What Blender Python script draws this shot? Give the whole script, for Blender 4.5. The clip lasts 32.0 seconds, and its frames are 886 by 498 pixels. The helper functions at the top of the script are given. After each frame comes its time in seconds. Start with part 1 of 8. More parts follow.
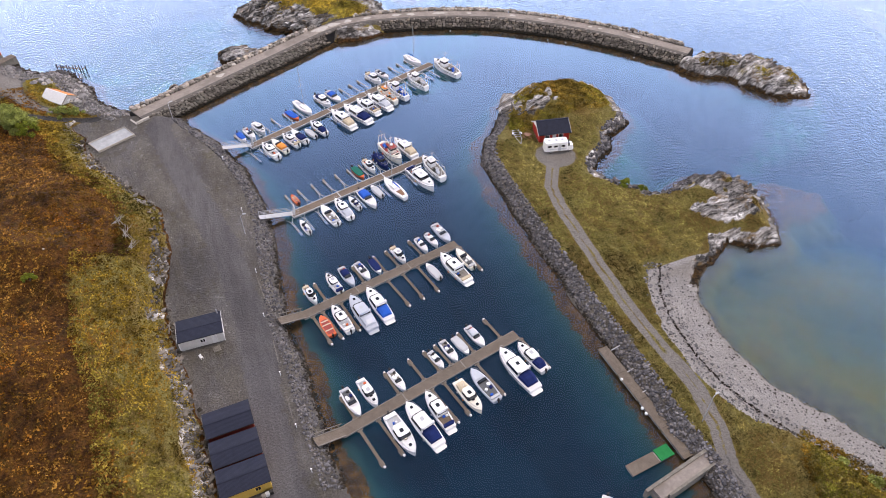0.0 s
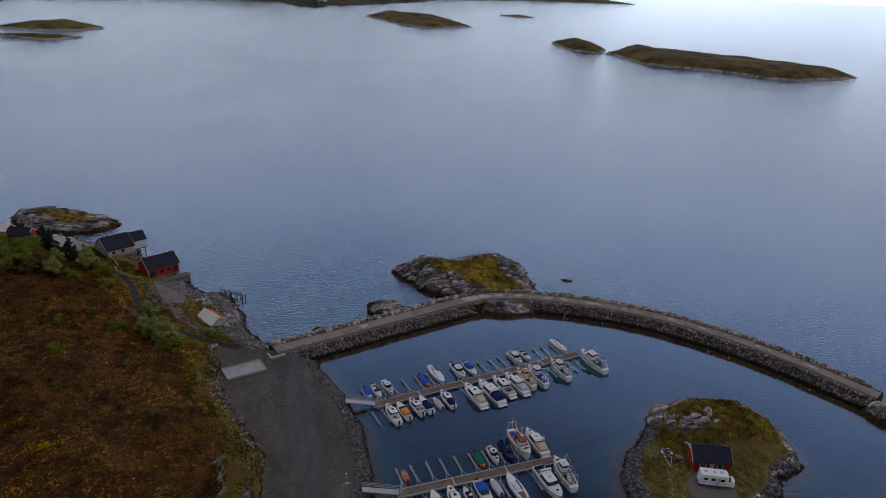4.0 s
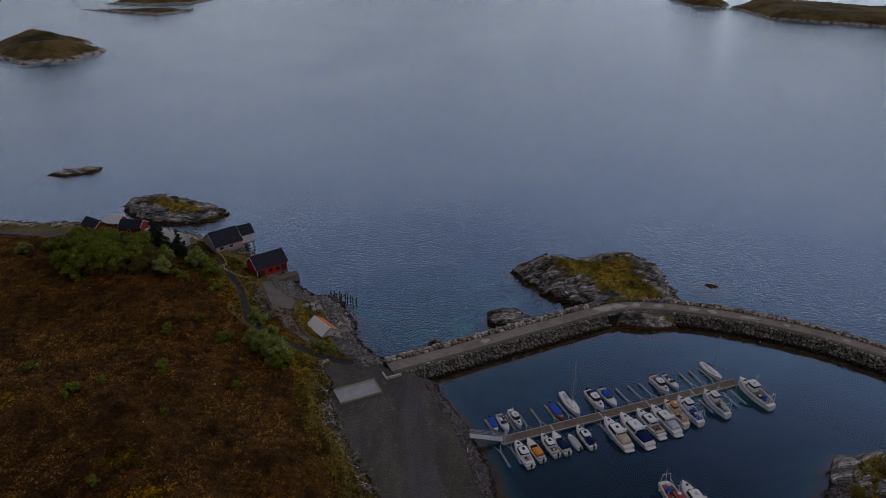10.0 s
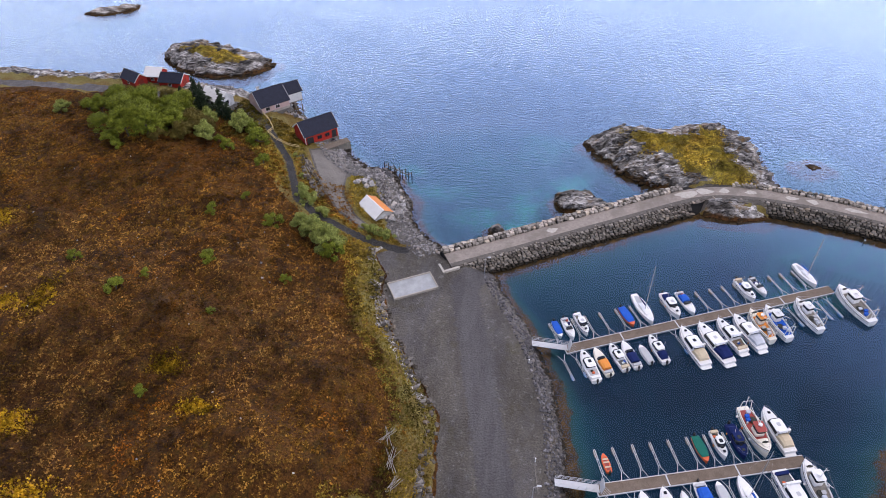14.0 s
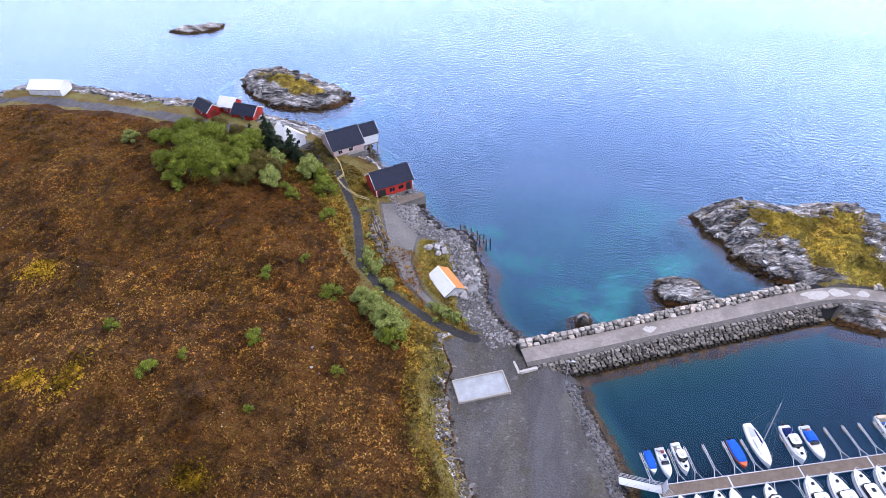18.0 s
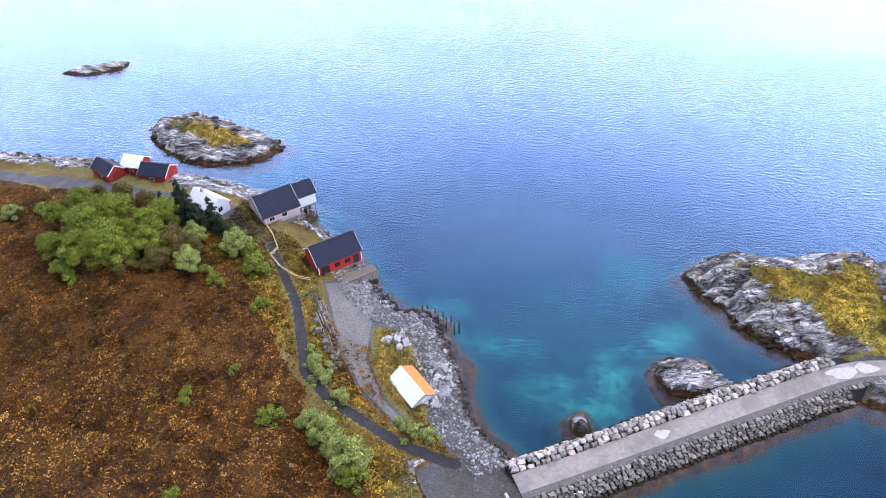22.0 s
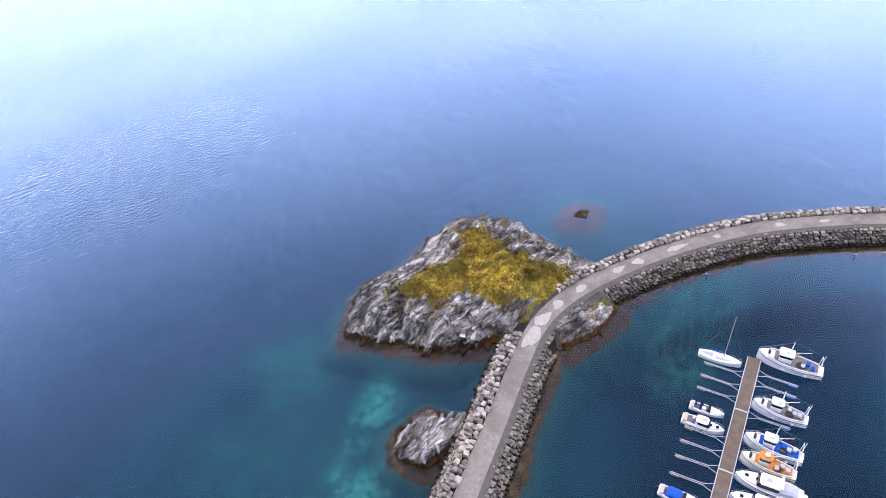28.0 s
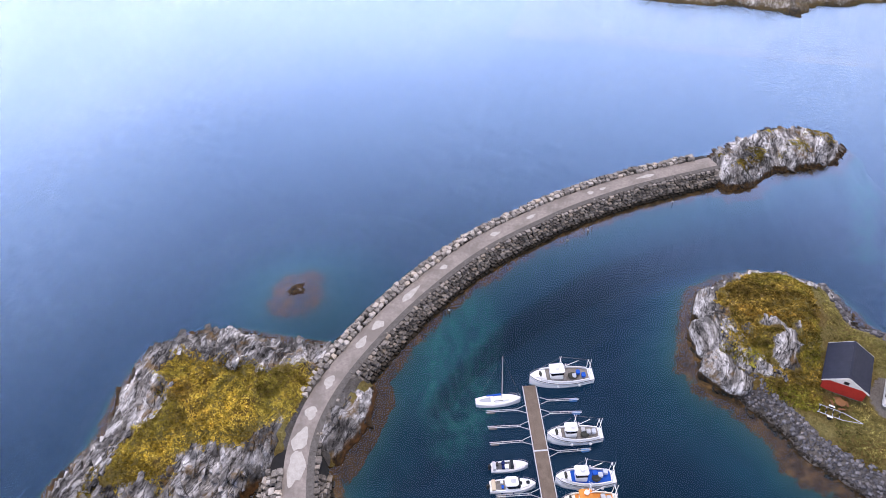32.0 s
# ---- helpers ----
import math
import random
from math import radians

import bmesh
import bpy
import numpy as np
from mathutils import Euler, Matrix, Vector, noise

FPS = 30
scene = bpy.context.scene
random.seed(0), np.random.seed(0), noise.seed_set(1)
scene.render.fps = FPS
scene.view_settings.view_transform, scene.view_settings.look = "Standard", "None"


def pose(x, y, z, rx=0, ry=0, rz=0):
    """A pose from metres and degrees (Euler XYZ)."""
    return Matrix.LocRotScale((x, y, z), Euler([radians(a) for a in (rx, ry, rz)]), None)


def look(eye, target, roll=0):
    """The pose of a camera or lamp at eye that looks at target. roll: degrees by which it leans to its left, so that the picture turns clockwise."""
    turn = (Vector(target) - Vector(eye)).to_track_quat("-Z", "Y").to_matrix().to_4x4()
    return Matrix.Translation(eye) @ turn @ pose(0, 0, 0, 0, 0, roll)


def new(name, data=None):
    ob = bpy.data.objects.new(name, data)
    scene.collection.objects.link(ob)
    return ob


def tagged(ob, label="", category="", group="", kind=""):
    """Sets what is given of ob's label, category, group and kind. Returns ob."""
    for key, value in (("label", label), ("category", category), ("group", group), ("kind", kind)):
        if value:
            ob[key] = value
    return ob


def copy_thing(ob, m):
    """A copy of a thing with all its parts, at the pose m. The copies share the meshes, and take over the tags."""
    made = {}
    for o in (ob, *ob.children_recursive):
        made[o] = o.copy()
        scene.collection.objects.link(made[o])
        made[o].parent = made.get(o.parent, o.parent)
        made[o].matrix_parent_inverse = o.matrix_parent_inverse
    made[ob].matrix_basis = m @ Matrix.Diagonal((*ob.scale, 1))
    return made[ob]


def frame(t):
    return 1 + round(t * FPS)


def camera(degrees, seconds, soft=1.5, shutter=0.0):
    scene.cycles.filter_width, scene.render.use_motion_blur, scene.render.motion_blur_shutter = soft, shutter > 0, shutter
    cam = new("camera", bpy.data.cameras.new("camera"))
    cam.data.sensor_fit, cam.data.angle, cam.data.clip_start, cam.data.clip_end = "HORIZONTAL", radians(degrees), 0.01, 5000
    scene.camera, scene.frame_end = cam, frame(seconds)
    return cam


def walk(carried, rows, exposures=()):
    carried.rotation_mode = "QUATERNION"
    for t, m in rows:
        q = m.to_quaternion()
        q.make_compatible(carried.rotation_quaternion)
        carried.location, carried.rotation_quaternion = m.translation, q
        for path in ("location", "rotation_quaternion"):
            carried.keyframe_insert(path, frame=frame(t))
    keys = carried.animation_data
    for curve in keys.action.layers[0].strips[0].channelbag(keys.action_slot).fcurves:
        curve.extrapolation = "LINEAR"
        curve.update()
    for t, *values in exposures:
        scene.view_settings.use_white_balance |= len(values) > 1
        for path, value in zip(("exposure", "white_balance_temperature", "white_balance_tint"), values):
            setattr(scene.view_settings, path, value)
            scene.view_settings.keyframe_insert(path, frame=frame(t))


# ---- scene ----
# The drone's way: seconds, place in metres, heading from north clockwise, downward tilt, lean.
cam = camera(66.0, 32.0, soft=0.75)
FLIGHT = [
    (0, 0.25, -0.00, 98.08, 21.41, 43.99, -0.76),
    (0.5, 1.34, 1.36, 96.96, 18.98, 41.79, -0.64),
    (1, 2.06, 3.16, 95.64, 16.74, 39.34, -0.30),
    (1.5, 2.34, 5.06, 94.38, 14.66, 36.60, 0.20),
    (2, 2.49, 7.14, 93.66, 12.78, 33.88, 0.76),
    (2.5, 2.65, 8.77, 93.80, 11.21, 31.18, 1.22),
    (3, 2.54, 10.19, 94.47, 10.03, 28.41, 1.91),
    (3.5, 2.21, 11.64, 95.16, 9.21, 25.52, 2.59),
    (4, 1.56, 13.30, 95.48, 8.40, 22.60, 3.35),
    (4.5, 0.88, 15.37, 95.60, 7.64, 20.08, 3.48),
    (6.5, -0.98, 22.54, 96.87, 3.08, 9.65, 1.62),
    (7, -1.55, 24.37, 96.52, 2.13, 7.06, 1.23),
    (7.5, -2.27, 26.47, 96.17, 1.33, 5.83, 1.10),
    (8, -2.81, 28.81, 96.05, 0.72, 6.34, 0.81),
    (8.5, -3.10, 31.31, 96.34, 0.33, 9.07, 0.45),
    (9, -3.44, 33.37, 96.58, 0.00, 14.09, 0.46),
    (9.5, -4.06, 35.12, 96.76, -0.13, 19.96, 0.36),
    (10, -4.62, 37.24, 97.08, -0.27, 26.02, 0.41),
    (10.5, -4.79, 40.18, 97.28, -0.69, 32.26, 0.11),
    (11, -5.04, 43.03, 97.28, -1.37, 37.00, -0.43),
    (11.5, -5.23, 45.31, 97.56, -2.15, 39.75, -1.07),
    (12, -5.73, 47.60, 98.11, -2.66, 40.57, -1.35),
    (12.5, -6.31, 50.25, 98.74, -3.11, 40.92, -1.26),
    (13, -6.43, 52.67, 99.22, -3.89, 40.89, -1.21),
    (13.5, -6.64, 55.12, 99.72, -4.82, 40.75, -1.15),
    (14, -6.90, 57.85, 100.16, -5.93, 40.65, -1.18),
    (14.5, -7.35, 60.87, 100.25, -7.11, 40.52, -1.21),
    (16.5, -8.94, 73.34, 100.33, -11.96, 40.16, -1.83),
    (17, -9.50, 76.50, 100.31, -12.86, 40.16, -1.93),
    (17.5, -10.15, 79.58, 100.25, -13.55, 40.17, -2.02),
    (18, -10.93, 82.58, 100.08, -14.03, 40.12, -2.03),
    (18.5, -11.72, 85.61, 99.87, -14.36, 40.09, -2.05),
    (19, -12.58, 88.78, 99.62, -14.46, 40.08, -2.09),
    (19.5, -13.63, 91.96, 99.30, -14.10, 40.02, -1.86),
    (20, -14.73, 95.07, 98.84, -13.40, 39.86, -1.48),
    (20.5, -15.79, 98.53, 98.44, -12.43, 39.76, -1.23),
    (21, -17.08, 102.03, 98.03, -11.07, 39.74, -1.05),
    (21.5, -18.51, 106.01, 97.07, -9.40, 39.70, -1.07),
    (22, -20.34, 110.22, 95.69, -7.44, 39.64, -1.25),
    (22.5, -21.86, 113.94, 94.72, -5.58, 39.75, -1.88),
    (23, -22.46, 116.64, 94.32, -2.83, 39.99, -2.39),
    (23.5, -22.84, 119.16, 93.87, 0.77, 40.19, -2.77),
    (24, -23.57, 122.01, 93.35, 4.82, 40.39, -3.13),
    (24.5, -24.72, 124.54, 93.28, 9.40, 40.41, -3.20),
    (25, -25.32, 127.00, 93.46, 13.68, 40.50, -3.30),
    (25.5, -25.21, 129.19, 93.71, 17.45, 40.61, -3.74),
    (27.5, -23.25, 138.78, 93.71, 33.78, 40.99, -4.85),
    (28, -22.59, 140.72, 93.70, 38.13, 40.85, -4.81),
    (28.5, -22.29, 142.47, 93.70, 42.62, 40.58, -4.46),
    (29, -21.60, 144.50, 93.16, 47.18, 40.25, -4.11),
    (29.5, -20.18, 146.86, 92.02, 51.81, 39.99, -3.83),
    (30, -17.90, 149.19, 90.82, 56.28, 39.94, -3.71),
    (30.5, -14.95, 151.25, 89.72, 60.29, 40.15, -3.75),
    (31, -11.95, 152.90, 89.09, 63.84, 40.38, -3.73),
    (31.5, -8.76, 154.28, 88.66, 67.12, 40.57, -3.59),
    (32, -5.42, 155.35, 88.17, 70.44, 40.60, -3.15),
]


def aim(x, y, z, heading, tilt, lean):
    h, p = radians(heading), radians(tilt)
    way = Vector((math.sin(h) * math.cos(p), math.cos(h) * math.cos(p), -math.sin(p)))
    eye = Vector((x, y, z))
    return look(eye, eye + way * 50, lean)


walk(cam, [(r[0], aim(*r[1:])) for r in FLIGHT],
     exposures=[(0, 0.42, 7650, 19), (1, -0.08, 7550, 19), (2, -0.72, 7400, 19), (3, -1.25, 7150, 18), (4, -1.65, 7100, 18), (6.5, -2.6, 6500, 12), (9, -2.65, 6650, 15), (10, -2.1, 7250, 19), (11, -1.3, 7450, 21),
                (12, -0.6, 7500, 22), (13, 0.0, 7200, 21), (14.5, 0.15, 6900, 20), (16.5, 0.48, 6350, 21), (19, 0.75, 6200, 21), (22, 0.88, 6100, 20), (24, 1.0, 6200, 19), (25.5, 0.7, 6300, 20), (28, 0.55, 6700, 21), (32, 0.48, 6850, 22)])

# ---- sky and light ----
SUN_AZ, SUN_EL = 68.0, 77.0
world = bpy.data.worlds.new("overcast_sky")
scene.world = world
world.use_nodes = True
wn, wl = world.node_tree.nodes, world.node_tree.links
for n in list(wn):
    wn.remove(n)
w_out = wn.new("ShaderNodeOutputWorld")
w_bg = wn.new("ShaderNodeBackground")
w_sky = wn.new("ShaderNodeTexSky")
w_sky.sky_type = "NISHITA"
w_sky.sun_disc = False
w_sky.sun_elevation = radians(SUN_EL)
w_sky.sun_rotation = radians(SUN_AZ)
w_dim = wn.new("ShaderNodeVectorMath")
w_dim.operation = "SCALE"
w_dim.inputs["Scale"].default_value = 0.11
wl.new(w_sky.outputs[0], w_dim.inputs[0])
w_co = wn.new("ShaderNodeTexCoord")
w_map = wn.new("ShaderNodeMapping")
w_map.inputs["Scale"].default_value = (1.6, 1.6, 5.0)
wl.new(w_co.outputs["Generated"], w_map.inputs[0])
w_noise = wn.new("ShaderNodeTexNoise")
w_noise.inputs["Scale"].default_value = 1.7
w_noise.inputs["Detail"].default_value = 7
wl.new(w_map.outputs[0], w_noise.inputs[0])
w_ramp = wn.new("ShaderNodeValToRGB")
w_ramp.color_ramp.elements[0].position, w_ramp.color_ramp.elements[0].color = 0.33, (0.84, 0.86, 0.90, 1)
w_ramp.color_ramp.elements[1].position, w_ramp.color_ramp.elements[1].color = 0.62, (1.14, 1.14, 1.13, 1)
wl.new(w_noise.outputs[0], w_ramp.inputs[0])
# thin bright cloud low down, a bluer and darker lid above
w_sep = wn.new("ShaderNodeSeparateXYZ")
wl.new(w_co.outputs["Generated"], w_sep.inputs[0])
w_lid = wn.new("ShaderNodeValToRGB")
for _ in range(7):
    w_lid.color_ramp.elements.new(0.5)
for e, (p, c) in zip(w_lid.color_ramp.elements, ((0.0, (4.0, 4.05, 4.3)), (0.10, (4.5, 4.55, 4.75)), (0.20, (2.7, 2.78, 3.0)), (0.30, (1.22, 1.38, 1.82)), (0.38, (1.0, 1.2, 1.78)), (0.5, (1.08, 1.4, 2.16)), (0.62, (0.82, 1.10, 1.75)), (0.74, (0.42, 0.53, 0.74)), (1.0, (0.32, 0.34, 0.38)))):
    e.position, e.color = p, (*c, 1)
wl.new(w_sep.outputs["Z"], w_lid.inputs[0])
w_cloud = wn.new("ShaderNodeMixRGB")
w_cloud.blend_type = "MULTIPLY"
w_cloud.inputs[0].default_value = 1.0
# the cloud is thinner and brighter to the north-east
w_dot = wn.new("ShaderNodeVectorMath")
w_dot.operation = "DOT_PRODUCT"
w_dot.inputs[1].default_value = (math.sin(radians(35)), math.cos(radians(35)), 0)
wl.new(w_co.outputs["Generated"], w_dot.inputs[0])
w_thin = wn.new("ShaderNodeMapRange")
w_thin.interpolation_type = "SMOOTHSTEP"
for i, v in ((1, -0.7), (2, 0.95), (3, 0.6), (4, 1.5)):
    w_thin.inputs[i].default_value = v
wl.new(w_dot.outputs["Value"], w_thin.inputs[0])
w_ne = wn.new("ShaderNodeVectorMath")
w_ne.operation = "SCALE"
wl.new(w_lid.outputs[0], w_ne.inputs[0])
wl.new(w_thin.outputs[0], w_ne.inputs["Scale"])
wl.new(w_ne.outputs[0], w_cloud.inputs[1])
wl.new(w_ramp.outputs[0], w_cloud.inputs[2])
w_mix = wn.new("ShaderNodeMixRGB")
w_mix.inputs[0].default_value = 0.88
wl.new(w_dim.outputs[0], w_mix.inputs[1])
wl.new(w_cloud.outputs[0], w_mix.inputs[2])
wl.new(w_mix.outputs[0], w_bg.inputs[0])
w_bg.inputs[1].default_value = 1.0
wl.new(w_bg.outputs[0], w_out.inputs[0])
sun_data = bpy.data.lights.new("sun", "SUN")
sun_data.energy, sun_data.angle, sun_data.color = 1.5, radians(11), (1.0, 0.92, 0.82)
sun = new("sun", sun_data)
saz, sel = radians(SUN_AZ), radians(SUN_EL)
sun.matrix_world = look((60 + 300 * math.sin(saz) * math.cos(sel), 100 + 300 * math.cos(saz) * math.cos(sel), 300 * math.sin(sel)), (60, 100, 0))


# ---- materials ----
class Mat:
    """A node material with short ways to lay noise, ramps and mixes."""

    def __init__(self, name, rough=0.85, metal=0.0, spec=0.3):
        self.m = bpy.data.materials.new(name)
        self.m.use_nodes = True
        self.n, self.l = self.m.node_tree.nodes, self.m.node_tree.links
        self.b = self.n["Principled BSDF"]
        self.b.inputs["Roughness"].default_value = rough
        self.b.inputs["Metallic"].default_value = metal
        self.b.inputs["Specular IOR Level"].default_value = spec
        self.co = self.n.new("ShaderNodeTexCoord")
        self.geo = self.n.new("ShaderNodeNewGeometry")

    def pos(self):
        return self.geo.outputs["Position"]

    def noise(self, scale, detail=5, rough=0.6, vec=None, stretch=None, out="Fac"):
        t = self.n.new("ShaderNodeTexNoise")
        t.inputs["Scale"].default_value, t.inputs["Detail"].default_value, t.inputs["Roughness"].default_value = scale, detail, rough
        v = vec or self.pos()
        if stretch:
            mp = self.n.new("ShaderNodeMapping")
            mp.inputs["Scale"].default_value = stretch[:3]
            if len(stretch) > 3:
                mp.inputs["Rotation"].default_value = (0, 0, radians(stretch[3]))
            self.l.new(v, mp.inputs[0])
            v = mp.outputs[0]
        self.l.new(v, t.inputs["Vector"])
        return t.outputs[out]

    def voronoi(self, scale, feature="F1", vec=None, out="Distance"):
        t = self.n.new("ShaderNodeTexVoronoi")
        t.feature = feature
        t.inputs["Scale"].default_value = scale
        self.l.new(vec or self.pos(), t.inputs["Vector"])
        return t.outputs[out]

    def ramp(self, fac, *stops):
        r = self.n.new("ShaderNodeValToRGB")
        els = r.color_ramp.elements
        while len(els) < len(stops):
            els.new(0.5)
        for e, (p, c) in zip(els, stops):
            e.position = p
            e.color = (*c, 1) if not isinstance(c, (int, float)) else (c, c, c, 1)
        self.l.new(fac, r.inputs[0])
        return r.outputs[0]

    def mix(self, fac, a, b, kind="MIX"):
        x = self.n.new("ShaderNodeMixRGB")
        x.blend_type = kind
        for s, v in zip(x.inputs, (fac, a, b)):
            if isinstance(v, (int, float)):
                s.default_value = v if s.type == "VALUE" else (v, v, v, 1)
            elif isinstance(v, tuple):
                s.default_value = (*v, 1)
            else:
                self.l.new(v, s)
        return x.outputs[0]

    def math(self, op, a, b=0.0, clamp=False):
        x = self.n.new("ShaderNodeMath")
        x.operation, x.use_clamp = op, clamp
        for s, v in zip(x.inputs, (a, b)):
            if isinstance(v, (int, float)):
                s.default_value = v
            else:
                self.l.new(v, s)
        return x.outputs[0]

    def attr(self, name):
        a = self.n.new("ShaderNodeAttribute")
        a.attribute_name = name
        return a.outputs["Fac"]

    def random(self):
        return self.n.new("ShaderNodeObjectInfo").outputs["Random"]

    def island(self):
        return self.geo.outputs["Random Per Island"]

    def height(self):
        s = self.n.new("ShaderNodeSeparateXYZ")
        self.l.new(self.pos(), s.inputs[0])
        return s.outputs["Z"]

    def color(self, c):
        if isinstance(c, tuple):
            self.b.inputs["Base Color"].default_value = (*c, 1)
        else:
            self.l.new(c, self.b.inputs["Base Color"])
        return self

    def rough(self, v):
        self.l.new(v, self.b.inputs["Roughness"])
        return self

    def bump(self, h, strength=0.5, dist=0.1):
        bp = self.n.new("ShaderNodeBump")
        bp.inputs["Strength"].default_value, bp.inputs["Distance"].default_value = strength, dist
        self.l.new(h, bp.inputs["Height"])
        self.l.new(bp.outputs[0], self.b.inputs["Normal"])
        return self


def plain(name, c, rough=0.6, metal=0.0, spec=0.4, vary=0.12, scale=1.5):
    """One colour with soft weathering at two scales."""
    k = Mat(name, rough, metal, spec)
    lo, hi = tuple(v * (1 - vary) for v in c), tuple(min(1, v * (1 + vary)) for v in c)
    a = k.ramp(k.noise(scale, 6), (0.3, lo), (0.7, hi))
    k.color(k.mix(0.35, a, k.ramp(k.noise(scale * 9, 4), (0.35, lo), (0.65, hi))))
    return k.m


def rock_colour(k, wet=True):
    """Grey gneiss in long folded beds, with dark crevices, lichen, and black algae at the waterline."""
    fold = k.mix(1.0, k.pos(), k.mix(1.0, k.noise(0.05, 2, 0.5, out="Color"), (9.0, 9.0, 3.0), "MULTIPLY"), "ADD")
    strata = k.noise(0.42, 8, 0.66, vec=fold, stretch=(0.30, 1.7, 0.9, 30))
    a = k.ramp(strata, (0.32, (0.045, 0.040, 0.036)), (0.44, (0.15, 0.14, 0.13)), (0.53, (0.33, 0.315, 0.30)), (0.66, (0.66, 0.64, 0.615)))
    a = k.mix(0.4, a, k.ramp(k.noise(1.9, 8, 0.72), (0.32, 0.35), (0.54, 1.0)), "MULTIPLY")
    # long black joints that follow the beds, and a few across them
    for scale, width, depth, turn in ((0.20, 0.020, 0.95, 28), (0.55, 0.022, 0.85, 34), (0.30, 0.012, 0.8, 118)):
        d = k.math("ABSOLUTE", k.math("SUBTRACT", k.noise(scale, 5, 0.6, vec=fold, stretch=(0.35, 1.6, 0.7, turn)), 0.5))
        a = k.mix(depth, a, k.ramp(d, (0.0, 0.05), (width, 1.0)), "MULTIPLY")
    a = k.mix(0.85, a, k.ramp(k.noise(0.10, 7, 0.7), (0.40, 0.18), (0.53, 1.45)), "MULTIPLY")
    a = k.mix(k.ramp(k.noise(0.26, 8, 0.74), (0.55, 0.0), (0.64, 0.75)), a, (0.15, 0.085, 0.022))
    if wet:
        z = k.math("ADD", k.height(), k.math("MULTIPLY", k.noise(0.24, 7, 0.7), -4.2))
        a = k.mix(k.ramp(k.math("ADD", z, 1.9), (0.35, 1.0), (0.85, 0.0)), a, k.ramp(k.noise(1.3, 6, 0.7), (0.4, (0.012, 0.010, 0.008)), (0.66, (0.075, 0.040, 0.012))))
    return a, strata


def ground_material():
    """Heather, grass, gravel, bare rock and shore, laid by masks that follow the plan."""
    k = Mat("moor_and_shore_ground", 0.95, spec=0.15)
    fine, mid, big = k.noise(2.6, 6, 0.7), k.noise(0.5, 6, 0.65), k.noise(0.06, 5)
    heather = k.ramp(fine, (0.30, (0.045, 0.018, 0.005)), (0.45, (0.125, 0.048, 0.009)), (0.58, (0.20, 0.082, 0.014)), (0.74, (0.27, 0.135, 0.030)))
    heather = k.mix(k.ramp(mid, (0.48, 0.0), (0.62, 0.7)), heather, k.ramp(fine, (0.3, (0.030, 0.019, 0.003)), (0.7, (0.10, 0.062, 0.008))))
    heather = k.mix(k.ramp(big, (0.50, 0.0), (0.66, 0.55)), heather, (0.060, 0.020, 0.004))
    heather = k.mix(0.75, heather, k.ramp(k.noise(0.16, 8, 0.75, stretch=(1, 0.6, 1, 35)), (0.40, 0.22), (0.54, 1.0)), "MULTIPLY")
    heather = k.mix(0.85, heather, k.ramp(k.noise(0.50, 8, 0.78), (0.38, 0.25), (0.58, 1.1)), "MULTIPLY")
    grass = k.ramp(fine, (0.3, (0.105, 0.090, 0.028)), (0.5, (0.215, 0.18, 0.058)), (0.7, (0.33, 0.27, 0.10)))
    grass = k.mix(k.ramp(k.noise(0.13, 5), (0.42, 0.0), (0.6, 0.8)), grass, k.ramp(fine, (0.3, (0.11, 0.066, 0.018)), (0.7, (0.23, 0.145, 0.042))))
    gravel = k.ramp(k.noise(5.0, 8, 0.75), (0.3, (0.075, 0.069, 0.066)), (0.7, (0.195, 0.181, 0.173)))
    gravel = k.mix(k.ramp(k.noise(0.10, 7, 0.7, stretch=(1.6, 0.5, 1, 4)), (0.42, 0.0), (0.58, 0.85)), gravel, k.ramp(k.noise(3, 6), (0.3, (0.095, 0.084, 0.068)), (0.7, (0.19, 0.17, 0.14))))
    gravel = k.mix(k.ramp(k.noise(0.22, 7, 0.7), (0.56, 0.0), (0.68, 0.5)), gravel, (0.105, 0.094, 0.050))
    gravel = k.mix(k.ramp(k.noise(1.1, 7, 0.75), (0.56, 0.0), (0.68, 0.6)), gravel, (0.34, 0.325, 0.31))
    gravel = k.mix(0.85, gravel, k.ramp(k.noise(0.07, 7, 0.72, stretch=(1.3, 0.6, 1, 0)), (0.38, 0.62), (0.60, 1.25)), "MULTIPLY")
    lane = k.ramp(k.noise(3.0, 8, 0.75), (0.3, (0.17, 0.155, 0.138)), (0.7, (0.31, 0.285, 0.255)))
    asphalt = k.ramp(k.noise(6.0, 6), (0.3, (0.045, 0.043, 0.043)), (0.7, (0.080, 0.077, 0.076)))
    sand = k.mix(k.ramp(k.noise(0.35, 7, 0.7), (0.42, 0.0), (0.62, 0.8)), k.ramp(k.noise(1.8, 8, 0.75), (0.32, (0.075, 0.068, 0.062)), (0.5, (0.17, 0.158, 0.148)), (0.68, (0.30, 0.285, 0.27))), k.ramp(k.noise(2.4, 8, 0.7), (0.35, (0.20, 0.185, 0.17)), (0.65, (0.42, 0.40, 0.38))))
    crest = k.math("ADD", k.height(), k.math("MULTIPLY", k.math("SUBTRACT", k.noise(0.4, 6, 0.7), 0.5), 1.1))
    sand = k.mix(k.ramp(crest, (1.0, 0.0), (1.4, 0.85)), k.mix(0.6, sand, (0.46, 0.43, 0.40)), k.ramp(k.noise(2.2, 8, 0.75), (0.34, (0.055, 0.050, 0.048)), (0.5, (0.15, 0.14, 0.135)), (0.66, (0.32, 0.30, 0.285))))
    rock, strata = rock_colour(k)

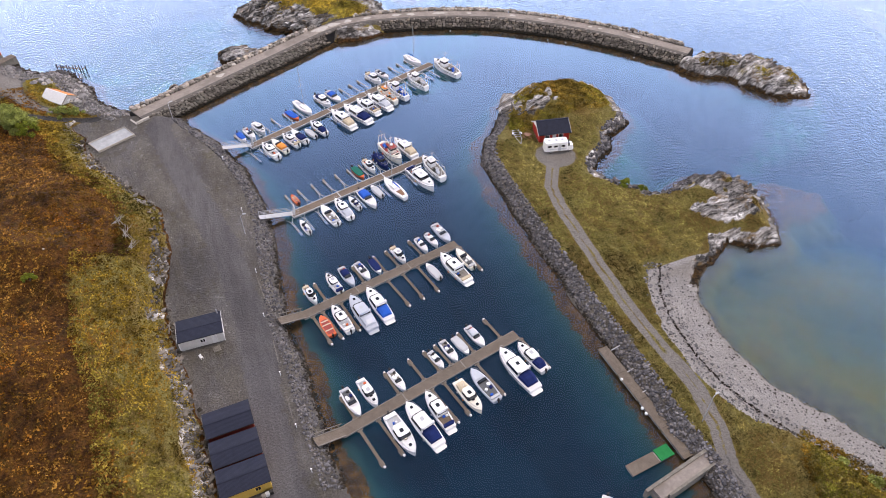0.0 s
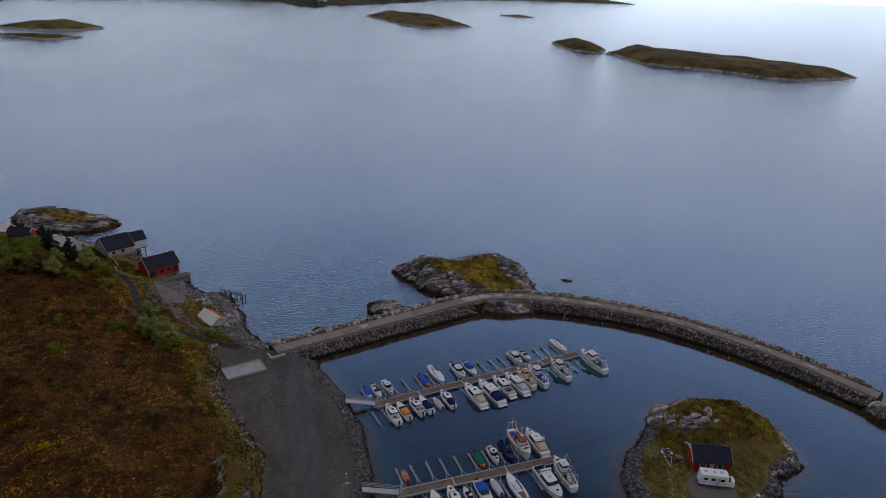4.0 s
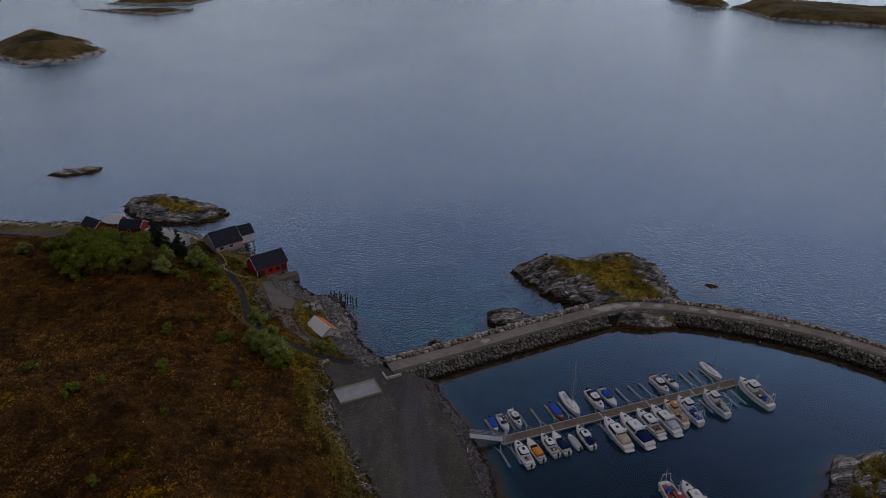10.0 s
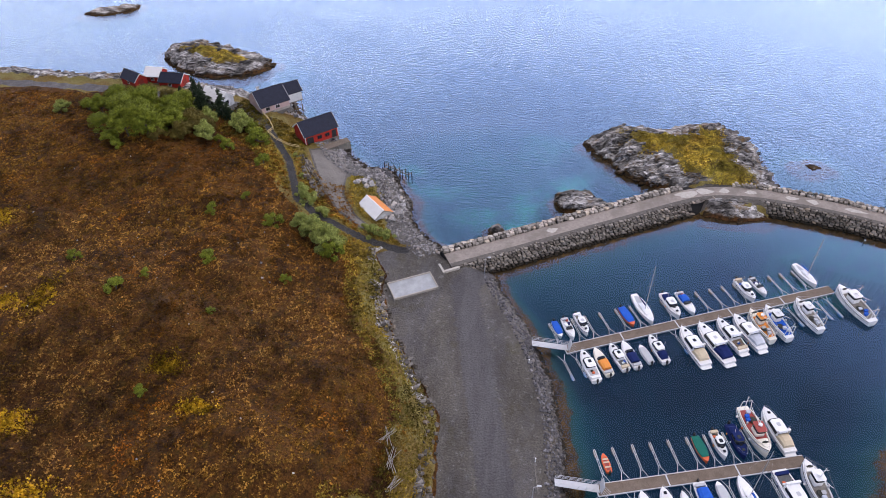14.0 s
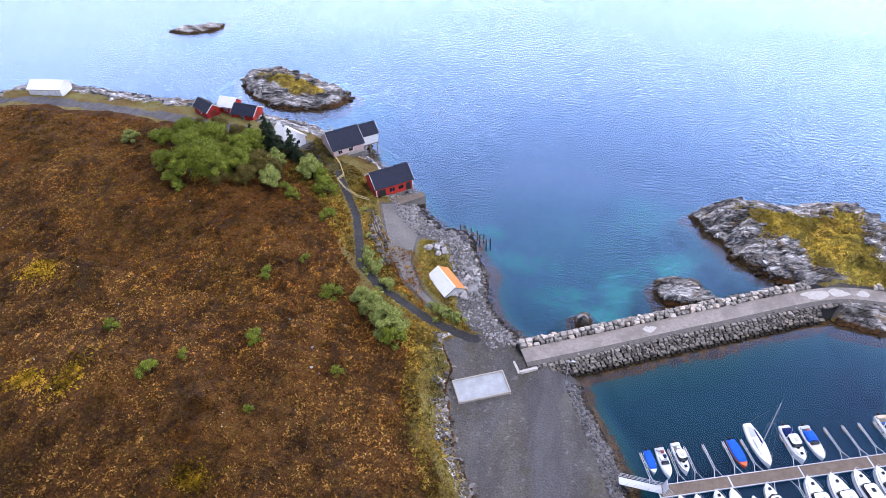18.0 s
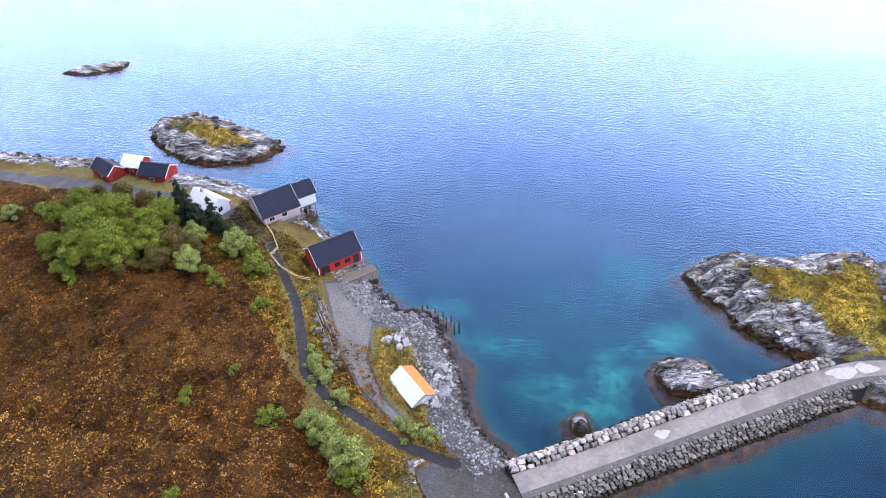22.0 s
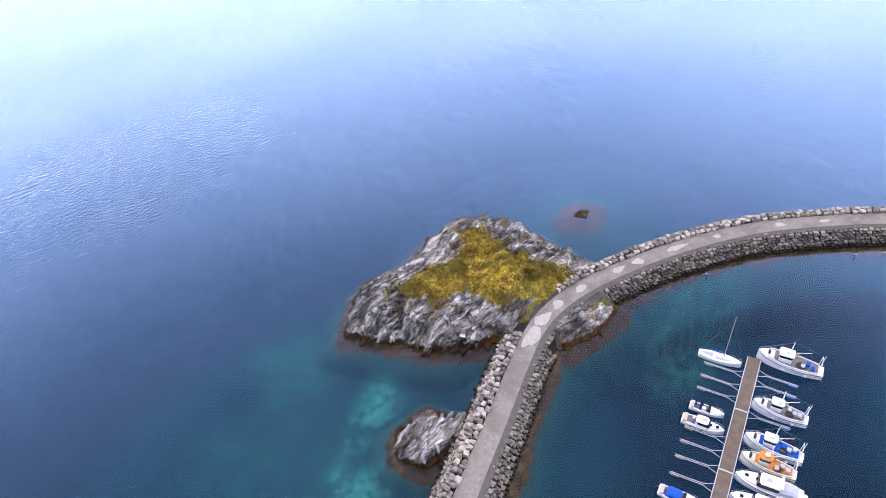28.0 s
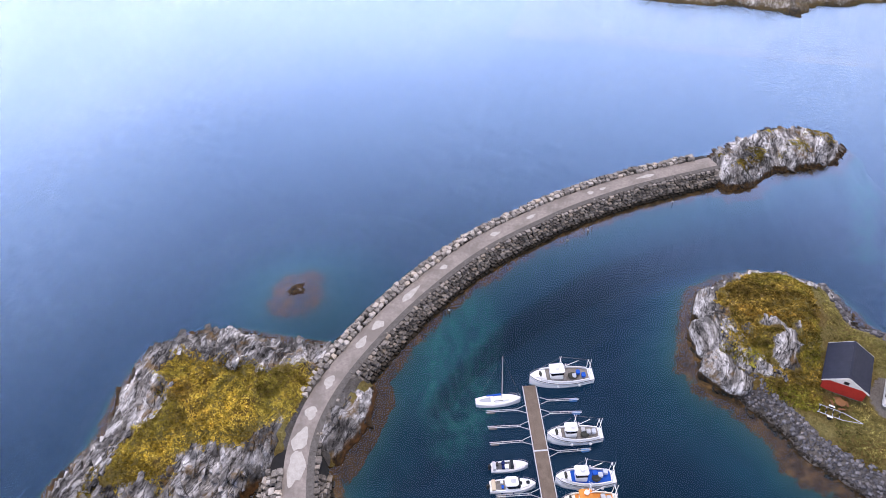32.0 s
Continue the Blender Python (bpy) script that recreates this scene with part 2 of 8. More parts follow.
    def sharp(name, jag=0.55):
        e = k.math("ADD", k.attr(name), k.math("MULTIPLY", k.math("SUBTRACT", k.noise(0.9, 6, 0.7), 0.5), jag))
        return k.ramp(e, (0.42, 0.0), (0.58, 1.0))
    c = k.mix(sharp("grass", 0.8), heather, grass)
    c = k.mix(sharp("gravel", 0.35), c, gravel)
    c = k.mix(sharp("wheel", 0.9), c, k.mix(0.7, k.ramp(k.noise(4.0, 8, 0.7), (0.3, (0.10, 0.094, 0.094)), (0.7, (0.18, 0.169, 0.167))), k.ramp(k.noise(0.12, 7, 0.7, stretch=(2.2, 0.4, 1, 0)), (0.38, 0.6), (0.6, 1.2)), "MULTIPLY"))
    c = k.mix(sharp("track", 0.5), c, lane)
    c = k.mix(sharp("asphalt", 0.12), c, asphalt)
    c = k.mix(sharp("sand", 0.5), c, sand)
    c = k.mix(sharp("rock", 0.9), c, rock)
    # below the tide line: kelp, then sand patches, then the dark deep
    z = k.height()
    weed = k.ramp(k.noise(0.8, 7, 0.75), (0.35, (0.016, 0.009, 0.005)), (0.50, (0.075, 0.036, 0.013)), (0.66, (0.20, 0.090, 0.026)))
    deep = k.ramp(k.math("MULTIPLY", z, -0.1), (0.10, (0.022, 0.060, 0.060)), (0.25, (0.007, 0.056, 0.068)), (0.45, (0.0028, 0.042, 0.064)), (0.85, (0.0012, 0.022, 0.048)))
    pale = k.ramp(k.noise(0.8, 7, 0.75), (0.36, (0.010, 0.10, 0.105)), (0.52, (0.018, 0.19, 0.165)), (0.66, (0.05, 0.30, 0.235)))
    patchy = k.ramp(k.noise(0.30, 8, 0.75), (0.40, 0.25), (0.56, 1.05))
    deep = k.mix(k.math("MULTIPLY", k.attr("shoal"), patchy, True), deep, pale)
    sea = k.mix(k.ramp(k.math("ADD", z, k.math("MULTIPLY", k.noise(0.5, 8, 0.8), 2.9)), (0.12, 0.0), (0.48, 1.0)), deep, weed)
    flat_sand = k.mix(k.ramp(k.noise(0.45, 7, 0.7), (0.56, 0.0), (0.66, 0.85)), (0.125, 0.135, 0.085), (0.045, 0.036, 0.016))
    bay_floor = k.mix(k.ramp(k.noise(0.09, 6, 0.7), (0.45, 0.0), (0.60, 0.85)), flat_sand, (0.15, 0.125, 0.035))
    shallow = k.ramp(k.math("ADD", k.math("MULTIPLY", z, -0.5), k.math("MULTIPLY", k.noise(0.12, 5), 0.5)), (0.38, 1.0), (0.72, 0.0))
    bay_floor = k.mix(shallow, bay_floor, k.ramp(k.noise(0.6, 7, 0.7), (0.35, (0.055, 0.044, 0.032)), (0.65, (0.145, 0.125, 0.098))))
    depth = k.ramp(k.math("MULTIPLY", z, -0.1), (0.04, 1.0), (0.5, 0.0))
    sea = k.mix(k.math("MULTIPLY", k.ramp(k.attr("sand"), (0.05, 0.0), (0.5, 1.0)), depth), sea, bay_floor)
    c = k.mix(k.ramp(z, (0.0, 1.0), (0.12, 0.0)), c, sea)
    kelp = k.math("MULTIPLY", sharp("kelp", 1.1), k.ramp(k.math("ADD", z, k.math("MULTIPLY", k.noise(0.6, 5), -1.0)), (0.0, 1.0), (0.7, 0.0)))
    kelp = k.math("MULTIPLY", kelp, k.ramp(k.math("ADD", k.math("ADD", z, 1.9), k.math("MULTIPLY", k.noise(0.5, 6, 0.7), 0.9)), (0.9, 0.0), (1.5, 1.0)))
    c = k.mix(kelp, c, k.ramp(k.noise(1.2, 7, 0.75), (0.35, (0.020, 0.011, 0.005)), (0.6, (0.095, 0.044, 0.015))))
    k.color(c)
    k.bump(k.math("MULTIPLY", k.mix(sharp("rock", 0.9), fine, strata), k.ramp(z, (0.0, 0.0), (0.1, 1.0))), 1.0, 1.1)
    return k.m


def water_material():
    """Sea water: clear to the bottom where one looks down, mirror of the sky at a flat angle."""
    m = bpy.data.materials.new("sea_water")
    m.use_nodes = True
    n, l = m.node_tree.nodes, m.node_tree.links
    n.clear()
    out, mixs = n.new("ShaderNodeOutputMaterial"), n.new("ShaderNodeMixShader")
    clear, gloss, fres = n.new("ShaderNodeBsdfTransparent"), n.new("ShaderNodeBsdfGlossy"), n.new("ShaderNodeLayerWeight")
    clear.inputs[0].default_value = (0.80, 0.90, 0.93, 1)
    gloss.inputs["Roughness"].default_value = 0.09
    gloss.inputs[0].default_value = (0.64, 0.82, 1.0, 1)
    fres.inputs[0].default_value = 0.5
    sch = n.new("ShaderNodeValToRGB")
    curve = ((0.0, 0.020), (0.29, 0.040), (0.40, 0.090), (0.50, 0.185), (0.60, 0.30), (0.67, 0.36), (0.78, 0.31), (0.90, 0.34), (1.0, 0.85))
    while len(sch.color_ramp.elements) < len(curve):
        sch.color_ramp.elements.new(0.5)
    for e, (p, v) in zip(sch.color_ramp.elements, curve):
        e.position, e.color = p, (v, v, v, 1)
    l.new(fres.outputs["Facing"], sch.inputs[0])
    geo = n.new("ShaderNodeNewGeometry")
    def waves(scale, sx, sy, rot):
        mp, t = n.new("ShaderNodeMapping"), n.new("ShaderNodeTexNoise")
        mp.inputs["Scale"].default_value, mp.inputs["Rotation"].default_value = (sx, sy, 1), (0, 0, radians(rot))
        t.inputs["Scale"].default_value, t.inputs["Detail"].default_value = scale, 4
        l.new(geo.outputs["Position"], mp.inputs[0])
        l.new(mp.outputs[0], t.inputs[0])
        return t.outputs[0]
    a, b, cmask = waves(1.0, 0.55, 1.15, 14), waves(2.2, 0.6, 1.1, -38), waves(0.014, 1, 1.6, 20)
    add = n.new("ShaderNodeMath"); add.operation = "MULTIPLY_ADD"
    l.new(b, add.inputs[0]); add.inputs[1].default_value = 0.42; l.new(a, add.inputs[2])
    calm = n.new("ShaderNodeAttribute"); calm.attribute_name = "open_sea"
    st = n.new("ShaderNodeMath"); st.operation = "MULTIPLY"
    rp = n.new("ShaderNodeValToRGB")
    rp.color_ramp.elements[0].position, rp.color_ramp.elements[1].position = 0.3, 0.65
    l.new(cmask, rp.inputs[0]); rp.color_ramp.elements[0].color = (0.6, 0.6, 0.6, 1); l.new(rp.outputs[0], st.inputs[0]); l.new(calm.outputs["Fac"], st.inputs[1])
    mad = n.new("ShaderNodeMath"); mad.operation = "MULTIPLY_ADD"
    l.new(st.outputs[0], mad.inputs[0]); mad.inputs[1].default_value = 0.27; mad.inputs[2].default_value = 0.004
    bp = n.new("ShaderNodeBump"); bp.inputs["Distance"].default_value = 0.6
    l.new(mad.outputs[0], bp.inputs["Strength"]); l.new(add.outputs[0], bp.inputs["Height"])
    l.new(bp.outputs[0], gloss.inputs["Normal"]); l.new(bp.outputs[0], fres.inputs["Normal"])
    l.new(sch.outputs[0], mixs.inputs[0]); l.new(clear.outputs[0], mixs.inputs[1]); l.new(gloss.outputs[0], mixs.inputs[2])
    l.new(mixs.outputs[0], out.inputs[0])
    return m


GROUND, WATER = ground_material(), water_material()

# ---- plan ----
WEST = [(10, -90), (7, 0), (4.3, 52), (4, 61), (4, 68), (4.2, 76), (3.4, 85), (3.7, 92), (4.6, 101), (5.6, 111), (6.4, 121), (5.5, 130),
        (4.4, 138), (1.8, 147), (-4.1, 159), (-6.2, 165), (-12, 171), (-17.7, 172.5), (-19.4, 175), (-24, 179), (-27, 185), (-28, 191), (-31, 197),
        (-33, 201.5), (-36, 204.5), (-42, 205.2), (-46.8, 210), (-50, 215.5), (-55, 221), (-63, 228.5), (-68.5, 231), (-68.5, 237.5), (-76, 241),
        (-88, 244), (-100, 247), (-112, 248.5), (-128, 252), (-146, 252.5), (-164, 254), (-181, 255.5), (-192, 251.5), (-200, 243), (-235, 238), (-330, 260), (-330, -90)]
SPIT = [(52, -90), (53, 0), (54.5, 25), (55, 34), (54.7, 47), (55.2, 55.5), (54.9, 67.5), (55.2, 82), (55.3, 91), (55.6, 100.5), (56, 109),
        (56.6, 119), (60, 125.5), (66, 131), (69.8, 135.5), (70, 138.5), (74, 141), (80, 142.3), (88.5, 142), (93, 141), (97.5, 135), (99.8, 126),
        (98, 119.5), (93, 117), (90, 116), (88.2, 111), (82.6, 108), (79.2, 104), (82.3, 99), (86.6, 94.2), (89.5, 92), (95, 93.5), (99.2, 94.6),
        (106.6, 91.6), (108.7, 84), (106.3, 76), (103, 68.7), (97.2, 69.8), (92.4, 73), (86, 70.2), (81, 67.2), (77.6, 62.5), (76.4, 57), (75.8, 50),
        (77, 43), (80, 36), (84, 29), (88, 20), (96, 0), (114, -90)]
ISLET = [(14.8, 220.5), (19, 225), (26.7, 228.5), (35, 227), (44, 230), (52, 230.5), (57.5, 227), (60, 218), (60.5, 208.5), (62, 199), (56, 189.3),
         (47, 188.7), (41, 190), (38, 197), (35, 198.5), (30, 202), (24.5, 205.5), (19.8, 213.3)]
TIP = [(136, 141.5), (144.6, 135.5), (150, 130), (153, 122), (152.8, 115.5), (148, 110.3), (140.6, 114), (137.7, 120.6), (134.8, 126.8), (128, 131.5), (124.5, 137), (128, 142)]
ROCK_A = [(6.6, 194.3), (9.2, 197.5), (14.9, 196.1), (19.5, 191), (16, 188.7), (8.5, 189.4)]
ROCK_B = [(-9.1, 182.4), (-7.2, 184), (-5.6, 181.8), (-5.8, 179.5), (-8.9, 179.5)]
ROCK_C = [(71.5, 213.5), (74.5, 214.5), (76, 212), (73, 211)]
ISLE_W = [(-124, 270), (-121.6, 275.6), (-113, 278.5), (-98.5, 272), (-89.5, 268), (-83, 263.3), (-85, 257.8), (-91.5, 254), (-101.6, 252.7), (-110, 255.4), (-118.6, 261.3)]
SKERRY = [(-169, 301.5), (-166, 305), (-160, 309), (-151.5, 312.5), (-150, 309), (-153, 305), (-161, 300.5)]
GRAVEL = [(20, -90), (20, 180), (-12, 171), (-22, 172.5), (-29, 171), (-33, 168), (-30, 163), (-29.5, 156), (-26.5, 147), (-21, 138), (-15.3, 128), (-15, 112.5),
          (-16.8, 101.6), (-17, 90), (-14.7, 77), (-14.5, 69), (-13.8, 59), (-13, 0), (-10, -90)]
BREAKWATER = [(-17, 166.3), (-12.2, 168.6), (0.1, 174.7), (13.1, 181.4), (20, 184.7), (28, 188.8), (38, 193.8), (43.5, 195.3), (50.4, 195.7), (58, 194.5),
              (66, 192.5), (74, 189.9), (84.5, 185.4), (92, 181.2), (98, 176.6), (107, 169.3), (112, 164), (118.7, 156.7), (125, 147.7), (130.8, 139.2)]
TRACK = [(76, 114), (70, 108), (66.3, 101.9), (64.8, 94.3), (63.9, 83.4), (63.1, 73.5), (62.6, 63), (62.8, 54.5), (63.2, 45.4), (61.6, 37.9), (59.1, 32), (57, 10), (56, -90)]
QUAY_LANE = [(-8, 168), (-13.2, 160), (-8.6, 134), (-4.3, 110), (-3.2, 93), (-3.2, 80), (-4.3, 67), (-4.6, 0)]
FOOTPATH = [(-72, 219), (-66, 209), (-61, 201), (-57, 191), (-54, 183), (-49, 178.5), (-44.8, 176.5), (-36.6, 172.5), (-27, 170.2)]
LANE = [(-330, 226), (-240, 231), (-190, 237), (-170, 239.5), (-149, 238.5), (-128, 236), (-110, 234.3), (-98, 232), (-84, 229), (-74, 222)]
YARD = [(-58, 209), (-49.6, 211.3), (-45.8, 203), (-45, 195), (-44, 188), (-40, 181), (-33, 175), (-38, 176), (-45, 182), (-50, 190), (-54.3, 200)]


def inside(P, poly):
    x, y, r = P[:, 0], P[:, 1], np.zeros(len(P), bool)
    for (x0, y0), (x1, y1) in zip(poly, poly[1:] + poly[:1]):
        if y0 != y1:
            r ^= ((y0 > y) != (y1 > y)) & (x < (x1 - x0) * (y - y0) / (y1 - y0) + x0)
    return r


def line_distance(P, pts, closed=False):
    d = np.full(len(P), 1e9)
    for a, b in zip(pts, pts[1:] + (pts[:1] if closed else [])):
        a, b = np.array(a, float), np.array(b, float)
        v = b - a
        t = np.clip(((P - a) @ v) / (v @ v), 0, 1)
        d = np.minimum(d, np.hypot(*(P - a - t[:, None] * v).T))
    return d


def signed(P, poly):
    d = line_distance(P, poly, True)
    return np.where(inside(P, poly), d, -d)


def smooth(a, b, v):
    t = np.clip((v - a) / (b - a), 0, 1)
    return t * t * (3 - 2 * t)


def fractal(P, scale, seed=0, octaves=4):
    """Value noise in numpy, about -1 to 1."""
    out, amp = np.zeros(len(P)), 1.0
    for o in range(octaves):
        q = P / scale * 2 ** o + 37.3 * (o + 1) + seed * 11.7
        i, f = np.floor(q).astype(np.int64), q - np.floor(q)
        f = f * f * (3 - 2 * f)
        def h(ix, iy):
            n = (ix * 374761393 + iy * 668265263 + (seed + o) * 974634791) & 0xFFFFFFFF
            n = ((n ^ (n >> 13)) * 1274126177) & 0xFFFFFFFF
            return ((n ^ (n >> 16)) & 0xFFFF) / 32767.5 - 1
        a = h(i[:, 0], i[:, 1]) * (1 - f[:, 0]) + h(i[:, 0] + 1, i[:, 1]) * f[:, 0]
        b = h(i[:, 0], i[:, 1] + 1) * (1 - f[:, 0]) + h(i[:, 0] + 1, i[:, 1] + 1) * f[:, 0]
        out += amp * (a * (1 - f[:, 1]) + b * f[:, 1])
        amp *= 0.5
    return out / 1.5


HILL = [(-22, 116.6, 11), (-19, 124, 7.5), (-36, 126, 12.2), (-40, 110, 16.0), (-35, 142, 9.2), (-47, 152, 8.8), (-61, 152, 11.2), (-70, 137, 15), (-84, 134, 17), (-108, 160, 15),
        (-110, 192, 12.5), (-68, 171, 10.5), (-57, 174, 6.6), (-66, 196, 7.2), (-80, 200, 8.5), (-36, 162, 6), (-25, 95, 11), (-25, 70, 10), (-24, 40, 11), (-45, 80, 17), (-60, 40, 20),
        (-90, 90, 21), (-140, 120, 20), (-160, 190, 13), (-220, 180, 16), (-90, 222, 5), (-130, 225, 5), (-180, 228, 5), (-240, 222, 6), (-200, 80, 26), (-28, 132, 9.5), (-46, 164, 6.5), (-300, 120, 22)]


def relief(P):
    """Height of the ground sheet and its masks at the plan points P."""
    P = np.asarray(P, float)
    jag = P + np.stack([fractal(P, 5, 3), fractal(P, 5, 4)], 1) * 0.9
    sw, sp = signed(jag, WEST), signed(jag, SPIT)
    lumps, rough = fractal(P, 9, 1), fractal(P, 2.6, 2)
    z = np.full(len(P), -14.0)
    M = {k: np.zeros(len(P)) for k in ("grass", "gravel", "asphalt", "sand", "rock", "shoal", "track", "wheel", "kelp")}
    # sea bed
    for poly, slope in ((WEST, 0.8), (SPIT, 0.75), (ISLET, 0.95), (TIP, 0.95), (ROCK_A, 0.9), (ROCK_B, 1.7), (ROCK_C, 0.35), (ISLE_W, 0.5), (SKERRY, 0.5)):
        s = signed(jag, poly)
        z = np.maximum(z, np.minimum(s, 0) * slope * (0.55 + 0.45 * smooth(2, 6, -s)) - 0.15 + lumps * np.clip(-s, 0, 3) * 0.15)
    z = np.maximum(z, -14)
    bay = smooth(46, 16, np.hypot((P[:, 0] - 98) / 1.35, P[:, 1] - 40) + 5 * fractal(P, 16, 21)) * (P[:, 0] > 66)
    z = np.where((sp < 0) & (bay > 0), np.maximum(z, -0.2 + 0.10 * np.maximum(sp, -30) + (bay - 1) * 7 + 0.12 * lumps), z)
    M["sand"] = np.maximum(M["sand"], bay * (sp < 1))
    shoal = np.maximum.reduce([g * smooth(10, 2, np.hypot((P[:, 0] - x) / a, (P[:, 1] - y) / b) + 3.5 * fractal(P, 7, 22)) for x, y, a, b, g in ((12, 207, 0.8, 0.6, 1.3), (4, 203, 0.5, 0.4, 0.8), (0, 195, 0.7, 1.1, 1.1), (-4, 188, 1.0, 0.6, 1.05), (-12, 192, 1.3, 0.6, 0.8), (-21, 201, 1.4, 0.6, 0.66), (-32, 211, 0.9, 0.5, 0.62),
                                (-6, 204, 3.4, 2.4, 0.2), (140, 106, 1.6, 0.6, 0.5), (92, 108, 1.0, 0.7, 0.5), (-110, 247, 2.5, 0.7, 0.6), (68, 180, 2.0, 0.9, 0.42), (6, 224, 1.2, 1.2, 0.4))])
    cove_bed = smooth(64, 30, np.hypot((P[:, 0] + 4) / 1.2, P[:, 1] - 198))
    z = np.maximum(z, -14 + 9.3 * cove_bed + 0.25 * lumps)
    M["shoal"] = shoal
    shelf = smooth(14, 5, np.hypot((P[:, 0] - 112) / 1.1, P[:, 1] - 80) + 3.5 * fractal(P, 8, 25))
    z = np.where((z < -0.9) & (shelf > 0), np.maximum(z, -6 + 5.4 * shelf + 0.35 * lumps), z)
    # western land
    w = sum(1 / (np.hypot(P[:, 0] - x, P[:, 1] - y) + 2.5) ** 3.2 for x, y, _ in HILL)
    hz = sum(h / (np.hypot(P[:, 0] - x, P[:, 1] - y) + 2.5) ** 3.2 for x, y, h in HILL) / w
    g = signed(P + np.stack([fractal(P, 4, 5), fractal(P, 4, 6)], 1) * 0.8, GRAVEL)
    rise = smooth(0.2, 5.0, -g) * 0.55 + smooth(0.2, 16, -g) * 0.45
    flat = 2.0 + 0.08 * lumps + 0.92 * smooth(6.5, 1.0, np.hypot(P[:, 0] + 16.8, P[:, 1] - 166.4))
    north = smooth(160, 176, P[:, 1])
    coast = smooth(0.0, 20, sw)
    path_d, lane_d, yard_s = line_distance(P, FOOTPATH), line_distance(P, LANE), signed(P, YARD)
    low = np.where(P[:, 1] > 165, 1.2 + np.clip(sw, 0, 40) * 0.17, hz)
    hill = np.where(g > 0, flat, flat + (np.minimum(hz, low) - flat) * rise)
    hill = hill + np.where(g > 0, 0.05, 0.7) * lumps * (1 - north * 0.4) + np.where(g > 0, 0.03, 0.48) * rough
    shore = np.clip(sw, 0, None) * np.where(P[:, 1] < 168, 0.62, 0.4)
    west = np.minimum(hill, shore + 0.12 * rough * smooth(0, 1, sw))
    z = np.where(sw > 0, west, z)
    M["gravel"] = np.where(sw > 0, smooth(-0.6, 0.6, g), 0)
    M["gravel"] = np.maximum(M["gravel"], np.where(sw > 0, smooth(-0.8, 0.8, yard_s), 0))
    wheel_d = line_distance(P, QUAY_LANE)
    M["wheel"] = np.where(sw > 0, np.maximum(0.75 * smooth(5.5, 1.2, wheel_d) * M["gravel"], smooth(0.3, 1.2, yard_s)), 0)
    M["asphalt"] = np.where(sw > 0, smooth(1.25, 0.6, path_d), 0)
    M["track"] = np.where(sw > 0, 0.85 * smooth(-0.3, 1.2, yard_s), 0)
    M["wheel"] = np.maximum(M["wheel"], np.where(sw > 0, smooth(2.9, 2.2, lane_d), 0))
    cove = (sw > 0) & (P[:, 1] > 172) & (P[:, 1] < 213) & (P[:, 0] > -52)
    M["gravel"] = np.where(cove, np.maximum(M["gravel"], smooth(8.5, 6.0, sw + 1.5 * fractal(P, 5, 19))), M["gravel"])
    M["grass"] = np.where(sw > 0, np.maximum(smooth(1, 0.45, -g / np.where(P[:, 1] < 108, 17, 8) + 0.25 * fractal(P, 8, 28)) * smooth(0, 1, -g), 0.95 * smooth(5, 2, np.minimum(path_d, lane_d) + 3 * fractal(P, 9, 8))), 0)
    M["grass"] = np.maximum(M["grass"], np.where((sw > 0) & (P[:, 1] > 172), smooth(22, 12, sw), 0))
    cliff = smooth(0.2, 0.6, -g) * smooth(4.0, 1.8, -g) * smooth(-0.35, 0.15, fractal(P, 7, 9)) * (P[:, 1] < 170)
    shore_rock = smooth(3.2, 2.2, sw) * (P[:, 1] > 212) + smooth(8.5, 5.0, sw + 2.5 * fractal(P, 5, 17)) * (P[:, 0] < -72) * (P[:, 1] > 212) + smooth(4.2, 3.4, sw) * (P[:, 1] <= 168) * 0
    M["rock"] = np.where(sw > 0, np.maximum(cliff, shore_rock), 0)
    # the spit with its knolls
    flat2 = 2.1 + 0.12 * lumps
    head = 4.3 * smooth(16, 4, np.hypot((P[:, 0] - 85) / 1.05, (P[:, 1] - 131) / 0.85))
    prom = 1.9 * smooth(13, 3, np.hypot((P[:, 0] - 98) / 1.1, (P[:, 1] - 83) / 0.9))
    south = 5.0 * smooth(17, 3, np.hypot((P[:, 0] - 74) / 0.9, (P[:, 1] - 22) / 1.2))
    edge = np.where(P[:, 0] < 63, 0.75, np.where((P[:, 1] < 70) & (P[:, 1] > 18), 0.16, 0.7))
    knoll = head + prom + south
    beach_d = line_distance(jag, SPIT[39:50])
    bank = np.clip(sp, 0, None) * edge * (1 + 0.6 * smooth(0.5, 2.5, knoll))
    bank = np.where((P[:, 0] > 60) & (P[:, 1] < 70) & (P[:, 1] > 18), np.minimum(np.clip(sp, 0, None) * 0.75, beach_d * (0.17 + 0.3 * smooth(9.5, 13, beach_d))), bank)
    east = np.minimum(flat2 + knoll * (1 + 0.22 * rough + 0.15 * lumps), bank)
    z = np.where(sp > 0, east + 0.10 * rough * smooth(0, 1.5, sp), z)
    on = sp > 0
    M["grass"] = np.where(on, 1.0 - 0.2 * smooth(1.2, 2.4, knoll), M["grass"])
    harbour_bank = on & (sp < 3.3 + 0.8 * fractal(P, 5, 41)) & ((P[:, 0] < 63) | ((P[:, 0] < 70) & (P[:, 1] > 118)))
    M["grass"] = np.where(harbour_bank, 0.0, M["grass"])
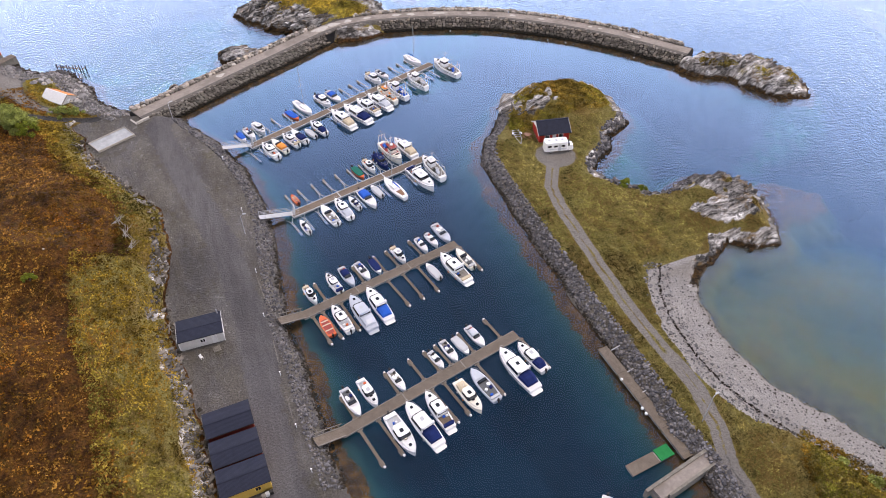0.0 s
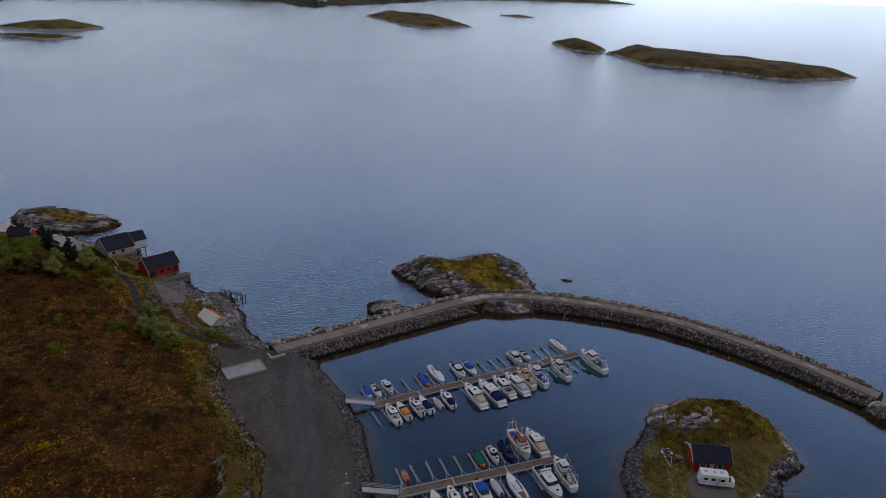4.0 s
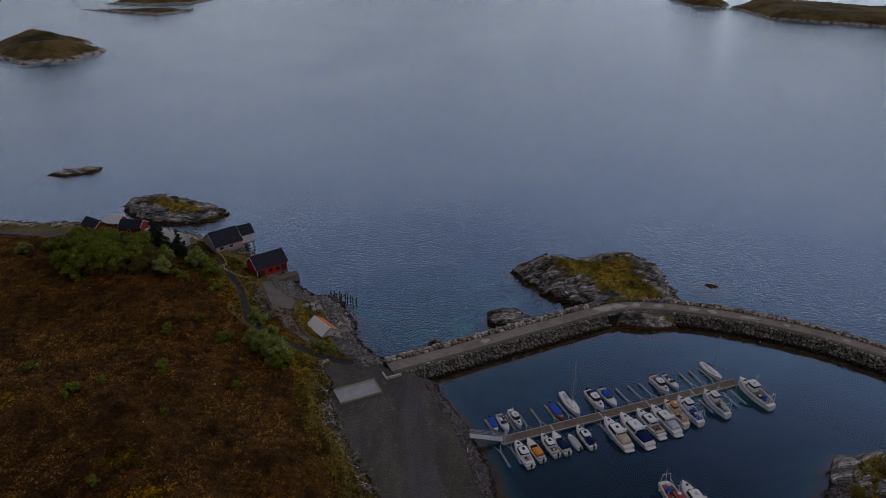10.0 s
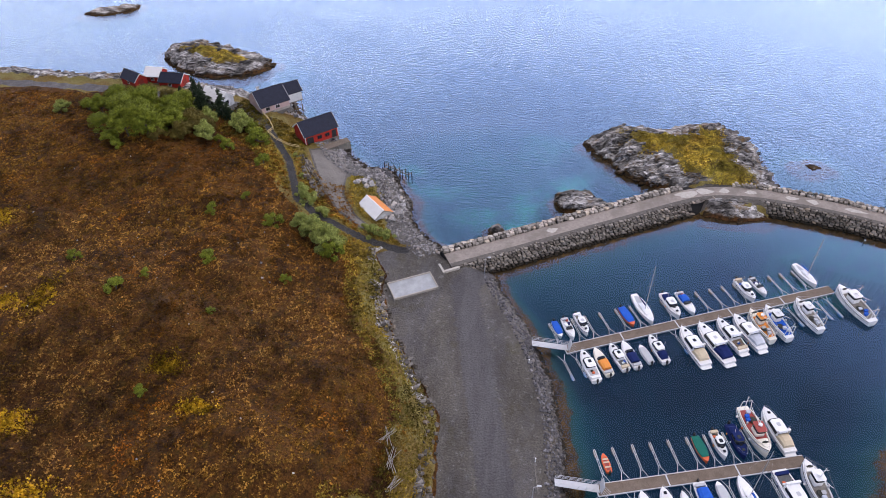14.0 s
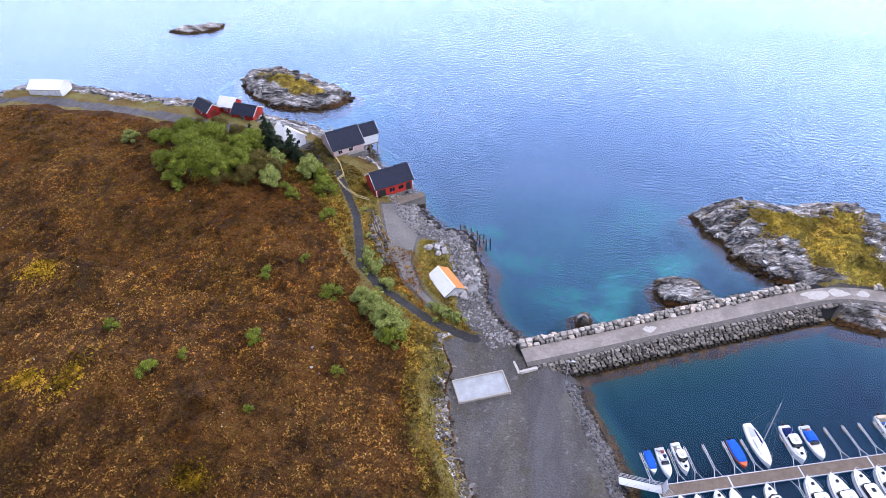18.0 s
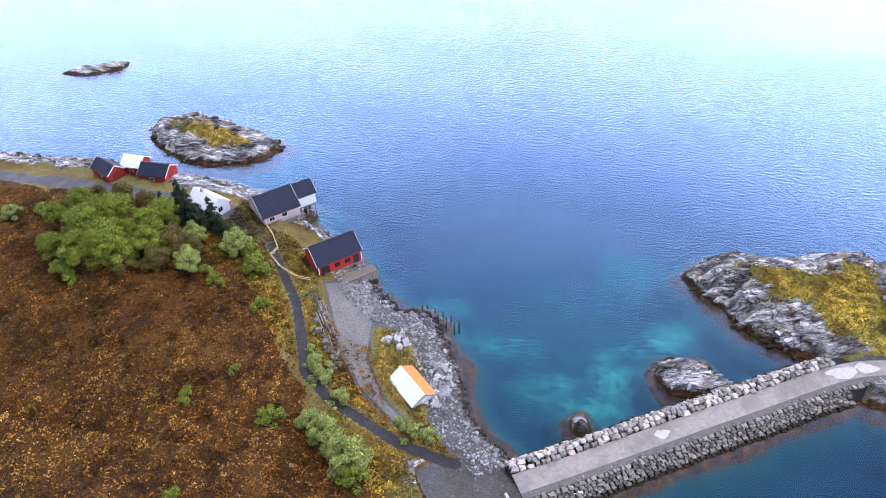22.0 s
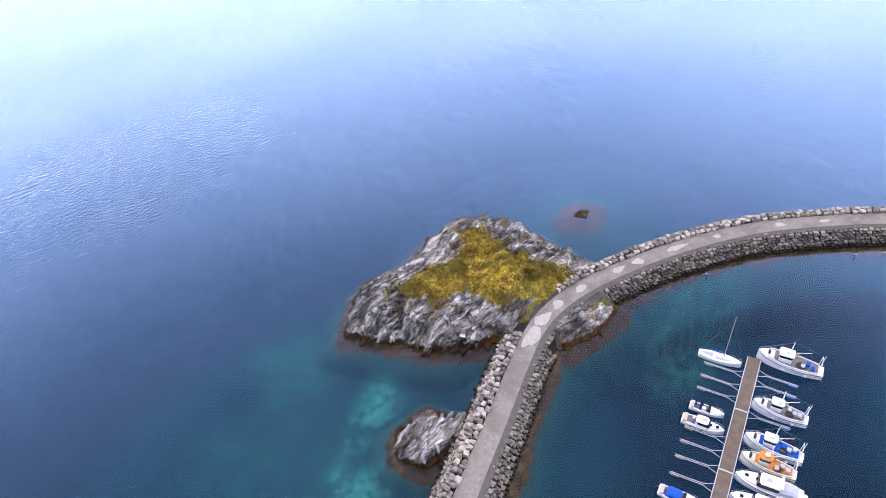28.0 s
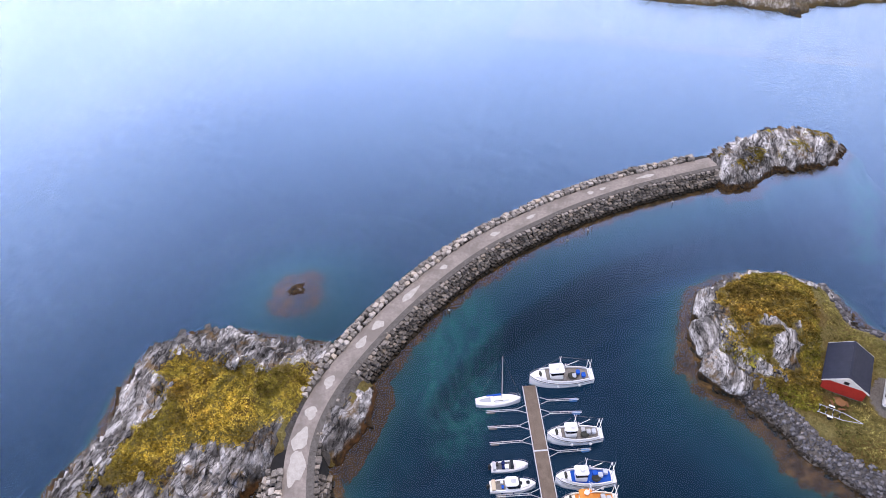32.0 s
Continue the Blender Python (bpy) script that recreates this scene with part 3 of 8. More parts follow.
    bare = smooth(0.5, 1.3, knoll) * np.where(P[:, 1] < 50, 0.35, 1.0) * np.maximum(np.where(P[:, 1] > 112, smooth(0.3, 0.5, fractal(P, 6, 12)), smooth(-0.2, 0.2, fractal(P, 6, 12))), smooth(4.6, 3.0, sp + 1.6 * fractal(P, 4, 13) - 3.0 * (P[:, 0] < 80)))
    rim = smooth(3.4, 1.8, sp + 1.6 * fractal(P, 4, 18)) * (P[:, 0] > 76) * (P[:, 1] > 66)
    M["rock"] = np.where(on, np.maximum(bare, rim), M["rock"])
    track_d = line_distance(P, TRACK)
    M["track"] = np.where(on, np.maximum(smooth(1.9, 1.2, track_d) * (0.82 - 0.42 * smooth(0.55, 0.1, track_d) + 0.12 * fractal(P, 4, 27)), smooth(6.5, 3.5, np.hypot(P[:, 0] - 73, P[:, 1] - 112)) * 0.8), M["track"])
    M["gravel"] = np.where(on, 0.85 * smooth(5.5, 3.5, np.hypot((P[:, 0] - 57) / 0.8, P[:, 1] - 31)), M["gravel"])
    M["gravel"] = np.where(harbour_bank, 1.0, M["gravel"])
    M["sand"] = np.where(on, np.maximum(M["sand"], smooth(11.0, 10.0, beach_d) * (P[:, 0] > 60) * (P[:, 0] < 89) * (P[:, 1] < 72) * (P[:, 1] > 20)), M["sand"] * (sw < 0))
    # islets and skerries
    for poly, top, slope, green in ((ISLET, 5.0, 0.62, 8.2), (TIP, 2.6, 0.6, 9.0), (ROCK_A, 1.7, 0.9, 99), (ROCK_B, 1.8, 1.5, 99), (ROCK_C, 0.5, 0.5, 99), (ISLE_W, 4.2, 0.6, 6.6), (SKERRY, 1.3, 1.2, 99)):
        s = signed(jag, poly)
        h = np.minimum(top * smooth(-1, 13 if top > 3 else 5, s) ** 0.6, np.clip(s, 0, None) * slope) * (1 + 0.35 * rough) + 0.6 * lumps * smooth(0, 3, s)
        z = np.where(s > 0, np.maximum(h, 0.05), z)
        on = s > 0
        M["grass"] = np.where(on, 1.0, M["grass"])
        M["rock"] = np.where(on, np.maximum(smooth(green + 2, green - 2, s + 3.0 * fractal(P, 7, 14)), 0), M["rock"])
        M["gravel"], M["sand"], M["asphalt"] = (np.where(on, 0, M[k]) for k in ("gravel", "sand", "asphalt"))
    ridge = 1 - np.abs(fractal(P @ np.array([[0.82, -0.57], [0.57, 0.82]]) * np.array([0.45, 1.5]), 4.5, 31)) * 1.6
    ridge = ridge + 0.6 * (1 - np.abs(fractal(P @ np.array([[0.82, -0.57], [0.57, 0.82]]) * np.array([0.4, 1.4]), 2.4, 32)) * 1.8)
    z = np.where(z > 0.15, z + np.clip(M["rock"], 0, 1) * ridge * 0.9 * smooth(0.1, 1.2, z), z)
    bd = line_distance(P, BREAKWATER)
    z = np.where((z < 0) & (bd < 12), np.maximum(z, -0.35 - np.clip(bd - 4.2 + 1.2 * lumps, 0, None) * 0.75), z)
    saddle, si = line_distance(P, BREAKWATER[6:10]), signed(jag, ISLET)
    z = np.where((saddle < 7) & (si > 0), np.maximum(z, np.minimum(2.92 + 0.06 * rough, si * 1.1) * smooth(7, 5.5, saddle)), z)
    for kx, ky, ka, kb in ((47, 187.5, 8, 3.4), (56, 187.5, 5, 2.6), (107, 82, 3, 9), (97, 96, 8, 3), (60, 222, 5, 8), (122, 131, 6, 4), (-86, 256, 6, 4), (31, 199, 8, 4), (18, 198, 9, 5), (6, 188, 7, 4), (-15, 180, 7, 4), (-100, 250, 14, 4)):
        M["kelp"] = np.maximum(M["kelp"], smooth(1.25, 0.6, np.hypot((P[:, 0] - kx) / ka, (P[:, 1] - ky) / kb)))
    M["gravel"] = np.where((saddle < 3.4) & (si > 0), 0.9, M["gravel"])
    M["rock"] = np.where((saddle < 4.4) & (si > 0) & (lumps < 0.25), 0.0, M["rock"])
    z = np.where(bd < 9, np.minimum(z, np.where((saddle < 7) & (si > 0), 2.95, 2.55) + np.clip(bd - 2.8, 0, None) * 0.45), z)
    return z, M


def axis(lo, hi, step, reach):
    core = np.arange(lo, hi + step / 2, step)
    out, d = [], step
    p = hi
    while p < reach:
        d *= 1.35
        p += d
        out.append(p)
    low, d, p = [], step, lo
    while p > -reach:
        d *= 1.35
        p -= d
        low.append(p)
    return np.concatenate([low[::-1], core, out])


def sheet(name, xs, ys, zs, mat, masks=None):
    nx, ny = len(xs), len(ys)
    X, Y = np.meshgrid(xs, ys)
    co = np.stack([X.ravel(), Y.ravel(), zs], 1)
    i = (np.arange(ny - 1)[:, None] * nx + np.arange(nx - 1)).ravel()
    q = np.stack([i, i + 1, i + 1 + nx, i + nx], 1)
    me = bpy.data.meshes.new(name)
    me.vertices.add(len(co))
    me.vertices.foreach_set("co", co.ravel())
    me.loops.add(q.size)
    me.loops.foreach_set("vertex_index", q.ravel().astype(np.int32))
    me.polygons.add(len(q))
    me.polygons.foreach_set("loop_start", np.arange(0, q.size, 4, dtype=np.int32))
    me.update(calc_edges=True)
    me.polygons.foreach_set("use_smooth", np.ones(len(q), bool))
    for k, v in (masks or {}).items():
        me.attributes.new(k, "FLOAT", "POINT").data.foreach_set("value", v.astype(np.float32))
    me.materials.append(mat)
    return new(name, me)


GX, GY = axis(-235, 160, 0.6, 45000), axis(18, 316, 0.6, 45000)
gX, gY = np.meshgrid(GX, GY)
GP = np.stack([gX.ravel(), gY.ravel()], 1)
GZ, GM = relief(GP)
ground = tagged(sheet("ground", GX, GY, GZ, GROUND, GM), "brown heather moor, gravel quay and grassy spit falling to a weedy sea bed", "ground", kind="structure")
WX, WY = axis(-240, 240, 12, 45000), axis(-60, 320, 12, 45000)
wX, wY = np.meshgrid(WX, WY)
WP = np.stack([wX.ravel(), wY.ravel()], 1)
HARBOUR = [(4, 20), (4, 140), (-6, 166), (38, 192), (58, 192), (90, 180), (110, 162), (128, 136), (100, 120), (70, 137), (55, 118), (54, 20)]
open_sea = smooth(-4, 14, -signed(WP, HARBOUR))
water = tagged(sheet("water", WX, WY, np.zeros(len(WP)), WATER, {"open_sea": open_sea}), "calm dark blue sea water, clear near the shore", "water", kind="structure")


def ground_at(x, y):
    """Height of the ground sheet as built."""
    i, j = np.searchsorted(GX, x) - 1, np.searchsorted(GY, y) - 1
    u, v = (x - GX[i]) / (GX[i + 1] - GX[i]), (y - GY[j]) / (GY[j + 1] - GY[j])
    Z = GZ.reshape(len(GY), len(GX))
    return float((Z[j, i] * (1 - u) + Z[j, i + 1] * u) * (1 - v) + (Z[j + 1, i] * (1 - u) + Z[j + 1, i + 1] * u) * v)


# ---- shapes and parts ----
class Shape:
    """Collects vertices and faces of one mesh."""

    def __init__(self):
        self.v, self.f = [], []

    def add(self, verts, faces):
        o = len(self.v)
        self.v += [tuple(p) for p in verts]
        self.f += [tuple(i + o for i in q) for q in faces]
        return self

    def box(self, c, size, m=None, taper=1.0, bevel=0.0):
        """A box about c, its top shrunk by taper; bevel cuts its upright edges."""
        x, y, z = (s / 2 for s in size)
        if bevel:
            b = min(bevel, x * 0.9, y * 0.9)
            ring = [(x - b, -y), (x, -y + b), (x, y - b), (x - b, y), (-x + b, y), (-x, y - b), (-x, -y + b), (-x + b, -y)]
        else:
            ring = [(x, -y), (x, y), (-x, y), (-x, -y)]
        n = len(ring)
        pts = [Vector((a, b, -z)) for a, b in ring] + [Vector((a * taper, b * taper, z)) for a, b in ring]
        pts = [(m @ p if m else p) + Vector(c) for p in pts]
        return self.add(pts, [tuple(range(n))[::-1], tuple(range(n, 2 * n))] + [(i, (i + 1) % n, (i + 1) % n + n, i + n) for i in range(n)])

    def tube(self, a, b, r, n=6, r2=None):
        a, b = Vector(a), Vector(b)
        q = (b - a).to_track_quat("Z", "Y")
        r2 = r if r2 is None else r2
        pts = [a + q @ Vector((r * math.cos(2 * math.pi * i / n), r * math.sin(2 * math.pi * i / n), 0)) for i in range(n)]
        pts += [b + q @ Vector((r2 * math.cos(2 * math.pi * i / n), r2 * math.sin(2 * math.pi * i / n), 0)) for i in range(n)]
        return self.add(pts, [tuple(range(n))[::-1], tuple(range(n, 2 * n))] + [(i, (i + 1) % n, (i + 1) % n + n, i + n) for i in range(n)])

    def ball(self, c, r, n=8, squash=(1, 1, 1)):
        rings = n // 2
        pts, fs = [], []
        for j in range(rings + 1):
            t = math.pi * j / rings
            for i in range(n):
                p = 2 * math.pi * i / n
                pts.append((c[0] + r * squash[0] * math.sin(t) * math.cos(p), c[1] + r * squash[1] * math.sin(t) * math.sin(p), c[2] + r * squash[2] * math.cos(t)))
        for j in range(rings):
            for i in range(n):
                fs.append((j * n + i, (j + 1) * n + i, (j + 1) * n + (i + 1) % n, j * n + (i + 1) % n))
        return self.add(pts, fs)

    def loft(self, sections, cap=True, closed=False):
        """Skin over a row of equally long point rows."""
        n = len(sections[0])
        pts = [p for s in sections for p in s]
        fs = []
        for j in range(len(sections) - 1):
            for i in range(n if closed else n - 1):
                k = (i + 1) % n
                fs.append((j * n + i, j * n + k, (j + 1) * n + k, (j + 1) * n + i))
        if cap:
            fs += [tuple(range(n))[::-1], tuple(range((len(sections) - 1) * n, len(sections) * n))]
        return self.add(pts, fs)

    def mesh(self, name, mat, flat=True):
        me = bpy.data.meshes.new(name)
        me.from_pydata(self.v, [], self.f)
        me.materials.append(mat)
        if not flat:
            me.polygons.foreach_set("use_smooth", np.ones(len(me.polygons), bool))
        me.update()
        return me


def part(name, shape, mat, parent, label="", flat=True):
    """One mesh object under a thing or under a part."""
    me = shape if isinstance(shape, bpy.types.Mesh) else shape.mesh(name, mat, flat)
    ob = new(name, me)
    ob.parent = parent
    return tagged(ob, label)


def thing(name, m, label, category, group="", kind=""):
    ob = new(name)
    ob.empty_display_size = 0.2
    ob.matrix_world = m
    return tagged(ob, label, category, group, kind)


def box_at(c, size, **k):
    return Shape().box(c, size, **k)


rng = random.Random(7)


def planks(name, c1, c2, scale=7.0, rot=0.0, rough=0.8):
    """Weathered boards side by side."""
    k = Mat(name, rough, spec=0.2)
    t = k.n.new("ShaderNodeTexWave")
    t.inputs["Scale"].default_value, t.inputs["Distortion"].default_value = scale, 0.4
    mp = k.n.new("ShaderNodeMapping")
    mp.inputs["Rotation"].default_value = (0, 0, radians(rot))
    k.l.new(k.co.outputs["Object"], mp.inputs[0])
    k.l.new(mp.outputs[0], t.inputs[0])
    a = k.ramp(k.noise(1.1, 6), (0.3, c1), (0.7, c2))
    a = k.mix(0.5, a, k.ramp(k.noise(7, 5), (0.3, c1), (0.7, c2)))
    k.color(k.mix(0.55, a, k.ramp(t.outputs["Fac"], (0.0, 0.45), (0.12, 1.0)), "MULTIPLY"))
    k.bump(t.outputs["Fac"], 0.3, 0.03)
    return k.m


WHITE_GRP = plain("white_gelcoat", (0.70, 0.70, 0.69), 0.28, spec=0.5, vary=0.05)
CREAM_GRP = plain("cream_gelcoat", (0.72, 0.68, 0.58), 0.3, spec=0.5, vary=0.06)
GREY_GRP = plain("grey_gelcoat", (0.42, 0.45, 0.50), 0.35, spec=0.5, vary=0.08)
DECK_GREY = plain("pale_grey_deck", (0.40, 0.41, 0.42), 0.6, vary=0.1)
NAVY = plain("navy_canvas", (0.010, 0.020, 0.085), 0.9, spec=0.1, vary=0.25)
BLUE = plain("bright_blue_canvas", (0.012, 0.09, 0.42), 0.85, spec=0.15, vary=0.2)
GREENC = plain("green_canvas", (0.010, 0.12, 0.09), 0.9, spec=0.1, vary=0.2)
ORANGE = plain("orange_paint", (0.62, 0.11, 0.03), 0.5, vary=0.12)
ORANGEC = plain("orange_canvas", (0.65, 0.24, 0.05), 0.8, spec=0.2, vary=0.15)
RED_DECK = plain("red_oxide_deck", (0.30, 0.05, 0.04), 0.7, vary=0.2)
TAN = plain("tan_canvas", (0.50, 0.42, 0.30), 0.85, spec=0.1, vary=0.12)
BLACK = plain("black_rubber", (0.012, 0.012, 0.013), 0.6, vary=0.2)
GLASS = plain("dark_window_glass", (0.012, 0.016, 0.022), 0.06, spec=0.6, vary=0.1)
WOOD_DARK = plain("varnished_wood", (0.20, 0.09, 0.035), 0.45, vary=0.25, scale=3)
ALU = plain("galvanised_metal", (0.42, 0.43, 0.45), 0.42, 0.55, vary=0.1)
PALE_RAIL = plain("pale_painted_metal", (0.46, 0.47, 0.48), 0.5, vary=0.08)
DECK_WOOD = planks("weathered_brown_decking", (0.10, 0.075, 0.055), (0.21, 0.16, 0.12), 3.3)
DECK_OLD = planks("grey_brown_decking", (0.095, 0.076, 0.058), (0.185, 0.15, 0.118), 3.3)
CONCRETE = plain("weathered_concrete", (0.27, 0.27, 0.262), 0.9, spec=0.2, vary=0.22, scale=0.8)
PALE_CONCRETE = plain("pale_concrete", (0.33, 0.30, 0.255), 0.9, spec=0.2, vary=0.18, scale=0.9)
WOOD_GREY = plain("grey_driftwood", (0.20, 0.18, 0.155), 0.9, spec=0.15, vary=0.35, scale=2.5)
WOOD_YELLOW = plain("fresh_yellow_timber", (0.52, 0.40, 0.19), 0.75, spec=0.2, vary=0.15)
RED_WALL = planks("falu_red_boards", (0.27, 0.020, 0.012), (0.40, 0.032, 0.020), 4.0, 90)
BROWN_RED = planks("dark_red_boards", (0.15, 0.022, 0.015), (0.24, 0.035, 0.022), 4.0, 90)
WHITE_WALL = planks("white_painted_boards", (0.50, 0.50, 0.485), (0.64, 0.64, 0.62), 4.0, 90)
GREY_WALL = planks("light_grey_boards", (0.38, 0.37, 0.35), (0.50, 0.49, 0.47), 4.0, 90)
YELLOW_WALL = planks("ochre_yellow_boards", (0.46, 0.30, 0.06), (0.60, 0.40, 0.09), 4.0, 90)
SLATE = planks("dark_slate_roofing", (0.008, 0.010, 0.020), (0.018, 0.022, 0.040), 2.0, 0, 0.7)
PINK_WALL = planks("faded_pink_boards", (0.40, 0.27, 0.235), (0.54, 0.40, 0.36), 4.0, 90)
WHITE_ROOF = planks("white_corrugated_sheet", (0.60, 0.60, 0.59), (0.76, 0.76, 0.75), 5.0, 0, 0.5)
RUST_ROOF = planks("rusted_orange_sheet", (0.38, 0.12, 0.03), (0.58, 0.22, 0.06), 5.0, 0, 0.8)


# ---- breakwater ----
def stone_material(name, dark, light, wet=True):
    k = Mat(name, 0.9, spec=0.2)
    base = k.ramp(k.random(), (0.0, dark), (0.55, tuple((a + b) / 2 for a, b in zip(dark, light))), (1.0, light))
    base = k.mix(0.5, base, k.ramp(k.noise(1.7, 6), (0.3, dark), (0.72, light)))
    if wet:
        z = k.math("ADD", k.height(), k.math("MULTIPLY", k.noise(0.8, 4), -0.8))
        base = k.mix(k.ramp(z, (0.0, 1.0), (0.5, 0.0)), base, (0.028, 0.022, 0.015))
    k.color(base)
    k.bump(k.noise(5, 6), 0.5, 0.08)
    return k.m


def joined_stone_material(name, dark, light):
    k = Mat(name, 0.9, spec=0.2)
    base = k.ramp(k.island(), (0.0, dark), (0.55, tuple(a * 0.6 + b * 0.4 for a, b in zip(dark, light))), (0.8, light), (1.0, tuple(b * f for b, f in zip(light, (1.05, 0.93, 0.78)))))
    base = k.mix(0.4, base, k.ramp(k.noise(1.7, 6), (0.3, dark), (0.72, light)))
    z = k.math("ADD", k.height(), k.math("MULTIPLY", k.noise(0.8, 4), -0.8))
    k.color(k.mix(k.ramp(z, (0.0, 1.0), (0.45, 0.0)), base, (0.028, 0.022, 0.015)))
    return k.m


# STONE and WALL_STONE are toned darker: the steep wall's shade is in their colour
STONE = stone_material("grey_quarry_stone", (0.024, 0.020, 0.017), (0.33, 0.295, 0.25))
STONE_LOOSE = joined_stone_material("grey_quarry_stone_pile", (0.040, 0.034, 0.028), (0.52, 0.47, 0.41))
WALL_STONE = joined_stone_material("shaded_harbour_wall_stone", (0.018, 0.015, 0.012), (0.34, 0.30, 0.255))
RUBBLE = joined_stone_material("blue_grey_rubble", (0.026, 0.025, 0.027), (0.22, 0.212, 0.218))
BEACH_STONE = joined_stone_material("pale_beach_stone", (0.030, 0.028, 0.028), (0.37, 0.355, 0.35))
WHITE_STONE = joined_stone_material("whitish_boulder", (0.085, 0.080, 0.076), (0.46, 0.44, 0.42))


def boulder(seed, squash=0.7, jag=0.36):
    """An angular stone of unit size: vertices and faces."""
    r = random.Random(seed)
    sh = Shape().box((0, 0, 0), (1, 1, squash), taper=0.85, bevel=0.12)
    v = [(x + r.uniform(-jag, jag) * 0.5, y + r.uniform(-jag, jag) * 0.5, z + r.uniform(-jag, jag) * 0.35) for x, y, z in sh.v]
    top = (r.uniform(-0.15, 0.15), r.uniform(-0.15, 0.15), squash / 2 + r.uniform(0.02, 0.14))
    n = len(v)
    return v + [top], sh.f[:1] + sh.f[2:] + [(8 + i, 8 + (i + 1) % 8, n) for i in range(8)]


BOULDERS = [boulder(i, 0.6 + 0.1 * (i % 3)) for i in range(7)]
BOULDER_MESHES = []
for v, f in BOULDERS:
    sh = Shape()
    sh.add(v, f)
    BOULDER_MESHES.append(sh.mesh("stone", STONE))


class Pile:
    """Many stones joined into one mesh."""

    def __init__(self):
        self.v, self.f, self.n = [], [], 0

    def put(self, m, i):
        v, f = BOULDERS[i % 7]
        M = np.array(m)
        p = np.array(v) @ M[:3, :3].T + M[:3, 3]
        self.v.append(p)
        self.f += [tuple(a + self.n for a in q) for q in f]
        self.n += len(p)

    def done(self, name, mat, parent=None, label="", category=""):
        me = bpy.data.meshes.new(name)
        me.from_pydata(np.concatenate(self.v).tolist(), [], self.f)
        me.materials.append(mat)
        ob = new(name, me)
        ob.parent = parent
        return tagged(ob, label, category, kind="stuff")


def resample(pts, step):
    """Points and headings at even steps along a line, smoothed."""
    P = np.array(pts, float)
    for _ in range(2):
        Q = np.empty((len(P) * 2 - 1, 2))
        Q[::2], Q[1::2] = P, (P[1:] + P[:-1]) / 2
        Q[1:-1] = (Q[:-2] + 2 * Q[1:-1] + Q[2:]) / 4
        P = Q
    s = np.concatenate([[0], np.cumsum(np.hypot(*np.diff(P, axis=0).T))])
    t = np.arange(0, s[-1], step)
    X = np.stack([np.interp(t, s, P[:, 0]), np.interp(t, s, P[:, 1])], 1)
    D = np.gradient(X, axis=0)
    return X, D / np.linalg.norm(D, axis=1)[:, None]


BX, BD = resample(BREAKWATER, 1.5)
BN = np.stack([-BD[:, 1], BD[:, 0]], 1)


def swept(profile, X=BX, N=BN):
    sh = Shape()
    sh.loft([[(x[0] + n[0] * o, x[1] + n[1] * o, z) for o, z in profile] for x, n in zip(X, N)], closed=True)
    return sh


breakwater = thing("breakwater", Matrix.Identity(4), "curved stone breakwater with a gravel road along its crown", "breakwater", kind="structure")
# the core is near black: shade of the gaps between stones, put into colour
part("core", swept([(6.8, -1.5), (5.9, 0.2), (4.8, 2.2), (3.0, 2.72), (-1.7, 2.6), (-2.9, 0.5), (-3.5, -1.5)]), plain("gap_shade_core", (0.012, 0.011, 0.010), 0.95, vary=0.4), breakwater)
WORN_CONCRETE = plain("bleached_worn_concrete", (0.40, 0.37, 0.325), 0.9, spec=0.2, vary=0.22, scale=1.4)
k = Mat("worn_concrete_and_gravel_road", 0.95, spec=0.15)
rc = k.ramp(k.noise(1.6, 8, 0.7), (0.3, (0.205, 0.175, 0.15)), (0.7, (0.31, 0.27, 0.235)))
rc = k.mix(k.ramp(k.noise(0.25, 5), (0.45, 0.0), (0.62, 0.7)), rc, (0.165, 0.142, 0.122))
k.color(rc).bump(k.noise(9, 5), 0.3, 0.03)
ROAD = k.m
part("road_shoulder", swept([(-0.5, 2.6), (-0.5, 2.985), (-1.65, 2.96), (-1.8, 2.6)]), plain("dark_gravel_shoulder", (0.11, 0.100, 0.088), 0.95, spec=0.1, vary=0.4, scale=2.5), breakwater, "darker gravel shoulder along the road")
part("road_surface", swept([(2.85, 2.6), (2.75, 3.0), (1.0, 3.05), (-0.6, 3.0), (-0.7, 2.6)]), ROAD, breakwater, "worn pale gravel and concrete roadway")
for s, w, l in ((26, 1.9, 2.0), (62, 2.8, 5.5), (66.5, 2.6, 3.5), (71, 2.2, 2.0), (77, 1.8, 2.2), (86, 1.6, 2.4), (90, 2.0, 2.0), (100, 1.5, 3.8), (108, 1.2, 1.5), (122, 1.3, 2.0), (131, 1.0, 2.2), (146, 1.2, 1.4), (149, 1.0, 1.2), (160, 1.2, 3.2)):
    i = int(s / 1.5)
    a = math.atan2(BD[i, 1], BD[i, 0])
    sh = Shape()
    f1, f2 = rng.uniform(0, 6), rng.uniform(0, 6)
    ring = [(l * 0.55 * math.cos(q) * (1 + 0.22 * math.sin(2 * q + f1) + 0.12 * math.sin(5 * q + f2)), w * 0.42 * math.sin(q) * (1 + 0.2 * math.sin(3 * q + f2) + 0.1 * math.sin(6 * q + f1))) for q in [j * math.pi / 14 for j in range(28)]]
    m = pose(BX[i, 0] + BN[i, 0] * 1.05, BX[i, 1] + BN[i, 1] * 1.05, 0, 0, 0, math.degrees(a))
    sh.loft([[m @ Vector((x * 1.02, y * 1.02, 2.98)) for x, y in ring], [m @ Vector((x, y, 3.064)) for x, y in ring]], closed=True)
    part("concrete_patch", sh, WORN_CONCRETE, breakwater, "pale worn concrete patch")

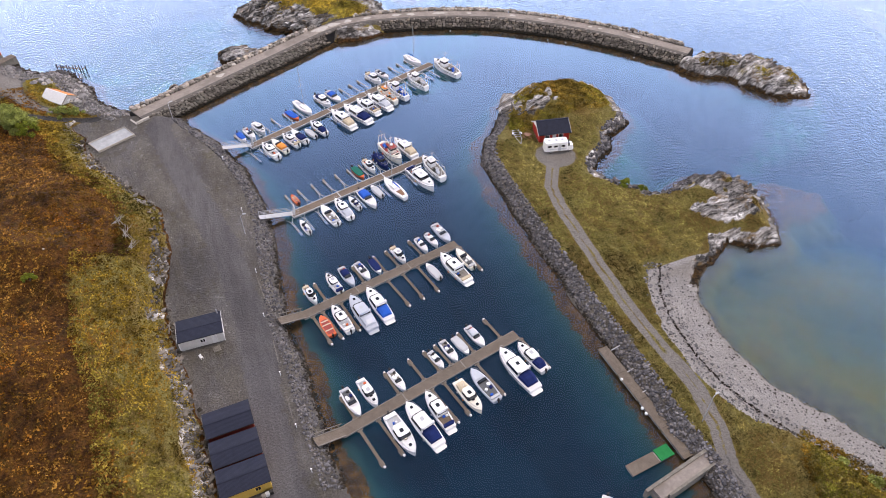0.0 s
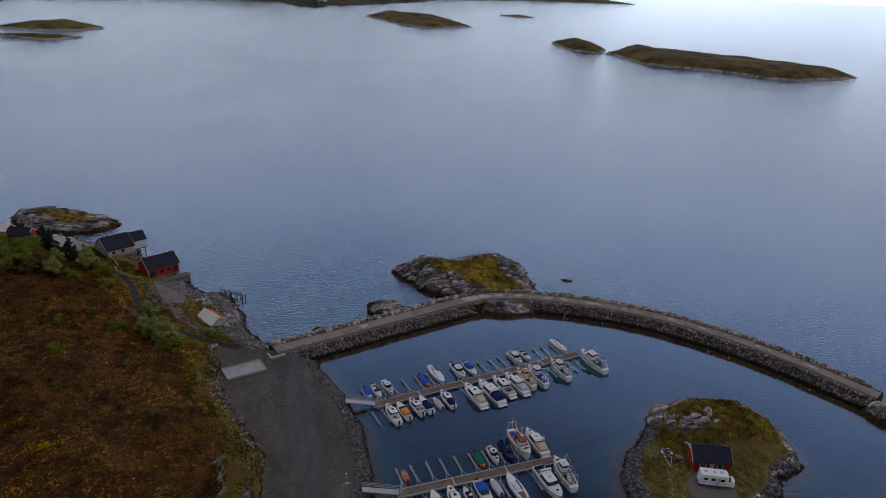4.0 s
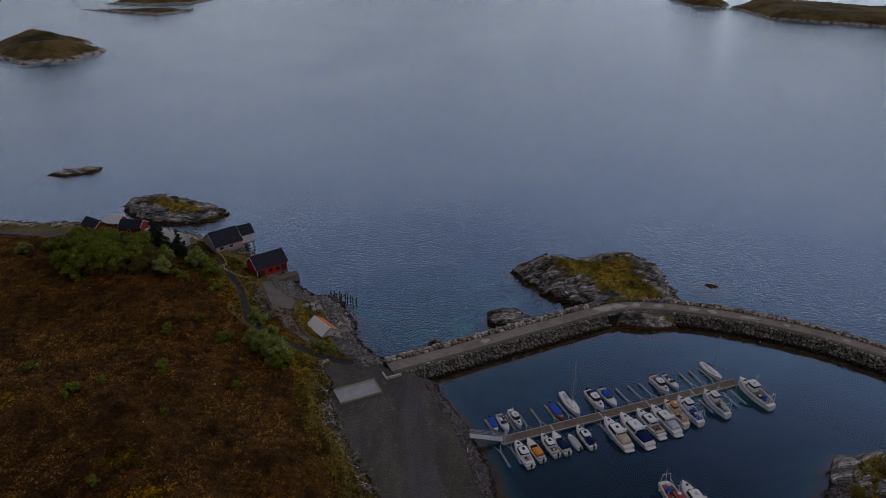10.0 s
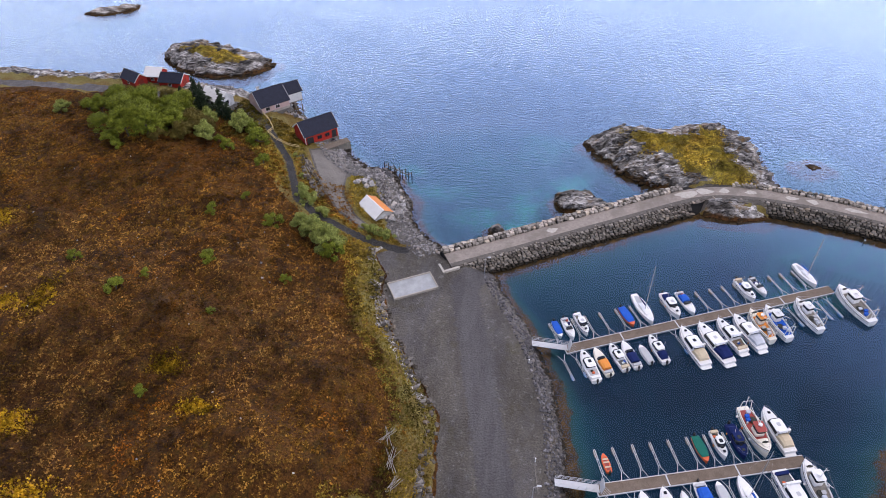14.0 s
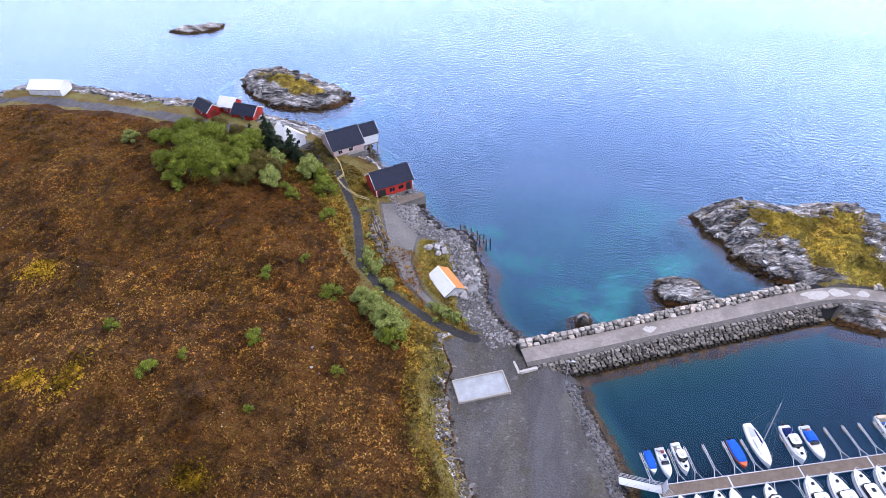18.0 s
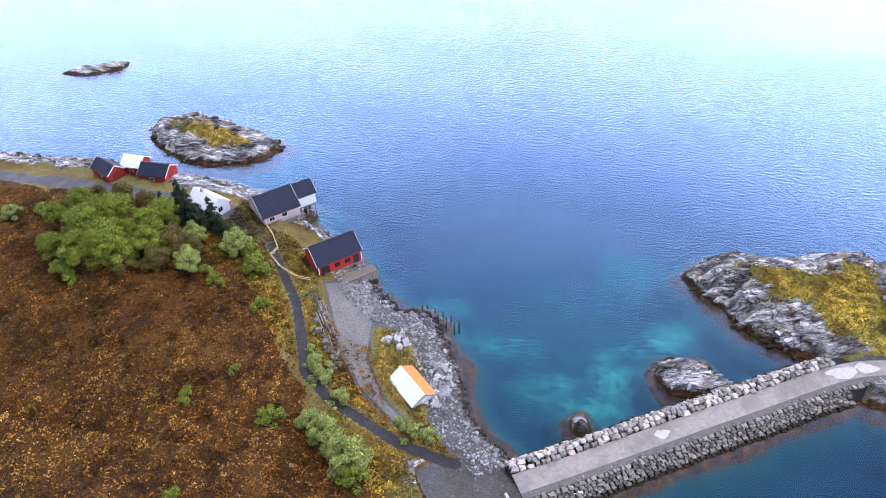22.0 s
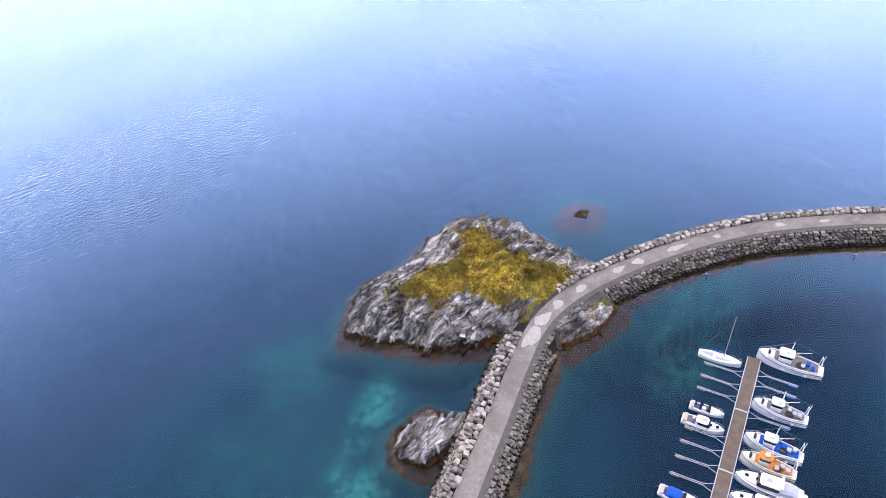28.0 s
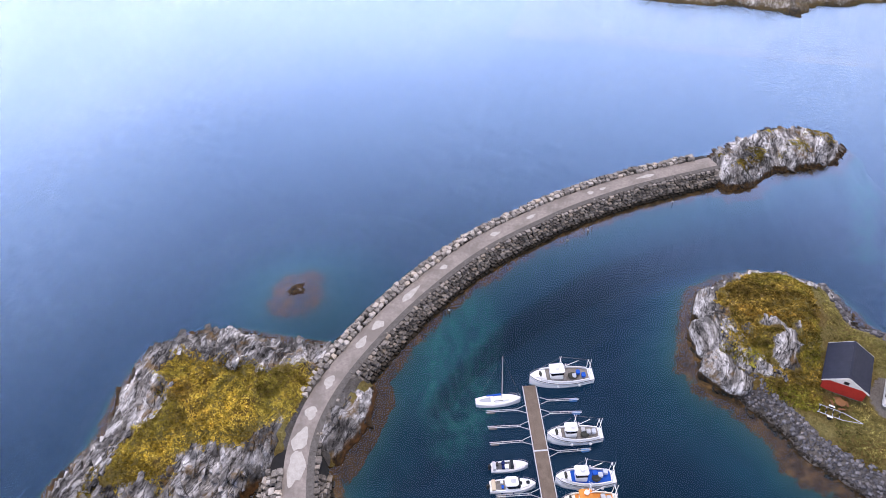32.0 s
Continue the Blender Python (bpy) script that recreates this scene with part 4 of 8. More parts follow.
LY = np.linalg.norm(np.diff(BX, axis=0), axis=1).sum()


def along(s, o):
    """Place and heading at s metres along the breakwater, o metres to its seaward side."""
    f = min(max(s / 1.5, 0), len(BX) - 1.001)
    i = int(f)
    p = BX[i] * (1 - f + i) + BX[i + 1] * (f - i)
    return p[0] + BN[i, 0] * o, p[1] + BN[i, 1] * o, math.atan2(BD[i, 1], BD[i, 0])


rest, wall_rest, near_stones = Pile(), Pile(), 0


def lay(s, o, z, size, i, tilt=0.0):
    global near_stones
    x, y, a = along(s, o)
    m = Matrix.Translation((x, y, z)) @ Euler((rng.uniform(-0.15, 0.15) + tilt, rng.uniform(-0.12, 0.12), a + rng.uniform(-0.18, 0.18))).to_matrix().to_4x4() @ Matrix.Diagonal((*size, 1))
    if 2 < s < 52 and near_stones < 300 and o < 0:
        near_stones += 1
        ob = new("stone", BOULDER_MESHES[i % 7])
        ob.parent = breakwater
        ob.matrix_basis = m
    else:
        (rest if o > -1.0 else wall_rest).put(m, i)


n_st = 0
for row in range(7):
    o, z = -1.95 - 0.27 * row, 2.74 - 0.45 * row
    s = rng.uniform(0.5, 1.2) + (2.0 if row > 4 else 0)
    while s < LY - 1:
        l = rng.uniform(0.55, 1.45)
        if not (60 < s < 75 and row > 0):
            lay(s + l / 2, o + rng.uniform(-0.16, 0.16), z + rng.uniform(-0.07, 0.07), (l * 0.80, rng.uniform(0.65, 0.95), rng.uniform(0.36, 0.50)), n_st)
        n_st += 1
        s += l
for o, z, big in ((3.15, 3.18, 1.2), (3.95, 3.25, 1.25), (4.6, 2.85, 1.1), (5.05, 2.2, 1.0), (5.45, 1.55, 1.0), (5.85, 0.9, 1.0), (6.25, 0.3, 1.0), (6.7, -0.1, 1.1)):
    s = rng.uniform(0.3, 1.0)
    while s < LY - 3:
        l = rng.uniform(0.6, 1.25) * big
        if not 61.5 < s < 73:
            lay(s, o + rng.uniform(-0.2, 0.2), z + rng.uniform(-0.15, 0.15), (l * 0.82, rng.uniform(0.55, 0.82) * big, rng.uniform(0.6, 1.0)), n_st)
        n_st += 1
        s += l * 0.96
for _ in range(60):
    lay(rng.uniform(3, LY - 4), rng.uniform(-1.7, -1.2), 3.0, [rng.uniform(0.2, 0.45)] * 3, n_st)
    n_st += 1
# harbour side: the same quarry stone, darkened in colour as the shaded face
wall_rest.done("wall_stone", WALL_STONE, breakwater, "stones of the steep harbour wall with its shade in their tone")
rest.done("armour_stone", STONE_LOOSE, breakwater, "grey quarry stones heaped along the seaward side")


# ---- stone slopes and beaches ----
def scatter(name, mat, polyline, lo, hi, per_metre, size, label, category="stones", dz=0.0):
    """Stones over a band beside a line, resting on the ground sheet."""
    X, D = resample(polyline, 0.7)
    pile = Pile()
    for x, d in zip(X, D):
        nrm = np.array((-d[1], d[0]))
        c = 0.7 * per_metre
        for _ in range(int(c) + (rng.random() < c % 1)):
            p = x + nrm * rng.uniform(lo, hi) + d * rng.uniform(-0.4, 0.4)
            r = rng.uniform(*size) * (1.5 if rng.random() < 0.06 else 1)
            z = ground_at(p[0], p[1])
            if z < -0.5:
                continue
            m = Matrix.Translation((p[0], p[1], z + r * 0.1 + dz)) @ Euler((rng.uniform(-0.5, 0.5), rng.uniform(-0.5, 0.5), rng.uniform(0, 6.3))).to_matrix().to_4x4() @ Matrix.Diagonal((r, r * rng.uniform(0.7, 1.1), r * rng.uniform(0.7, 1.1), 1))
            pile.put(m, rng.randrange(7))
    return pile.done(name, mat, None, label, category)


QUAY_LINE = WEST[2:16]
scatter("rubble_slope", RUBBLE, QUAY_LINE, -0.2, 3.6, 26, (0.2, 0.48), "grey rubble slope below the gravel quay")
scatter("rubble_slope", RUBBLE, SPIT[2:16], -3.6, 0.1, 30, (0.22, 0.52), "dark blue-grey rubble slope along the grassy spit")
scatter("shore_stones", RUBBLE, SPIT[22:34], -2.6, 0.4, 14, (0.25, 0.8), "dark stones along the spit's inner shore")
scatter("beach_stones", BEACH_STONE, WEST[17:29], 0.0, 7.5, 46, (0.18, 0.46), "small grey stones heaped along the cove shore")
scatter("beach_boulders", WHITE_STONE, WEST[17:29], -0.3, 3.2, 1.7, (0.4, 0.95), "whitish boulders scattered over the cove shore", "boulders")
scatter("beach_boulders", WHITE_STONE, [(-31.5, 181), (-30.5, 186), (-33, 191)], -1.6, 1.6, 5.0, (0.6, 1.3), "white boulders piled behind the tin hut", "boulders")
scatter("beach_boulders", WHITE_STONE, [(-41.5, 193), (-38.0, 196.5)], -1.8, 1.8, 5.0, (0.6, 1.3), "white boulders piled near the old jetty", "boulders")
scatter("shore_boulders", RUBBLE, WEST[23:30], -1.2, 2.2, 6, (0.5, 1.2), "dark wet boulders at the cove's waterline", "boulders")
scatter("beach_stones", BEACH_STONE, WEST[29:41], 0.3, 3.0, 2.2, (0.5, 1.2), "scattered shore stones below the lane")
scatter("beach_stones", BEACH_STONE, SPIT[40:48], -6.0, 0.5, 12, (0.10, 0.28), "small stones strewn over the lower beach")
scatter("beach_stones", BEACH_STONE, SPIT[40:48], -11.2, -6.0, 22, (0.14, 0.42), "line of small stones along the pale beach")
CLIFF = joined_stone_material("dark_moor_rock", (0.020, 0.016, 0.012), (0.17, 0.148, 0.12))
scatter("wrack_line", plain("dry_dark_wrack", (0.016, 0.012, 0.009), 0.95, spec=0.1, vary=0.5, scale=4), SPIT[40:48], -8.4, -8.0, 9, (0.12, 0.32), "dark line of dry seaweed along the beach", "seaweed")
scatter("cliff_boulders", CLIFF, GRAVEL[6:18], -2.4, 0.3, 2.2, (0.25, 0.9), "broken rock at the foot of the moor")


def ledge_material():
    """Bare gneiss of the ledges, each block a little lighter or darker."""
    k = Mat("gneiss_ledge", 0.9, spec=0.2)
    a, st = rock_colour(k)
    k.color(k.mix(1.0, a, k.ramp(k.island(), (0.0, 0.55), (1.0, 1.2)), "MULTIPLY"))
    k.bump(st, 0.6, 0.3)
    return k.m


LEDGE = ledge_material()


def ledges(name, x0, x1, y0, y1, count, seed, label, mat=LEDGE, size=0.85):
    """Tilted slabs and blocks that break out of the bare rock along its beds."""
    r = np.random.RandomState(seed)
    P = np.stack([r.uniform(x0, x1, count * 6), r.uniform(y0, y1, count * 6)], 1)
    z, M = relief(P)
    bw = line_distance(P, BREAKWATER)
    ok = (z > -0.25) & ((M["rock"] > 0.55) | ((z < 0.5) & (M["gravel"] < 0.3) & (M["sand"] < 0.2))) & (bw > 5.5)
    pile = Pile()
    for (x, y) in P[ok][:count]:
        big = r.uniform(0, 1) ** 2
        l, w, h = 1.0 + 4.4 * big * r.uniform(0.6, 1), 0.5 + 1.1 * big * r.uniform(0.5, 1), 0.4 + 0.7 * big
        l, w, h = l * size, w * size, h * size
        turn = radians(32) + r.normal() * 0.22
        m = Matrix.Translation((x, y, ground_at(x, y) + h * r.uniform(-0.26, 0.02))) @ Euler((r.normal() * 0.16, r.normal() * 0.08, turn)).to_matrix().to_4x4() @ Matrix.Diagonal((l, w, h, 1))
        pile.put(m, r.randint(7))
    return pile.done(name, mat, None, label, "rock")


ledges("rock_ledges", 12, 64, 186, 232, 620, 61, "grey and black gneiss ledges of the islet beside the breakwater")
ledges("rock_ledges", 5, 21, 187, 199, 70, 62, "pale cracked gneiss of the small rock by the breakwater")
ledges("rock_ledges", -126, -81, 250, 280, 300, 63, "gneiss ledges of the islet off the sheds")
ledges("rock_ledges", 122, 156, 108, 144, 260, 64, "broken gneiss at the breakwater's outer end", LEDGE, 0.65)
ledges("rock_ledges", 66, 102, 114, 144, 150, 65, "pale gneiss faces of the cottage knoll", LEDGE, 0.5)
ledges("rock_ledges", 80, 110, 66, 100, 260, 66, "brown gneiss ledges of the spit's outer knoll", LEDGE, 0.65)
ledges("rock_ledges", -200, -72, 214, 258, 420, 67, "shore ledges below the lane")
ledges("cliff_ledges", -36, -12, 40, 166, 800, 68, "fractured grey rock face between the moor and the quay", joined_stone_material("fractured_cliff_rock", (0.035, 0.030, 0.026), (0.25, 0.23, 0.21)), 0.5)


def bluff(x, y, l, w, h, turn, seed, label):
    """A rounded block of bare gneiss, cracked and bulging over the water."""
    sh = Shape().ball((0, 0, 0), 1.0, 28)
    c, sn = math.cos(radians(turn)), math.sin(radians(turn))
    pts = []
    for px, py, pz in sh.v:
        q = Vector((px, py, pz))
        f = 1 + 0.22 * noise.noise(q * 1.3 + Vector((seed, 0, 0))) + 0.10 * noise.noise(q * 3.1 + Vector((0, seed, 0))) - 0.10 * max(0, 0.25 - abs(noise.noise(q * 2.2 + Vector((seed, seed, 0))))) * 4
        px, py, pz = (math.copysign(abs(v) ** 0.7, v) * f for v in (px, py, pz))
        pts.append((px * l * c - py * w * sn, px * l * sn + py * w * c, pz * h))
    sh.v = pts
    me = sh.mesh("rock_bluff", LEDGE, False)
    t = new("rock_bluff", me)
    t.matrix_world = pose(x, y, 0.35)
    return tagged(t, label, "rock", "bluffs of the cottage knoll")


bluff(73.4, 136.6, 4.6, 3.3, 3.0, 62, 3.1, "pale cracked rounded rock face above the water")
bluff(79.8, 139.8, 4.2, 2.6, 2.8, 15, 7.4, "pale grey bulging rock at the knoll's shore")
bluff(87.6, 140.2, 3.8, 2.2, 2.4, -8, 11.9, "grey rounded rock at the knoll's northern shore")
bluff(75.6, 129.4, 3.6, 1.9, 3.6, 82, 15.2, "whitish rock slab showing through the knoll's turf")
bluff(89.4, 127.2, 3.6, 1.8, 4.6, -20, 19.8, "pale rock slab near the top of the knoll")
scatter("moor_stones", WHITE_STONE, [(-30, 105), (-40, 130), (-55, 140), (-70, 150), (-90, 170), (-130, 190)], -26, 26, 0.4, (0.12, 0.32), "small pale stones lying in the heather", "stones", 0.12)
DEAD_WOOD = plain("bleached_dead_wood", (0.24, 0.215, 0.185), 0.95, spec=0.1, vary=0.3, scale=3)
for gx, gy, gl in ((-21.6, 114.5, 4.5), (-20.8, 110.5, 3.2), (-22.4, 118.5, 3.4), (-17.6, 92.5, 3.0)):
    base = ground_at(gx, gy)
    pile = thing("brush_pile", pose(gx, gy, base), "bleached dead branches fallen at the moor's edge", "branches")
    for q in range(7):
        a, o = radians(80) + rng.uniform(-0.7, 0.7), rng.uniform(-0.6, 0.6)
        z = ground_at(gx + o, gy) + 0.35 - base
        dx, dy = math.cos(a) * gl / 2, math.sin(a) * gl / 2
        part("branch", Shape().tube((o - dx, -dy, z - 0.2), (o + dx, dy, z + rng.uniform(-0.1, 0.5)), 0.07, 5, 0.03), DEAD_WOOD, pile)
# ---- piers ----
PIERS = {"a": ((6.9, 145.6), (62.6, 166.3)), "b": ((10.6, 116.6), (44.9, 124.7)), "c": ((6.0, 87.4), (40.4, 94.5)), "d": ((6.0, 60.7), (41.2, 68.2))}


def pier_frame(key):
    a, b = (Vector((*p, 0)) for p in PIERS[key])
    u = (b - a).normalized()
    return Matrix.Translation(a) @ Matrix.Rotation(math.atan2(u.y, u.x), 4, "Z"), (b - a).length


def pier(key, wood, edge, width, label):
    """A floating pier: decked sections on floats, with an edge beam each side."""
    m, length = pier_frame(key)
    t = thing("floating_pier", m, label, "pier", "floating piers of the marina")
    n = max(3, round(length / 12))
    for i in range(n):
        x0, x1 = length * i / n + 0.04, length * (i + 1) / n - 0.04
        part("deck", box_at(((x0 + x1) / 2, 0, 0.52), (x1 - x0, width - 0.2, 0.1)), wood, t)
        part("float", box_at(((x0 + x1) / 2, 0, 0.2), (x1 - x0 - 0.3, width - 0.4, 0.5)), CONCRETE, t)
        for s in (-1, 1):
            part("edge_beam", box_at(((x0 + x1) / 2, s * (width / 2 - 0.06), 0.54), (x1 - x0, 0.12, 0.16)), edge, t)
        part("joint_plate", box_at((x0, 0, 0.585), (0.22, width - 0.1, 0.03)), edge, t)
    for i in range(int(length / 9)):
        x = 4 + i * 9
        part("cleat", Shape().box((x, width / 2 - 0.25, 0.64), (0.3, 0.08, 0.06)).box((x, width / 2 - 0.25, 0.6), (0.1, 0.08, 0.08)), BLACK, t)
    return t


pier("a", DECK_WOOD, PALE_RAIL, 2.2, "long brown-decked floating pier with pale metal edge beams")
pier("b", DECK_WOOD, PALE_RAIL, 2.2, "brown-decked floating pier with pale edge beams and an end fishing boat")
pier("c", DECK_OLD, WOOD_GREY, 2.0, "plain grey-brown wooden floating pier with boats on both sides")
pier("d", DECK_OLD, WOOD_GREY, 2.1, "grey-brown wooden floating pier with large white boats")


def metal_gangway(x0, y0, x1, y1):
    """A hinged gangway with railings of bars, over the rubble slope."""
    a, b = Vector((x0, y0, 2.1)), Vector((x1, y1, 0.75))
    t = thing("gangway", Matrix.Translation(a), "pale metal gangway with barred railings down to the floating pier", "gangway", "metal gangways")
    d = b - a
    q = d.to_track_quat("X", "Z").to_matrix().to_4x4()
    L = d.length
    part("walkway", Shape().box(q @ Vector((L / 2, 0, 0)), (L, 1.3, 0.08), m=q), PALE_RAIL, t)
    for s in (-1, 1):
        for z in (0.35, 0.7, 1.05):
            part("rail", Shape().tube(q @ Vector((0, s * 0.68, z)), q @ Vector((L, s * 0.68, z)), 0.035), PALE_RAIL, t)
        for i in range(7):
            part("upright", Shape().tube(q @ Vector((L * i / 6, s * 0.68, 0)), q @ Vector((L * i / 6, s * 0.68, 1.05)), 0.03), PALE_RAIL, t)
    g = part("gate", Shape().box(q @ Vector((L + 0.2, 0, 1.0)), (0.08, 1.7, 2.0), m=q), PALE_RAIL, t, "white gate panel at the pier's end")
    for i in range(5):
        part("gate_bar", Shape().tube(q @ Vector((L + 0.2, -0.9, 0.2 + i * 0.5)), q @ Vector((L + 0.9, -1.7, 0.3 + i * 0.5)), 0.03), PALE_RAIL, t)


metal_gangway(0.6, 145.4, 7.4, 145.9)
metal_gangway(3.9, 116.6, 11.0, 116.8)


def timber_gangway(key, x0, y0):
    m, _ = pier_frame(key)
    a, b = Vector((x0, y0, 2.05)), m @ Vector((0.4, 0, 0.6))
    t = thing("timber_gangway", Matrix.Translation(a), "grey wooden gangway with a side rail over the weedy shore", "gangway", "timber gangways")
    d = b - a
    q = d.to_track_quat("X", "Z").to_matrix().to_4x4()
    L = d.length
    part("walkway", Shape().box(q @ Vector((L / 2, 0, 0)), (L, 1.9, 0.14), m=q), DECK_OLD, t)
    for s in (-1, 1):
        part("side_beam", Shape().box(q @ Vector((L / 2, s * 0.9, 0.1)), (L, 0.14, 0.16), m=q), WOOD_GREY, t)
    part("handrail", Shape().box(q @ Vector((L / 2, 0.92, 1.0)), (L, 0.1, 0.1), m=q), WOOD_GREY, t)
    for i in range(4):
        part("post", Shape().box(q @ Vector((L * (0.08 + 0.28 * i), 0.92, 0.5)), (0.1, 0.1, 1.0), m=q), WOOD_GREY, t)


timber_gangway("c", 1.7, 86.4)
timber_gangway("d", 1.7, 59.7)


# ---- mooring booms ----
BLUE_FLOAT = plain("faded_blue_plastic_float", (0.06, 0.20, 0.42), 0.6, vary=0.2)
def boom_pattern(side, length, wood):
    """Two bars that meet at a float: built at the pier's edge, reaching outwards."""
    t = thing("mooring_boom", Matrix.Identity(4), "narrow grey wooden mooring finger on a float" if wood else "galvanised V-shaped mooring boom on a float", "mooring boom", "mooring booms of the piers")
    s = side
    if wood:
        part("walkway", box_at((0, s * (length / 2 + 1.0), 0.45), (0.5, length, 0.1)), DECK_OLD, t)
        part("float", box_at((0, s * (length + 0.6), 0.2), (0.7, 1.1, 0.4), bevel=0.1), WOOD_GREY, t)
        part("bracket", box_at((0, s * 1.25, 0.42), (1.0, 0.3, 0.12)), WOOD_GREY, t)
        part("end_buoy", Shape().ball((0.1, s * (length + 1.3), 0.25), 0.24, 8), WHITE_GRP, t, "white end buoy")
    else:
        for x in (-0.75, 0.75):
            part("strut", Shape().tube((x, s * 1.05, 0.55), (x * 0.16, s * 2.5, 0.5), 0.05), PALE_RAIL, t)
        for x in (-0.14, 0.14):
            part("bar", Shape().tube((x, s * 2.3, 0.5), (x, s * (length + 1), 0.45), 0.055), PALE_RAIL, t)
        part("float", box_at((0, s * (length + 0.2), 0.25), (0.46, 1.2, 0.38), bevel=0.12), BLUE_FLOAT if side < 0 else WOOD_GREY, t)
        for i in range(3):
            part("crosspiece", box_at((0, s * (2.8 + i * (length - 2.5) / 3), 0.5), (0.34, 0.1, 0.06)), PALE_RAIL, t)
    return t


BOOMS = {("a", 1): [-0.3, 4.3, 7.2, 10.5, 13.9, 17.3, 23.9, 32.2, 35.5, 38.3, 40.9, 49.4, 52.0, 55.0], ("a", -1): [-1.2, 1.1, 18.0, 22.0, 47.2, 54.1, 56.4],
         ("b", 1): [1.9, 5.2, 8.3, 11.4, 14.6, 18.0, 20.9, 24.2, 27.5], ("b", -1): [-1.0, 1.9, 5.2, 14.4, 20.8, 28.0],
         ("c", 1): [5.5, 13.8, 18.8, 21.8, 27.4], ("c", -1): [1.6, 3.6, 7.5, 17.9, 21.3, 24.8, 35.0],
         ("d", 1): [3.2, 11.6, 16.7, 19.9, 22.4, 27.2, 33.1], ("d", -1): [2.8, 6.2, 16.6, 19.1, 26.1, 35.9]}
for (key, side), places in BOOMS.items():
    wood = key in "cd"
    first = boom_pattern(side, (5.2 if side > 0 else 7.6) if wood else 6.3, wood)
    m, _ = pier_frame(key)
    first.matrix_world = m @ Matrix.Translation((places[0], 0, 0))
    for i, s in enumerate(places[1:]):
        copy_thing(first, m @ Matrix.Translation((s, 0, 0)) @ pose(0, 0, 0, 0, 0, rng.uniform(-2, 2)))


# ---- boats ----
def hull_rows(L, B, free, bow=0.35, transom=0.8, n=12, top=None, flare=1.0):
    """Half widths along the hull, stern to bow: (y, half beam, sheer height)."""
    out = []
    for i in range(n + 1):
        t = i / n
        w = transom + (1 - transom) * math.sin(min(t / 0.45, 1) * math.pi / 2) if t < 0.45 else max(0.0, 1 - ((t - 0.45) / 0.55) ** (2.1 * flare)) ** 0.62
        out.append((L * (t - 0.5), B / 2 * max(w, 0.02), free * (1 + bow * t ** 2.2)))
    return out


def hull(L, B, free, **k):
    rows = hull_rows(L, B, free, **k)
    sh = Shape()
    sh.loft([[(-w * 0.45, y - 0.0, -0.25), (-w * 0.86, y, 0.04), (-w, y, h), (-w * 0.90, y, h + 0.05), (w * 0.90, y, h + 0.05), (w, y, h), (w * 0.86, y, 0.04), (w * 0.45, y, -0.25)] for y, w, h in rows], closed=True)
    return sh, rows


def sunken(rows, t0, t1, depth, inset=0.16):
    """A cockpit: a well laid just over the deck between two fractions of the length, with a raised coaming."""
    n = len(rows) - 1
    sel = [r for i, r in enumerate(rows) if t0 <= i / n <= t1]
    floor, rim = Shape(), []
    floor.loft([[(-max(w - inset * 1.6, 0.05), y, h + 0.062), (max(w - inset * 1.6, 0.05), y, h + 0.062)] for y, w, h in sel], cap=False)
    for s in (-1, 1):
        rim.append(Shape().loft([[(s * max(w - inset * 1.7, 0.03), y, h + 0.04), (s * max(w - inset * 1.7, 0.03), y, h + depth), (s * max(w - inset * 0.7, 0.06), y, h + depth), (s * max(w - inset * 0.7, 0.06), y, h + 0.04)] for y, w, h in sel], closed=True))
    return floor, rim


def canopy(rows, t0, t1, rise, inset=0.1, peak=1.0):
    """A taut cover or a cabin top over part of the hull."""
    n = len(rows) - 1
    sel = [(i / n, *r) for i, r in enumerate(rows) if t0 <= i / n <= t1]
    sh = Shape()
    sec = []
    for t, y, w, h in sel:
        e = min(1, (t - t0) / 0.10 + 0.25, (t1 - t) / 0.12 + 0.25)
        w = max(w - inset, 0.08)
        z = h + rise * e * peak
        sec.append([(-w, y, h + 0.04), (-w * 0.86, y, h + 0.04 + (z - h) * 0.72), (-w * 0.45, y, z), (w * 0.45, y, z), (w * 0.86, y, h + 0.04 + (z - h) * 0.72), (w, y, h + 0.04)])
    sh.loft(sec)
    return sh, sel


def outboard(t, y, h, tall=0.75):
    o = part("outboard_motor", Shape().box((0, y - 0.22, h + 0.25), (0.36, 0.5, 0.5), bevel=0.1, taper=0.8), BLACK, t, "black outboard motor")
    part("leg", Shape().box((0, y - 0.28, h - 0.3), (0.14, 0.22, tall)), BLACK, o)


def fenders(t, rows, n=3):
    for i in range(n):
        y, w, h = rows[3 + i * 3]
        for s in (-1, 1):
            part("fender", Shape().ball((s * (w + 0.08), y, h * 0.55), 0.13, 6, (1, 1, 2.2)), rng.choice((WHITE_GRP, NAVY, ORANGEC)), t)


def pulpit(t, rows):
    sh = Shape()
    n = len(rows) - 1
    pts = []
    for i in range(n - 3, n + 1):
        y, w, h = rows[i]
        pts.append(Vector((max(w - 0.08, 0.02), y, h + 0.5)))
    ends = [Vector((-p.x, p.y, p.z)) for p in pts] + pts[::-1]
    ring = [(0.022, 0), (0, 0.022), (-0.022, 0), (0, -0.022)]
    sh.loft([[(p.x + (a if p.x > 0 else -a), p.y, p.z + b) for a, b in ring] for p in ends], closed=True)
    part("pulpit_rail", sh, ALU, t)
    for p in pts[:-1]:
        for s in (-1, 1):
            part("stanchion", Shape().tube((s * p.x, p.y, p.z), (s * p.x, p.y, p.z - 0.48), 0.018, 4), ALU, t)


